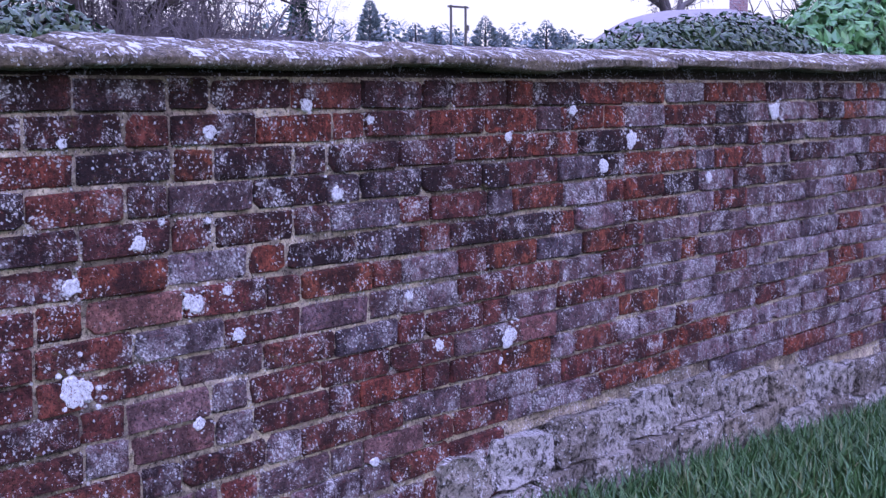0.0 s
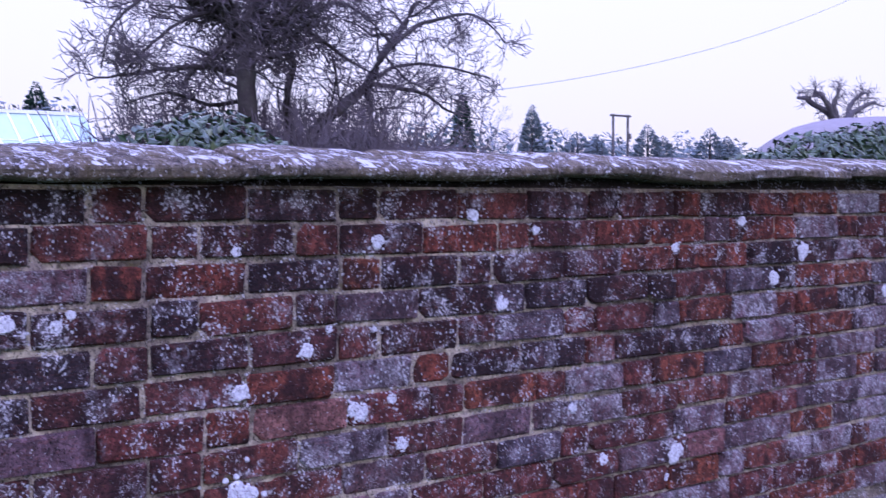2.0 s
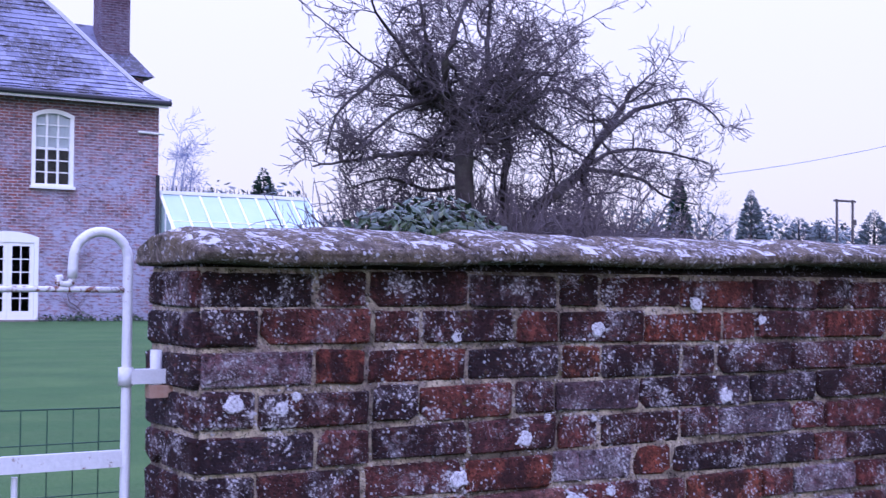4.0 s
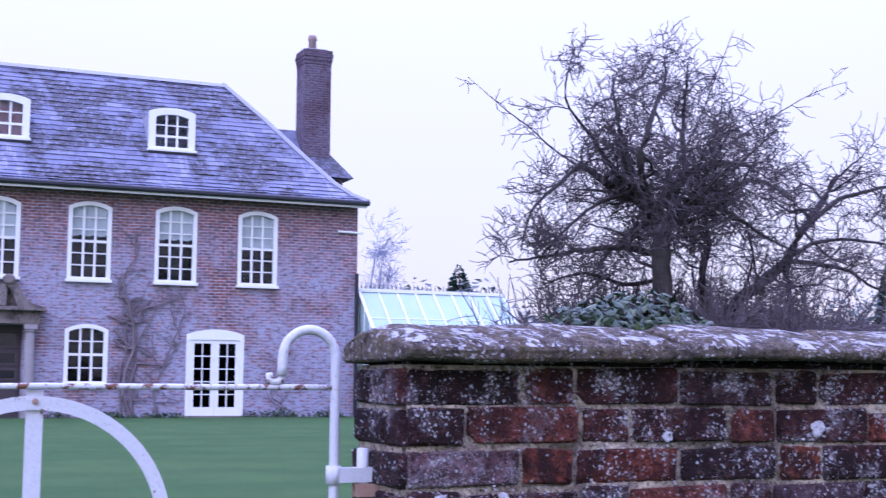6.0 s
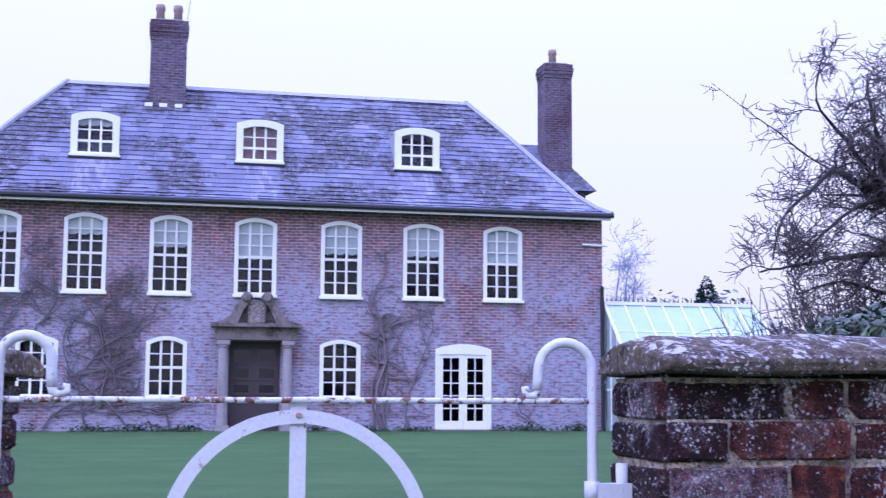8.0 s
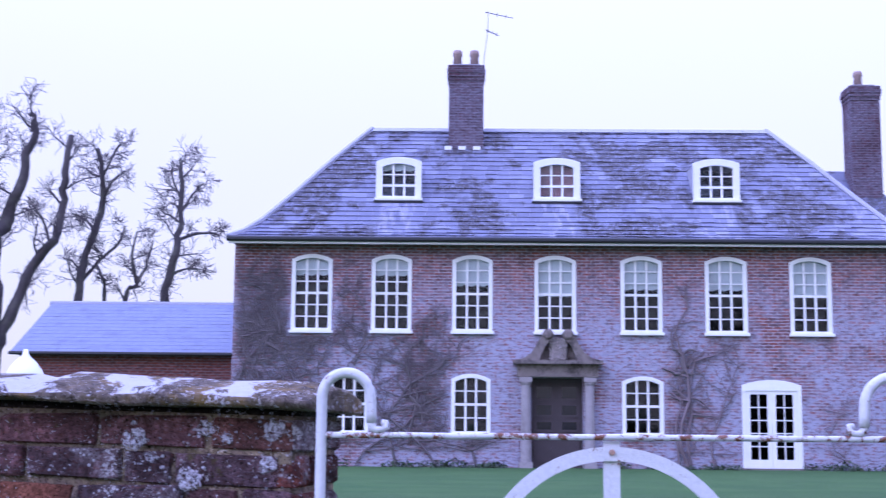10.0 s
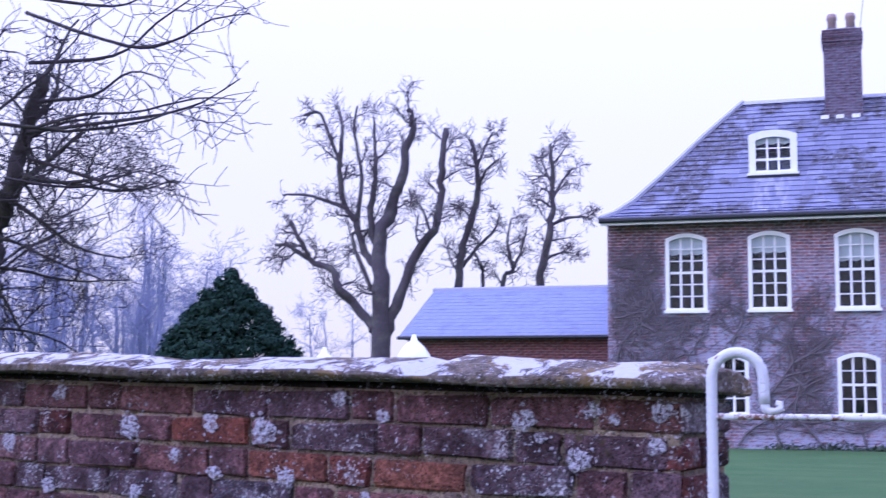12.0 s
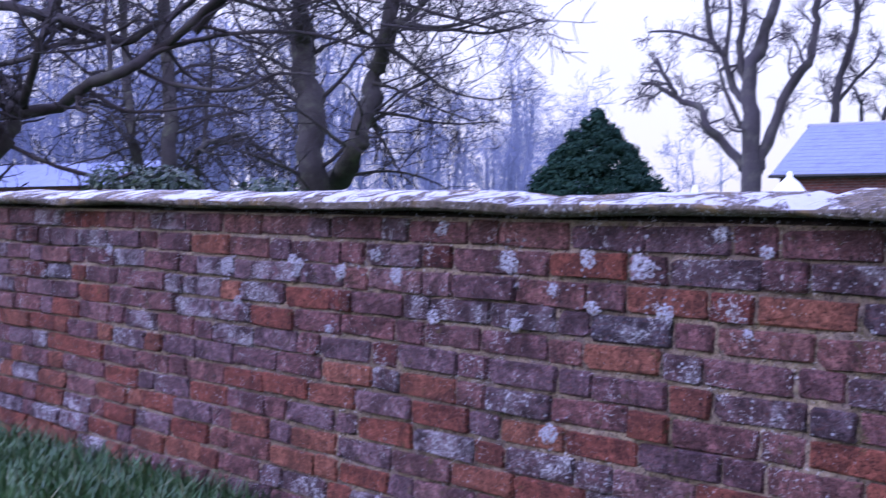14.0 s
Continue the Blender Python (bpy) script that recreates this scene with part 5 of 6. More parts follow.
bough(limbs, 0.016, 0.004, (-13, 10.13, 4.04), (-13.2, 10.77, 4.95), (-13, 11.04, 5.79), (-13.1, 11.37, 6.4))
bough(limbs, 0.035, 0.006, (-13, 9.38, 3.98), (-13, 8.9, 4.57), (-12.5, 8.2, 4.96), (-12.3, 8.23, 5.59))
bough(limbs, 0.04, 0.01, (-13, 10.03, 2.66), (-13.5, 9.69, 2.6), (-12.7, 8.61, 2.66), (-13.3, 8.28, 2.53))
bough(limbs, 0.035, 0.01, (-13, 9.47, 3.83), (-12.7, 8.76, 3.58), (-12.5, 8.15, 3.15), (-13, 8.04, 2.8))
bough(limbs, 0.04, 0.012, (-13, 10.32, 3.81), (-12.4, 10.63, 3.59), (-12.7, 11.58, 3.29), (-12.6, 11.88, 3.13))
rt_ = random.Random(12)
for k in range(9):
    a, b, c = rt_.gauss(0, 1), rt_.gauss(0, 1), rt_.gauss(0.25, 0.8)
    n_ = 1 / math.sqrt(a * a + b * b + c * c)
    tip = (-13.0 + 1.5 * a * n_, 10.25 + 1.9 * b * n_, 3.9 + 1.5 * c * n_)
    root = (-13.0, 9.95 + 0.25 * b * n_, 3.3 + 0.3 * rt_.random())
    mid = tuple((p + 1.2 * q) / 2.2 + rt_.uniform(-0.25, 0.25) for p, q in zip(root, tip))
    bough(limbs, 0.05, 0.010, root, mid, tip)
bare_tree("orchard_tree", "old gnarled bare fruit tree with a dense tangle of twigs", limbs,
          [(14, 1.15, 0.30, 0.0, 7, 5, 0.15), (9, 0.75, 0.34, 0.0, 6, 3, 0.1), (4, 0.45, 0.34, 0.0, 4, 3, 0.1)], 2, M_BARK, M_TWIG, thin=0.0068, slim=0.95, most=0.032, full=0.09)

# pollarded trees beyond the outbuilding
PS = [(9, 1.45, 0.2, 0.07, 6, 5, 0.15), (7, 0.9, 0.24, 0.05, 5, 3, 0.15), (6, 0.55, 0.26, 0.04, 4, 3, 0.1)]
limbs = []
bough(limbs, 0.62, 0.12, (-45, -17.16, 0.23), (-44.8, -17.17, 5.03), (-44.8, -17.26, 7.02), (-45, -17.04, 8.58), (-45.1, -16.61, 9.68), (-45, -16.21, 11.17), (-45.1, -15.93, 12.27), (-44.8, -16.16, 12.8))
bough(limbs, 0.34, 0.1, (-45, -17.48, 4.17), (-45.2, -18.27, 5.09), (-44.8, -18.82, 5.74), (-44.8, -19.2, 6.54), (-45.1, -20.3, 7), (-45, -21.11, 7.54), (-45, -21.75, 7.64))
bough(limbs, 0.15, 0.13, (-45, -20.24, 7.11), (-44.7, -20.62, 7.83), (-44.7, -21, 8.53))
bough(limbs, 0.28, 0.09, (-45, -17.36, 6.59), (-45.2, -18.01, 7.31), (-45, -18.3, 8.41), (-45.1, -18.88, 9.25), (-44.9, -19.02, 10.7), (-44.9, -18.9, 12.05), (-45.3, -19.33, 13.3))
bough(limbs, 0.16, 0.06, (-45, -18.68, 9), (-45.2, -19.59, 9.37), (-45.2, -20.61, 9.65), (-45.1, -21.53, 9.68))
bough(limbs, 0.13, 0.09, (-45, -18.97, 10.71), (-44.9, -19.5, 11.99), (-44.9, -19.92, 12.92), (-44.8, -20.57, 12.86))
bough(limbs, 0.26, 0.06, (-45, -17.41, 7.26), (-44.8, -17.66, 8.69), (-44.8, -17.47, 9.9), (-45, -17.57, 11.28), (-45.1, -17.67, 12.67))
bough(limbs, 0.36, 0.17, (-45, -17.01, 3.94), (-45.1, -16.47, 5.47), (-45.2, -15.94, 7), (-44.9, -15.04, 8.02), (-45.3, -14.88, 9.36), (-45, -14.77, 10.62), (-45.1, -14.64, 12.05))
bough(limbs, 0.11, 0.05, (-45, -15.18, 7.82), (-45.2, -15.58, 8.84), (-44.7, -15.77, 9.12))
bough(limbs, 0.16, 0.06, (-45, -18.31, 8.42), (-45, -18.09, 10.2), (-45.1, -18.48, 12.04), (-45.2, -18.42, 13.2))
bough(limbs, 0.16, 0.07, (-45, -17.6, 5.72), (-45, -18.29, 7.29), (-45, -18.45, 7.98), (-45, -17.82, 8.12))
bare_tree("pollard_tree", "tall bare lime tree with heavy pollarded limbs", limbs, PS, 5, M_BARK2, M_TWIG, group="pollard limes", thin=0.0115, slim=0.62, full=0.2, most=0.075)
limbs = []
bough(limbs, 0.3, 0.14, (-47, -14.74, 0.68), (-46.8, -14.6, 5.78), (-46.8, -14.46, 7.34), (-47, -14.1, 8.69), (-47.1, -13.9, 10.04), (-47, -13.97, 11.14), (-47.1, -14.21, 11.97))
bough(limbs, 0.13, 0.05, (-47, -14.5, 6.8), (-47.2, -13.92, 7.58), (-46.8, -13.12, 8.2), (-46.8, -12.91, 8.82))
bough(limbs, 0.1, 0.04, (-47, -13.81, 10.01), (-46.7, -13.44, 10.61), (-46.7, -12.99, 11.02))
bough(limbs, 0.1, 0.05, (-47, -13.9, 10.92), (-47.2, -13.55, 11.82), (-47, -13.28, 12.21))
bough(limbs, 0.09, 0.04, (-47, -14.09, 8.68), (-47.2, -14.59, 9.18), (-47.2, -15.08, 9.41))
bare_tree("pollard_tree", "bare pollarded lime tree with knuckled limbs", limbs, PS, 15, M_BARK2, M_TWIG, group="pollard limes", thin=0.0115, slim=0.62, full=0.2, most=0.075)
limbs = []
bough(limbs, 0.2, 0.05, (-50, -13.72, 0.67), (-49.8, -13.58, 6.12), (-49.8, -13.12, 6.92), (-50, -12.77, 7.86), (-50.1, -12.6, 8.8))
bough(limbs, 0.16, 0.08, (-50, -14.44, 0.66), (-50.2, -14.53, 6.18), (-49.8, -14.53, 7.2), (-49.8, -14.78, 7.69))
bough(limbs, 0.13, 0.05, (-50, -13.16, 6.94), (-49.7, -13.32, 8.08), (-49.7, -13.15, 9.12))
bare_tree("pollard_tree", "small bare pollarded lime tree behind the slate roof", limbs, PS, 16, M_BARK2, M_TWIG, group="pollard limes", thin=0.0115, slim=0.62, full=0.2, most=0.07)
limbs = []
bough(limbs, 0.32, 0.1, (-47, -11.44, 0.72), (-46.8, -11.26, 5.78), (-46.8, -11.05, 7.19), (-47, -10.87, 8.51), (-47.1, -10.84, 9.62), (-47, -10.84, 10.91), (-47.1, -10.92, 11.59))
bough(limbs, 0.12, 0.05, (-47, -10.97, 8.29), (-47.2, -10.37, 8.62), (-46.8, -9.64, 8.62), (-46.8, -9.23, 8.54))
bough(limbs, 0.09, 0.04, (-47, -11.08, 6.99), (-46.7, -10.48, 7.19), (-46.7, -9.85, 7.19))
bough(limbs, 0.09, 0.04, (-47, -10.81, 9.38), (-47.2, -10.45, 10.14), (-47, -9.98, 10.62))
bough(limbs, 0.09, 0.04, (-47, -10.85, 10.03), (-47.2, -11.21, 10.74), (-47.2, -11.27, 11.21))
bare_tree("pollard_tree", "bare pollarded lime tree with a thick upright stem", limbs, PS, 17, M_BARK2, M_TWIG, group="pollard limes", thin=0.0115, slim=0.62, full=0.2, most=0.075)

# trees behind the left-hand run
LS = [(17, 1.3, 0.18, 0.0, 7, 5, 0.15), (7, 0.65, 0.22, -0.03, 6, 3, 0.1), (4, 0.36, 0.26, -0.03, 4, 3, 0.1)]
limbs = []
bough(limbs, 0.19, 0.13, (-8, -8.18, 0.92), (-7.7, -8, 1.67), (-7.8, -8.17, 2.2), (-8.1, -8.47, 2.81), (-8.2, -8.62, 3.24), (-8, -8.5, 3.66), (-8.1, -8.62, 4.84))
bough(limbs, 0.15, 0.08, (-8, -8.11, 0.92), (-8.3, -8.28, 1.7), (-7.7, -7.59, 1.96), (-7.8, -7.51, 2.4), (-8.2, -7.68, 2.83), (-8, -7.37, 3.23), (-8, -7.3, 3.55), (-7.9, -7.03, 4.25))
bough(limbs, 0.03, 0.008, (-8, -7.29, 3.33), (-7.6, -6.63, 3.16), (-7.6, -6.27, 3.16), (-8.4, -6.41, 3.38))
bough(limbs, 0.03, 0.008, (-8, -7.27, 3.28), (-8.2, -6.89, 3.26), (-8, -6.23, 3.13), (-8.1, -5.89, 3.21))
bough(limbs, 0.03, 0.008, (-8, -7.4, 3.09), (-8.2, -7.15, 2.88), (-8.3, -6.82, 2.65), (-8.1, -6.24, 2.52))
bough(limbs, 0.04, 0.02, (-8, -7.68, 3.25), (-7.9, -7.88, 3.48), (-7.8, -8.09, 3.76))
bough(limbs, 0.04, 0.015, (-8, -7.34, 3.22), (-7.8, -6.85, 3.41), (-7.7, -6.46, 3.63))
bough(limbs, 0.025, 0.008, (-8, -7.57, 2.75), (-8.1, -7.37, 2.69), (-8.3, -7.06, 2.53), (-7.9, -6.35, 2.32))
bough(limbs, 0.035, 0.012, (-8, -8.38, 2.51), (-8.2, -8.95, 2.85), (-7.6, -8.81, 3.12))
bare_tree("tall_tree", "tall bare tree forking low into two grey trunks", limbs, LS, 31, M_BARK_OLIVE, M_TWIG_DARK, group="trees behind the left wall", thin=0.0042, slim=0.82, most=0.03, full=0.06)
limbs = []
bough(limbs, 0.135, 0.09, (-9, -11.23, 0.85), (-8.7, -11.01, 1.75), (-8.8, -11.12, 2.38), (-9.1, -11.46, 3.1), (-9.2, -11.66, 4.16), (-9, -11.52, 5.61))
bough(limbs, 0.09, 0.06, (-9, -11.71, 0.84), (-9.3, -12.08, 1.78), (-8.7, -11.62, 2.33), (-8.8, -11.83, 2.89), (-9.2, -12.35, 3.81), (-9, -12.26, 5.31))
bough(limbs, 0.05, 0.03, (-9, -10.86, 0.86), (-8.6, -10.49, 2.03), (-8.6, -10.38, 2.27), (-9.4, -10.76, 2.42), (-9.3, -10.43, 2.46))
bough(limbs, 0.04, 0.02, (-9, -10.74, 2.29), (-9.2, -10.93, 2.75), (-9, -10.65, 3.24), (-9.1, -10.86, 3.8))
bough(limbs, 0.03, 0.01, (-9, -10.12, 2.43), (-9.2, -10.05, 2.25), (-9.3, -9.8, 2.1))
bare_tree("tall_tree", "slender bare tree with straight grey trunks", limbs, LS, 37, M_BARK_OLIVE, M_TWIG_DARK, group="trees behind the left wall", thin=0.0042, slim=0.82, most=0.03, full=0.06)
NS = [(8, 0.75, 0.18, -0.01, 6, 5, 0.2), (6, 0.4, 0.22, -0.02, 5, 4, 0.1), (4, 0.24, 0.25, -0.02, 4, 3, 0.1)]
limbs = []
bough(limbs, 0.12, 0.06, (-4, -8.81, 0.95), (-3.8, -8.3, 1.59), (-3.9, -7.91, 1.85), (-4, -7.88, 2.06), (-4.1, -7.86, 2.19))
bough(limbs, 0.045, 0.024, (-4, -7.74, 2.1), (-4.2, -7.56, 2.17), (-3.8, -6.79, 2.23), (-3.9, -6.51, 2.34), (-4.1, -6.46, 2.48), (-4, -6.08, 2.59), (-4, -5.83, 2.75), (-3.9, -5.43, 2.91))
bough(limbs, 0.036, 0.022, (-4, -7.73, 2.16), (-3.8, -7.35, 2.43), (-3.8, -7.22, 2.69), (-4.2, -7.67, 3.13))
bough(limbs, 0.04, 0.025, (-4, -7.74, 2.18), (-4.1, -8.06, 2.35), (-4, -8.19, 2.43), (-4.1, -8.79, 2.61))
bough(limbs, 0.04, 0.018, (-4, -7.4, 2.98), (-4.1, -7.44, 2.78), (-4.2, -7.28, 2.68), (-4.1, -6.8, 2.56), (-4.2, -6.63, 2.66), (-4.2, -6.3, 2.79), (-4, -5.83, 2.87))
bough(limbs, 0.04, 0.03, (-4, -8.36, 2.97), (-3.9, -7.76, 2.86), (-3.9, -7.26, 2.73), (-3.9, -6.88, 2.62))
bough(limbs, 0.022, 0.012, (-4, -8.15, 2.45), (-3.9, -7.58, 2.47), (-3.8, -7.15, 2.52), (-4, -6.89, 2.58), (-4.1, -6.63, 2.73))
bough(limbs, 0.02, 0.007, (-4, -6.6, 2.37), (-4.1, -6.32, 2.49), (-4.2, -6, 2.55), (-3.9, -5.29, 2.48), (-4.2, -5.17, 2.49), (-4, -4.64, 2.35), (-4.1, -4.5, 2.36))
bough(limbs, 0.018, 0.007, (-4, -6.55, 2.34), (-4.1, -6.37, 2.25), (-3.8, -5.51, 2.12), (-4.2, -5.51, 2.26), (-3.9, -4.91, 2.19))
bough(limbs, 0.02, 0.01, (-4, -8.08, 1.95), (-4, -7.6, 1.77), (-4.1, -7.23, 1.66), (-4.2, -7.01, 1.62), (-3.8, -6.37, 1.63))
bough(limbs, 0.016, 0.006, (-4, -7.05, 2.24), (-4, -6.72, 2.08), (-4, -6.37, 2.05), (-4, -5.84, 2.06), (-4.1, -5.62, 1.99))
bough(limbs, 0.016, 0.007, (-4, -7.34, 2.52), (-4, -7.13, 2.4), (-4, -6.79, 2.18))
bough(limbs, 0.034, 0.02, (-4, -6.04, 2.55), (-4.11, -5.78, 2.82), (-3.9, -5.28, 2.88), (-3.92, -5.01, 3.02), (-4.07, -4.8, 3.22))
bough(limbs, 0.018, 0.004, (-4, -5.46, 2.87), (-3.86, -4.91, 2.79), (-3.87, -4.47, 2.76), (-4.13, -4.22, 2.76), (-4.12, -3.79, 2.77), (-3.9, -3.31, 2.79))
bough(limbs, 0.02, 0.012, (-4, -6.11, 3.06), (-4.08, -5.86, 3.02), (-3.99, -5.45, 2.95), (-4.04, -5.19, 3.08), (-3.97, -4.8, 3.16))
bough(limbs, 0.012, 0.006, (-4, -4.69, 2.81), (-4.08, -4.55, 2.96), (-4.12, -4.34, 3.12))
bough(limbs, 0.01, 0.003, (-4.5, -4.89, 2.58), (-4.46, -4.56, 2.51), (-4.43, -4.21, 2.49), (-4.41, -3.89, 2.56), (-4.37, -3.63, 2.46))
bough(limbs, 0.01, 0.003, (-4, -4.33, 2.76), (-3.91, -3.96, 2.79), (-3.9, -3.66, 2.78), (-4, -3.33, 2.86), (-4.07, -3.12, 2.86))
bough(limbs, 0.016, 0.006, (-4, -6.05, 2.79), (-4.05, -5.73, 2.74), (-4.1, -5.37, 2.65), (-3.95, -4.86, 2.65), (-4.13, -4.62, 2.63))
bough(limbs, 0.012, 0.003, (-4.2, -4.58, 3.51), (-4.12, -3.85, 3.23), (-4.14, -3.55, 3.24), (-4.22, -3.36, 3.37), (-4.26, -3.14, 3.4))
bough(limbs, 0.012, 0.003, (-4.2, -4.55, 3.2), (-4.29, -4.03, 3.23), (-4.12, -3.65, 3.35), (-4.14, -3.39, 3.51))
bough(limbs, 0.012, 0.003, (-4.2, -4.53, 2.78), (-4.09, -3.81, 2.79), (-4.09, -3.57, 2.81), (-4.31, -3.45, 2.92), (-4.3, -3.21, 3.04))
bough(limbs, 0.012, 0.003, (-4.2, -4.58, 3.61), (-4.26, -4.03, 3.52), (-4.19, -3.74, 3.56))
bough(limbs, 0.012, 0.003, (-4.2, -4.51, 2.63), (-4.26, -4, 2.46), (-4.3, -3.81, 2.43), (-4.22, -3.56, 2.46))
bough(limbs, 0.012, 0.003, (-4.2, -4.46, 2.96), (-4.17, -4.08, 2.97), (-4.14, -3.82, 3.08), (-4.13, -3.57, 3.01))
bare_tree("spreading_tree", "bare tree with dark crooked boughs over the wall", limbs, NS, 41, M_BARK, M_TWIG_DARK, thin=0.0032)

# far bare woods, standing in rows beyond the garden, painted pale blue for haze
WS = [(9, 3.2, 0.12, 0.10, 5, 4, 0.25), (7, 1.6, 0.16, 0.08, 4, 3, 0.15), (4, 0.9, 0.2, 0.05, 3, 3, 0.1)]
rw_ = random.Random(77)
far_kinds = []
for k in range(4):
    h = 11 + k
    far_kinds.append(bare_tree("woodland_tree", "distant slender bare woodland tree", [([(0, 0, -0.2), (0.1, 0.1 * k, h * 0.35), (-0.1, -0.2, h * 0.7), (0, 0.1, h)], 0.17, 0.03)], WS, 60 + k, M_HAZETWIG, M_HAZETWIG, sides=6, group="far woods", thin=0.017))
spots = []
for i in range(220):
    az = rw_.uniform(27, 64)
    d = rw_.uniform(62, 105)
    spots.append((2.2 - d * math.cos(radians(az)), -d * math.sin(radians(az)), rw_.uniform(0.75, 1.05) * (0.72 + 0.33 * min(1.0, (az - 28) / 14))))
for i in range(16):
    az = rw_.uniform(-49, -24)
    d = rw_.uniform(95, 130)
    spots.append((2.2 - d * math.cos(radians(az)), -d * math.sin(radians(az)), rw_.uniform(0.4, 0.6)))
spots += [(-60, 23.2, 0.72), (-62, 24.4, 0.66), (-63, 22.0, 0.6), (-64, 25.6, 0.55), (-58, -25.0, 0.52), (-60, -26.6, 0.48), (-61, -24.6, 0.45), (-62, 66.5, 0.45)]
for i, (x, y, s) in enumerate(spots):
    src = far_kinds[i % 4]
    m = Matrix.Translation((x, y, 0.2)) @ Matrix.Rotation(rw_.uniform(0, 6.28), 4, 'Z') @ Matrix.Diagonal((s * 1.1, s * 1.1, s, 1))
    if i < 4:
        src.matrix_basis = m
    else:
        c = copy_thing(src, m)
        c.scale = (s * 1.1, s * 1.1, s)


# ---- leafy things ----
def leaf_cloud(mesh, blobs, num, size, rng, droop=0.0, edge=0.75):
    """Leaves, each a folded blade, spread through and over a set of round clumps (centre, radii)."""
    for k in range(num):
        (cx, cy, cz), (rx, ry, rz) = blobs[rng.randrange(len(blobs))]
        v = Vector((rng.gauss(0, 1), rng.gauss(0, 1), rng.gauss(0, 1))).normalized()
        u = edge + (1.08 - edge) * rng.random() if rng.random() < 0.85 else rng.uniform(0.3, edge)
        p = Vector((cx + v.x * rx * u, cy + v.y * ry * u, cz + v.z * rz * u))
        n = (v + Vector((rng.gauss(0, 0.5), rng.gauss(0, 0.5), rng.gauss(0, 0.5) + 0.3))).normalized()
        a = n.cross(Vector((rng.gauss(0, 1), rng.gauss(0, 1), rng.gauss(0, 1) - droop))).normalized()
        b = n.cross(a)
        s = size * rng.uniform(0.6, 1.3)
        mesh.add([p - a * s, p + b * s * 0.5 - n * s * 0.15, p + a * s, p - b * s * 0.5 - n * s * 0.15], [(0, 1, 2), (0, 2, 3)])


def bush(name, label, blobs, num, size, mat, seed, stem=True):
    rng = random.Random(seed)
    t = thing(name, label, "bush")
    wood = Mesh()
    for (cx, cy, cz), (rx, ry, rz) in blobs:
        for k in range(3):
            wood.tube([(cx + rng.uniform(-0.3, 0.3) * rx, cy + rng.uniform(-0.3, 0.3) * ry, 0.1), (cx + rng.uniform(-0.3, 0.3) * rx, cy + rng.uniform(-0.3, 0.3) * ry, cz), (cx + rng.uniform(-0.6, 0.6) * rx, cy + rng.uniform(-0.6, 0.6) * ry, cz + rz * 0.7)], [0.02, 0.014, 0.006], 5)
    part("stem_mass", wood, M_BARK, t)
    m = Mesh()
    leaf_cloud(m, blobs, num, size, rng)
    tagged(part("leaves", m, mat, t), kind="stuff")
    return t


bush("ivy_bush", "dark green ivy clump behind the garden wall", [((-1.5, 2.22, 1.34), (0.25, 0.16, 0.13)), ((-1.5, 2.40, 1.36), (0.25, 0.16, 0.15)), ((-1.5, 2.56, 1.31), (0.2, 0.14, 0.13)), ((-1.5, 2.38, 0.95), (0.3, 0.3, 0.35))], 3200, 0.021, M_IVY, 1)
bush("ivy_bush", "broad dark green ivy hedge leaning on the wall", [((-0.75, 4.55, 1.28), (0.22, 0.25, 0.13)), ((-0.75, 4.95, 1.34), (0.25, 0.3, 0.15)), ((-0.75, 5.4, 1.38), (0.25, 0.3, 0.17)), ((-0.75, 5.75, 1.38), (0.25, 0.3, 0.19)), ((-0.75, 6.1, 1.35), (0.25, 0.3, 0.16)), ((-0.75, 6.6, 1.26), (0.25, 0.35, 0.17)), ((-0.75, 5.3, 0.9), (0.3, 1.2, 0.4))], 12000, 0.022, M_IVY, 2)
bush("laurel_bush", "bright green laurel bush with glossy leaves", [((-1.0, 7.4, 1.45), (0.35, 0.4, 0.3)), ((-1.0, 7.9, 1.65), (0.4, 0.5, 0.4)), ((-1.0, 7.6, 1.0), (0.4, 0.7, 0.5)), ((-1.0, 7.1, 1.30), (0.3, 0.25, 0.18))], 3200, 0.05, M_LAUREL, 3)
bush("ivy_bush", "low ivy clump behind the rose brick wall", [((-4.2, -6.9, 1.53), (0.3, 0.28, 0.20)), ((-4.2, -6.5, 1.51), (0.3, 0.28, 0.18)), ((-4.2, -5.55, 1.44), (0.3, 0.25, 0.15)), ((-4.2, -6.6, 0.9), (0.4, 0.6, 0.5))], 5000, 0.026, M_IVY, 4)

# the dark shrubbery behind the orchard tree
def thicket(name, label, places, num, seed, mat):
    rng = random.Random(seed)
    t = thing(name, label, "shrub")
    m = Mesh()
    for k in range(num):
        x, y, w, h = places[rng.randrange(len(places))]
        p = Vector((x + rng.gauss(0, 0.6), y + rng.uniform(-w, w), 0.2))
        q, r = wander(p, (rng.gauss(0, 0.3), rng.gauss(0, 0.3), 1), h * rng.uniform(0.5, 1.05), 0.02, 0.006, 6, 0.16, 0.03, rng)
        m.tube(q, r, 4, cap=False)
        for j in range(6):
            i = rng.randrange(2, 6)
            a, b = wander(q[i], (rng.gauss(0, 1), rng.gauss(0, 1), rng.gauss(0.3, 0.6)), rng.uniform(0.3, 0.8), 0.008, 0.004, 4, 0.2, 0, rng)
            m.tube(a, b, 3, cap=False)
    tagged(part("stem_mass", m, mat, t), kind="stuff")


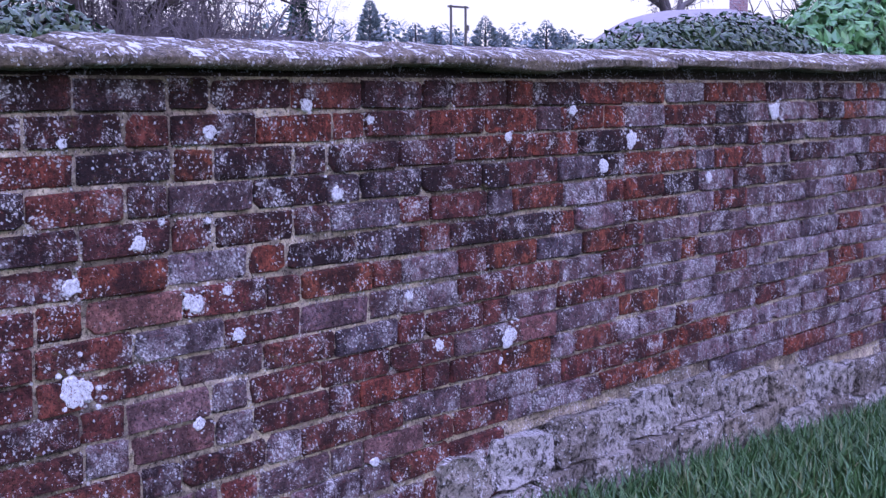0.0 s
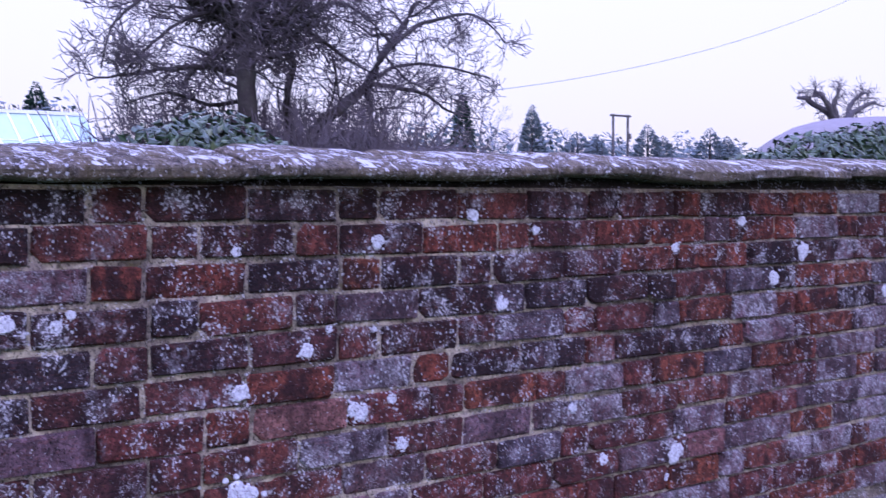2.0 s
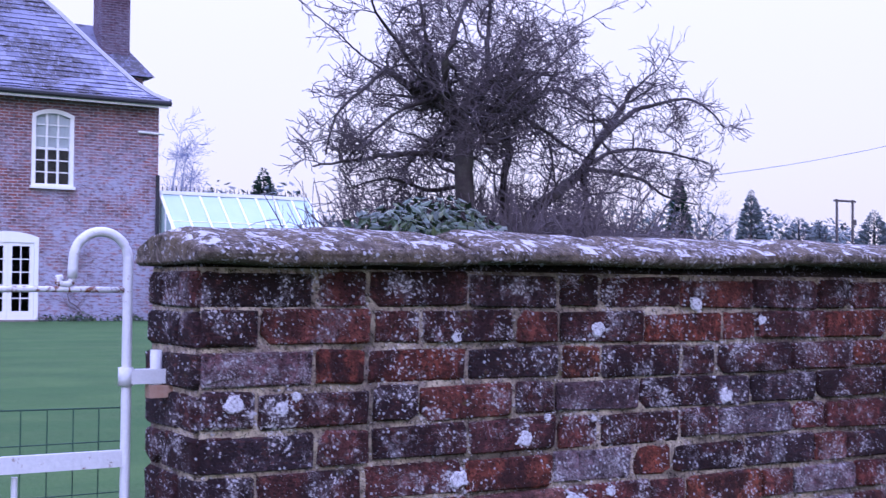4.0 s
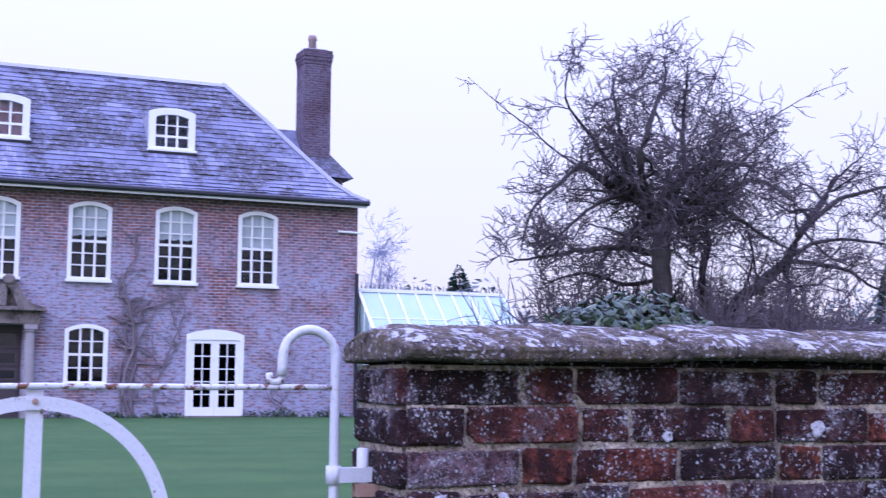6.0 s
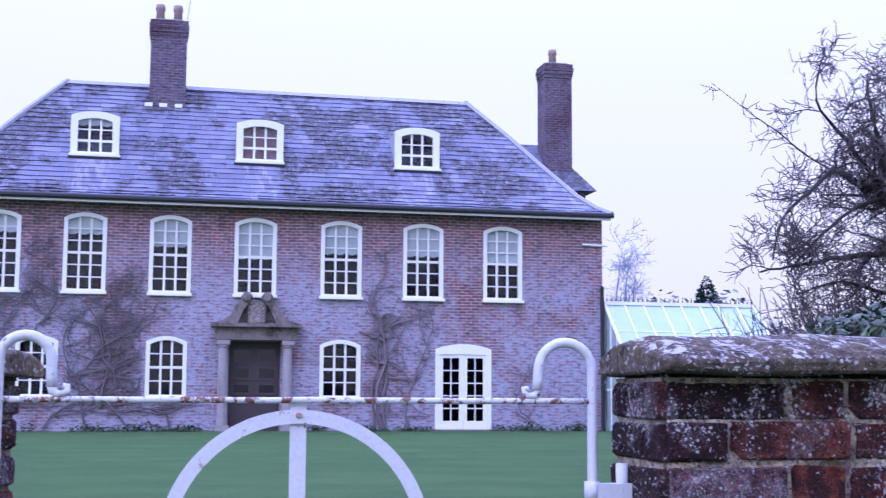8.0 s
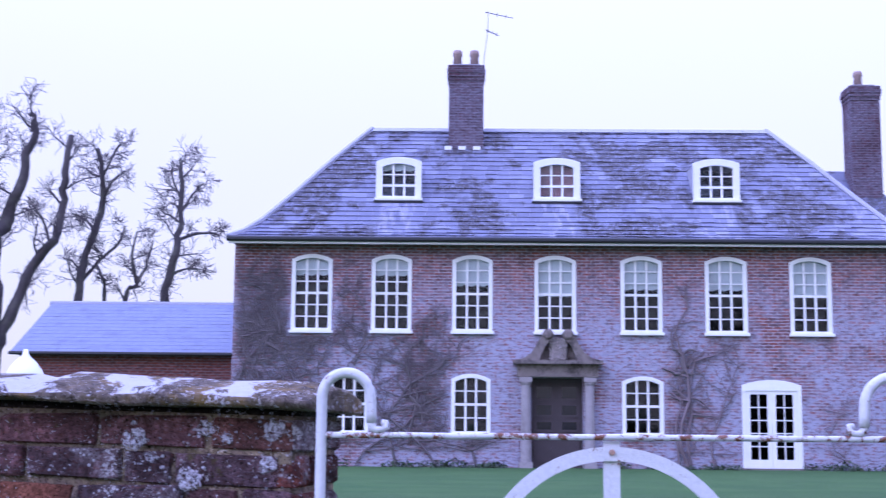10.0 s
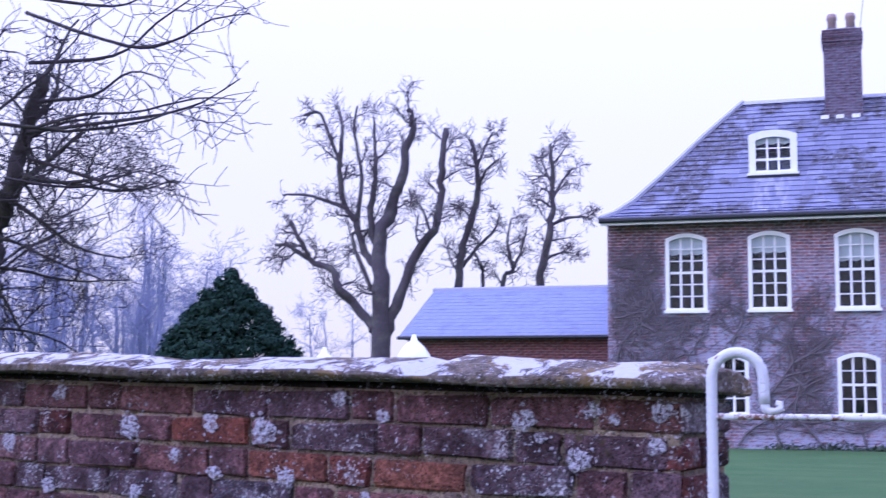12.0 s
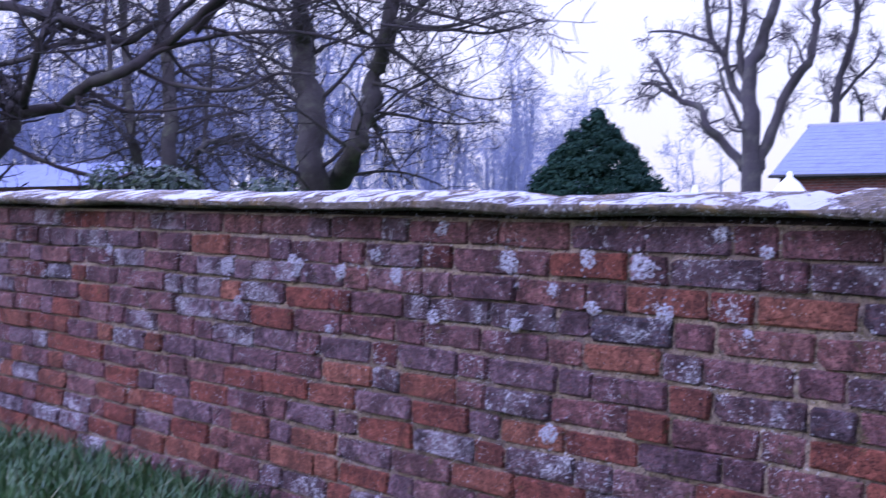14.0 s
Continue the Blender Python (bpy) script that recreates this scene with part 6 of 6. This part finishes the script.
thicket("shrubbery", "bare brown shrubbery round the orchard tree", [(-13.8, 10.6, 1.5, 2.9), (-14.5, 12.0, 1.8, 2.6), (-11.9, 11.0, 1.4, 2.7), (-15.5, 10.9, 1.5, 2.9), (-15.0, 13.5, 1.5, 2.3), (-15.5, 9.6, 1.6, 1.9), (-11.7, 10.2, 0.8, 2.3)], 2300, 6, M_TWIG)
thicket("shrubbery", "bare brown shrubbery beyond the orchard tree", [(-26.0, 18.5, 4.0, 3.6), (-27.0, 23.0, 5.0, 3.4), (-28.0, 30.0, 5.0, 3.2)], 800, 7, M_TWIG)
thicket("shrubbery", "dark bare shrubs at the far end of the wall", [(-5.0, 18.4, 0.9, 2.5), (-5.2, 19.6, 1.2, 3.2), (-5.5, 21.2, 1.4, 3.9)], 1500, 8, M_TWIG_DARK)


# the clipped yew
def conifer(name, label, x, y, z0, z1, r, num, size, mat, seed, ragged=0.0, group="", taper=0.85):
    rng = random.Random(seed)
    t = thing(name, label, "conifer", group=group)
    part("trunk", Mesh().tube([(x, y, 0.1), (x, y, z1 - 0.1)], [0.12 * r, 0.01], 6), M_BARK, t)
    m = Mesh()
    for k in range(num):
        u = rng.random() ** 0.75
        z = z1 - (z1 - z0) * u
        a = rng.uniform(0, math.tau)
        rr = r * (0.03 + 0.97 * u ** taper) * (1 + 0.16 * noise.noise((math.cos(a) * 2, math.sin(a) * 2, z * 2.2 + seed)) + ragged * noise.noise((z * 5, seed, 0)))
        rr *= rng.uniform(0.82, 1.03) if rng.random() < 0.8 else rng.uniform(0.2, 0.8)
        p = Vector((x + rr * math.cos(a), y + rr * math.sin(a), z))
        d = Vector((math.cos(a), math.sin(a), rng.uniform(-0.2, 0.7))).normalized()
        b = d.cross(Vector((rng.gauss(0, 1), rng.gauss(0, 1), rng.gauss(0, 1)))).normalized()
        s = size * rng.uniform(0.6, 1.4) * (0.3 + 0.7 * min(1.0, u * 5))
        m.add([p - d * s * 0.4, p + b * s * 0.35, p + d * s, p - b * s * 0.35], [(0, 1, 2, 3)])
    tagged(part("foliage", m, mat, t), kind="stuff")


yew = thing("yew_tree", "dark green cone-shaped yew tree beyond the wall", "conifer")
part("trunk", Mesh().tube([(-35, -18.72, 0.1), (-35, -18.72, 5.2)], [0.3, 0.03], 7), M_BARK, yew)
ry_ = random.Random(3)
sprays = []
for k in range(520):
    u = ry_.random() ** 0.6
    a, z = ry_.uniform(0, math.tau), 5.45 - 5.2 * u
    rr = (0.04 + 4.0 * u) * ry_.uniform(0.84, 1.03)
    sprays.append(((-35 + rr * math.cos(a), -18.72 + rr * math.sin(a), z), (0.42, 0.42, 0.20 + 0.1 * ry_.random()) if u > 0.12 else (0.2, 0.2, 0.26)))
needles = Mesh()
leaf_cloud(needles, sprays, 60000, 0.085, ry_, 0.6, 0.55)
tagged(part("foliage", needles, M_YEW, yew), kind="stuff")
# most of these conifers, and the hedgerow, carry haze in their colour
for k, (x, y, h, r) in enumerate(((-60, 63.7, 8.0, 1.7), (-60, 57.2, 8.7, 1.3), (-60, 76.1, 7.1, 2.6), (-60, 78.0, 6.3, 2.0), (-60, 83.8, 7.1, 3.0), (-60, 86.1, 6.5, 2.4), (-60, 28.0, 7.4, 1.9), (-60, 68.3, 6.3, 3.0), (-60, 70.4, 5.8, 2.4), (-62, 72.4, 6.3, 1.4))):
    conifer("distant_conifer", "distant dark conifer on the skyline", x, y, 1.0, h, r, 2600, 0.24, M_HAZEBUSH if k not in (1, 6) else M_YEW, 20 + k, 0.25, "skyline conifers")
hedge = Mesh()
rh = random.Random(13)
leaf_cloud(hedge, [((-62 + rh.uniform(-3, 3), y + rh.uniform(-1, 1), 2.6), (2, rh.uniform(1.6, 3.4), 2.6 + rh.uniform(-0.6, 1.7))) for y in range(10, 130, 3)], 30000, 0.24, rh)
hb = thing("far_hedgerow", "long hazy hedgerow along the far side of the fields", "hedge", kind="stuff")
tagged(part("leaves", hedge, M_HAZEBUSH, hb), kind="stuff")

# ---- outbuilding, greenhouse, far buildings ----
ob_ = thing("outbuilding", "low brick outbuilding with a slate roof beside the house", "outbuilding")
part("wall", Mesh().box(-38.0, -32.0, -11.65, -5.6, 0.1, 3.12), M_SHED, ob_)
orf = Mesh()
ro = random.Random(2)
for k in range(14):
    x0, x1 = -31.75 - 3.3 * k / 14, -31.75 - 3.3 * (k + 1.1) / 14
    z0, z1 = 3.12 + 1.6 * k / 14, 3.12 + 1.6 * (k + 1.1) / 14
    y = -11.85 - (k % 2) * 0.15
    while y < -5.5:
        w = ro.uniform(0.3, 0.36)
        orf.add([(x0, max(y, -11.85), z0 + 0.006), (x0, min(y + w - 0.006, -5.5), z0 + 0.006), (x1, min(y + w - 0.006, -5.5), z1), (x1, max(y, -11.85), z1), (x0 - 0.02, max(y, -11.85), z0 + 0.002), (x0 - 0.02, min(y + w - 0.006, -5.5), z0 + 0.002)], [(0, 1, 2, 3), (4, 5, 1, 0)])
        y += w
M_SLATE2 = simple("blue_slate", (0.125, 0.14, 0.235), (0.21, 0.23, 0.335), 5.0, 0.6, bump=0.3, stains=(0.10, 0.105, 0.15), amount=0.6)
tagged(part("slate_covering", orf, M_SLATE2, ob_, "smooth blue-grey slates"), kind="stuff")
part("roof", Mesh().add([(-31.7, -11.85, 3.08), (-31.7, -5.5, 3.08), (-35.1, -5.5, 4.70), (-35.1, -11.85, 4.70), (-38.4, -5.5, 3.08), (-38.4, -11.85, 3.08)], [(0, 1, 2, 3), (3, 2, 4, 5), (0, 3, 5), (1, 4, 2), (0, 5, 4, 1)]), M_SLATE2, ob_)
part("ridge", Mesh().tube([(-35.1, -11.9, 4.74), (-35.1, -5.5, 4.74)], 0.07, 6), M_LEAD, ob_)
part("gutter", Mesh().tube([(-31.68, -11.85, 3.1), (-31.68, -5.5, 3.1)], 0.05, 6), M_GUTTER, ob_)

shed = thing("low_shed", "long low shed with a pale slate roof behind the trees", "shed")
part("wall", Mesh().box(-36.0, -30.4, -58.0, -35.6, 0.1, 3.2), M_SHED, shed)
part("roof", Mesh().add([(-30.0, -58.0, 3.15), (-30.0, -35.3, 3.15), (-33.2, -35.3, 4.25), (-33.2, -58.0, 4.25), (-36.4, -35.3, 3.15), (-36.4, -58.0, 3.15)], [(0, 1, 2, 3), (3, 2, 4, 5), (0, 3, 5), (1, 4, 2), (0, 5, 4, 1)]), M_SLATE2, shed, "pale grey slate roof")

gh = thing("greenhouse", "white-framed lean-to greenhouse against the house", "greenhouse")
RX, RZ, EXG, EZG, GA, GB = -29.1, 3.52, -26.9, 1.45, 11.30, 15.45
part("roof_glass", Mesh().add([(RX, GA, RZ), (RX, GB, RZ), (EXG, GB, EZG), (EXG, GA, EZG), (RX, GA, RZ - 0.01), (RX, GB, RZ - 0.01), (EXG, GB, EZG - 0.01), (EXG, GA, EZG - 0.01)], [(0, 1, 2, 3), (4, 7, 6, 5)]), M_GGLASS, gh)
for k in range(9):
    y = GA + (GB - GA) * k / 8
    part("rafter", Mesh().tube([(RX, y, RZ + 0.02), (EXG, y, EZG + 0.02)], 0.05 if k in (0, 8) else 0.034, 4), M_WHITE, gh)
for u in (0.36, 0.7):
    part("purlin", Mesh().tube([(RX + (EXG - RX) * u, GA, RZ + (EZG - RZ) * u + 0.01), (RX + (EXG - RX) * u, GB, RZ + (EZG - RZ) * u + 0.01)], 0.014, 4), M_WHITE, gh)
part("ridge", Mesh().box(RX - 0.06, RX + 0.06, GA - 0.05, GB + 0.05, RZ - 0.02, RZ + 0.07), M_WHITE, gh)
for k in range(34):
    y = GA + (GB - GA) * (k + 0.5) / 34
    part("cresting", Mesh().tube([(RX, y, RZ + 0.07), (RX, y, RZ + 0.2)], [0.022, 0.005], 4), M_GUTTER, gh)
part("gutter_board", Mesh().box(EXG - 0.03, EXG + 0.05, GA, GB, EZG - 0.1, EZG), M_WHITE, gh)
for y in (GA, GB):
    part("gable_glass", Mesh().add([(RX, y, 0.3), (EXG, y, 0.3), (EXG, y, EZG), (RX, y, RZ)], [(0, 1, 2, 3)]), M_GGLASS, gh)
    for k in range(6):
        u = k / 5
        part("stile", Mesh().box(RX + (EXG - RX) * u - 0.02, RX + (EXG - RX) * u + 0.02, y - 0.02, y + 0.02, 0.3, RZ + (EZG - RZ) * u), M_WHITE, gh)
    part("transom", Mesh().box(RX, EXG, y - 0.018, y + 0.018, 1.3, 1.36), M_WHITE, gh)
part("front_glass", Mesh().box(EXG - 0.01, EXG, GA, GB, 0.3, EZG - 0.1), M_GGLASS, gh)
part("back_wall", Mesh().box(RX - 0.25, RX - 0.1, GA, GB, 0.2, RZ - 0.02), M_HOUSE, gh)

# thatched cottage roof far along the wall
th = thing("thatched_cottage", "distant cottage with a rounded grey thatched roof", "cottage")
tm = Mesh()
prof = [(-4.2, 2.4), (-3.4, 3.6), (-2.0, 4.75), (-0.6, 5.45), (0.6, 5.45), (2.0, 4.75), (3.4, 3.6), (4.2, 2.4)]
for i in range(9):
    x = -39.0 + 10.0 * i / 8
    sq = 1 - 0.16 * (abs(i - 4) / 4) ** 3
    tm.v += [(x, 62 + a, 0.2 + b * sq + 0.05 * noise.noise((x, a, 0))) for a, b in prof]
for i in range(8):
    for k in range(7):
        tm.f.append((i * 8 + k, i * 8 + k + 1, i * 8 + 9 + k, i * 8 + 8 + k))
tm.f += [tuple(range(8)), tuple(64 + k for k in range(8))]
part("roof", tm, M_THATCH, th, "grey weathered thatch", smooth=True)
part("wall", Mesh().box(-38.5, -29.5, 58.6, 65.4, 0, 2.9), M_HOUSE, th)
part("chimney", Mesh().box(-31.6, -30.9, 61.7, 62.4, 4.8, 6.2), M_HOUSE, th)
limbs = []
bough(limbs, 0.42, 0.09, (-38, 66.4, 0.2), (-38, 66.4, 5.0), (-38, 65.2, 6.3), (-38.3, 62.6, 7.0))
bough(limbs, 0.26, 0.08, (-38, 66.4, 4.9), (-37.8, 67.6, 6.4), (-38, 70.4, 7.1))
bough(limbs, 0.24, 0.08, (-38, 66.4, 5.1), (-38.2, 66.2, 6.7), (-38, 66.5, 7.7))
bough(limbs, 0.2, 0.07, (-38, 66.0, 5.5), (-37.6, 64.3, 6.9), (-38, 63.8, 7.5))
bough(limbs, 0.2, 0.07, (-38, 67.0, 5.7), (-38.4, 68.4, 7.0), (-38, 69.2, 7.6))
bare_tree("spreading_oak", "distant bare spreading oak above the thatch", limbs, [(11, 1.3, 0.22, 0.05, 5, 4, 0.35), (8, 0.7, 0.26, 0.03, 4, 3, 0.2)], 9, M_BARK2, M_TWIG, sides=6, thin=0.016, full=0.2)

# power line: twin pole and a slack wire
pole = thing("power_pole", "distant twin-post wooden power pole", "pole")
for y in (72.15, 73.8):
    part("post", Mesh().tube([(-60, y, 0.2), (-60, y, 7.7)], [0.11, 0.09], 8), M_POLE, pole)
part("crossarm", Mesh().box(-60.06, -59.94, 71.85, 74.1, 7.52, 7.66), M_POLE, pole)
part("fuse_box", Mesh().box(-60.1, -59.9, 73.85, 74.1, 5.9, 6.3), M_POLE, pole)
cable = []
for i in range(25):
    y = 13.8 + 16.0 * i / 24
    cable.append((-13.6, y, 2.95 + 0.115 * (y - 14.0) + 0.0088 * (y - 14.0) ** 2))
tagged(part("overhead_cable", Mesh().tube(cable, 0.007, 5), M_LEAD), "thin grey cable slung from the orchard tree across the sky", "cable")

# white bell-shaped finials beyond the left-hand run
for x, y, z in ((-8.0, -3.40, 1.80), (-8.6, -4.45, 1.73)):
    f = Mesh().tube([(x, y, 0.25), (x, y, z - 0.22), (x, y, z - 0.17), (x, y, z - 0.10), (x, y, z - 0.05), (x, y, z)], [0.15, 0.15, 0.135, 0.085, 0.03, 0.014], 14)
    tagged(part("garden_cloche", f, M_WHITE, smooth=True), "white bell-shaped garden ornament behind the wall", "ornament", group="white ornaments")

# ---- climbers on the house front ----
def climber(name, label, starts, spec, seed, y_lim, z_lim, mat):
    rng = random.Random(seed)
    t = thing(name, label, "climber")

    def grow(m, p, d, ln, r, level):
        pts = [p]
        for i in range(6):
            d = (d + Vector((0, rng.gauss(0, 0.3), rng.gauss(0.05, 0.2)))).normalized()
            q = pts[-1] + d * ln / 6
            q.x = HX + 0.02 + r + rng.uniform(0, 0.03)
            if not (y_lim[0] < q.y < y_lim[1] and 0.3 < q.z < z_lim) or any(o[0] - 0.06 < q.y < o[1] + 0.06 and o[2] - 0.1 < q.z < o[3] + 0.06 for o in openings) or (1.25 < q.y < 3.55 and q.z < 3.6):
                break
            pts.append(q)
        if len(pts) > 1:
            m.tube(pts, [r * (1 - 0.6 * i / len(pts)) for i in range(len(pts))], 4, cap=False)
            if level < len(spec):
                num, l2 = spec[level]
                for k in range(num):
                    b = pts[rng.randrange(1, len(pts))]
                    grow(m, b.copy(), Vector((0, rng.choice((-1, 1)) * rng.uniform(0.3, 1.1), rng.uniform(-0.1, 1))).normalized(), l2 * rng.uniform(0.6, 1.3), r * 0.6, level + 1)

    for y, z, dy, ln, r in starts:
        m = Mesh()
        grow(m, Vector((HX + 0.05, y, z)), Vector((0, dy, 1)).normalized(), ln, r, 0)
        if m.v:
            part("stem", m, mat, t)


M_VINE = simple("grey_vine", (0.20, 0.175, 0.185), (0.045, 0.036, 0.04), 4, 0.95)
climber("wall_creeper", "leafless creeper spread over the brick house front", [(-5.3 + 0.32 * k, 0.35 + 0.5 * (k % 3), rnd(-0.3, 0.3), 2.2, 0.03) for k in range(19)] + [(-5.3 + 0.2 * k, 2.2 + 0.25 * (k % 6), rnd(-0.4, 0.4), 1.8, 0.022) for k in range(15)], [(5, 1.1), (5, 0.7), (3, 0.45)], 3, (-5.45, 1.6), 5.4, M_VINE)
M_VINE2 = simple("pale_vine", (0.20, 0.165, 0.18), (0.13, 0.10, 0.11), 6, 0.95)
climber("wistaria", "old bare wistaria trained on the house front", [(5.55, 0.3, 0.0, 3.4, 0.05), (5.6, 0.3, 0.12, 2.6, 0.04), (5.3, 0.3, -0.2, 2.4, 0.035), (6.2, 0.3, 0.1, 2.2, 0.03), (9.3, 0.3, 0.1, 1.2, 0.02)], [(5, 1.0), (3, 0.6), (2, 0.35)], 5, (4.9, 10.9), 4.9, M_VINE2)
for y0, s in ((5.25, 1), (5.62, -1)):
    loop = [(HX + 0.07, y0 + s * 0.22 * math.cos(a), 2.85 + 0.30 * math.sin(a)) for a in np.linspace(-1.9, 1.9, 12)]
    tagged(part("vine_loop", Mesh().tube(loop, 0.03, 6), M_VINE), "looped bare vine stem on the house wall", "climber")
# low border plants along the house foot
border = thing("border_plants", "low green border plants along the house foot", "plants")
bm_ = Mesh()
rb = random.Random(17)
for y0, y1 in ((-5.3, 1.2), (3.5, 6.6), (8.2, 10.8)):
    leaf_cloud(bm_, [((HX + 0.28 + rb.uniform(-0.1, 0.15), rb.uniform(y0, y1), 0.32), (0.2, 0.28, rb.uniform(0.07, 0.22))) for k in range(int((y1 - y0) * 4))], int((y1 - y0) * 260), 0.05, rb)
tagged(part("leaves", bm_, M_IVY, border), kind="stuff")

# ---- grass tufts and dead stalks at the wall foot ----
def tufts(name, label, places, num, seed, mat, h0, h1, width=0.004):
    rng = random.Random(seed)
    m = Mesh()
    for k in range(num):
        x, y = places(rng)
        z = ground_height(x, y)
        h = rng.uniform(h0, h1)
        a = rng.uniform(0, math.tau)
        lean = rng.uniform(0.1, 0.9) * h
        dx, dy = math.cos(a), math.sin(a)
        wx, wy = -dy * width, dx * width
        m.add([(x - wx, y - wy, z - 0.02), (x + wx, y + wy, z - 0.02), (x + dx * lean * 0.35 + wx * 0.8, y + dy * lean * 0.35 + wy * 0.8, z + h * 0.6), (x + dx * lean * 0.35 - wx * 0.8, y + dy * lean * 0.35 - wy * 0.8, z + h * 0.6), (x + dx * lean, y + dy * lean, z + h * 0.95)], [(0, 1, 2, 3), (3, 2, 4)])
    tagged(part(name, m, mat), label, "grass", kind="stuff")


tufts("verge_grass", "long green grass tufts along the wall foot", lambda r: (0.03 + abs(r.gauss(0, 0.45)), r.uniform(2.9, 7.5)), 16000, 1, M_BLADE, 0.05, 0.16)
tufts("verge_grass", "long green grass along the rose brick wall foot", lambda r: (lambda s, d: (-0.45 - 0.242 * s + 0.97 * d, -0.327 - 0.97 * s - 0.242 * d))(r.uniform(2.4, 7.0), 0.03 + abs(r.gauss(0, 0.4))), 9000, 2, M_BLADE, 0.05, 0.15)
tufts("dead_stalks", "dry brown stalks beside the gate pier", lambda r: (-0.28 + r.gauss(0, 0.05), 0.915 + r.gauss(0, 0.03)), 160, 3, M_DEAD, 0.3, 0.62, 0.003)
leaf = Mesh()
rd = random.Random(4)
for k in range(5):
    c = Vector((0.55 + rd.gauss(0, 0.03), 4.95 + rd.gauss(0, 0.03), ground_height(0.5, 4.95) + 0.12 + rd.gauss(0, 0.01)))
    a, b = Vector((rd.gauss(0, 1), rd.gauss(0, 1), 0.3)).normalized() * 0.03, Vector((rd.gauss(0, 1), rd.gauss(0, 1), 0.2)).normalized() * 0.02
    leaf.add([c - a, c + b, c + a, c - b], [(0, 1, 2, 3)])
tagged(part("dead_leaf", leaf, M_DEAD), "reddish dead leaf lying on the grass", "leaf")
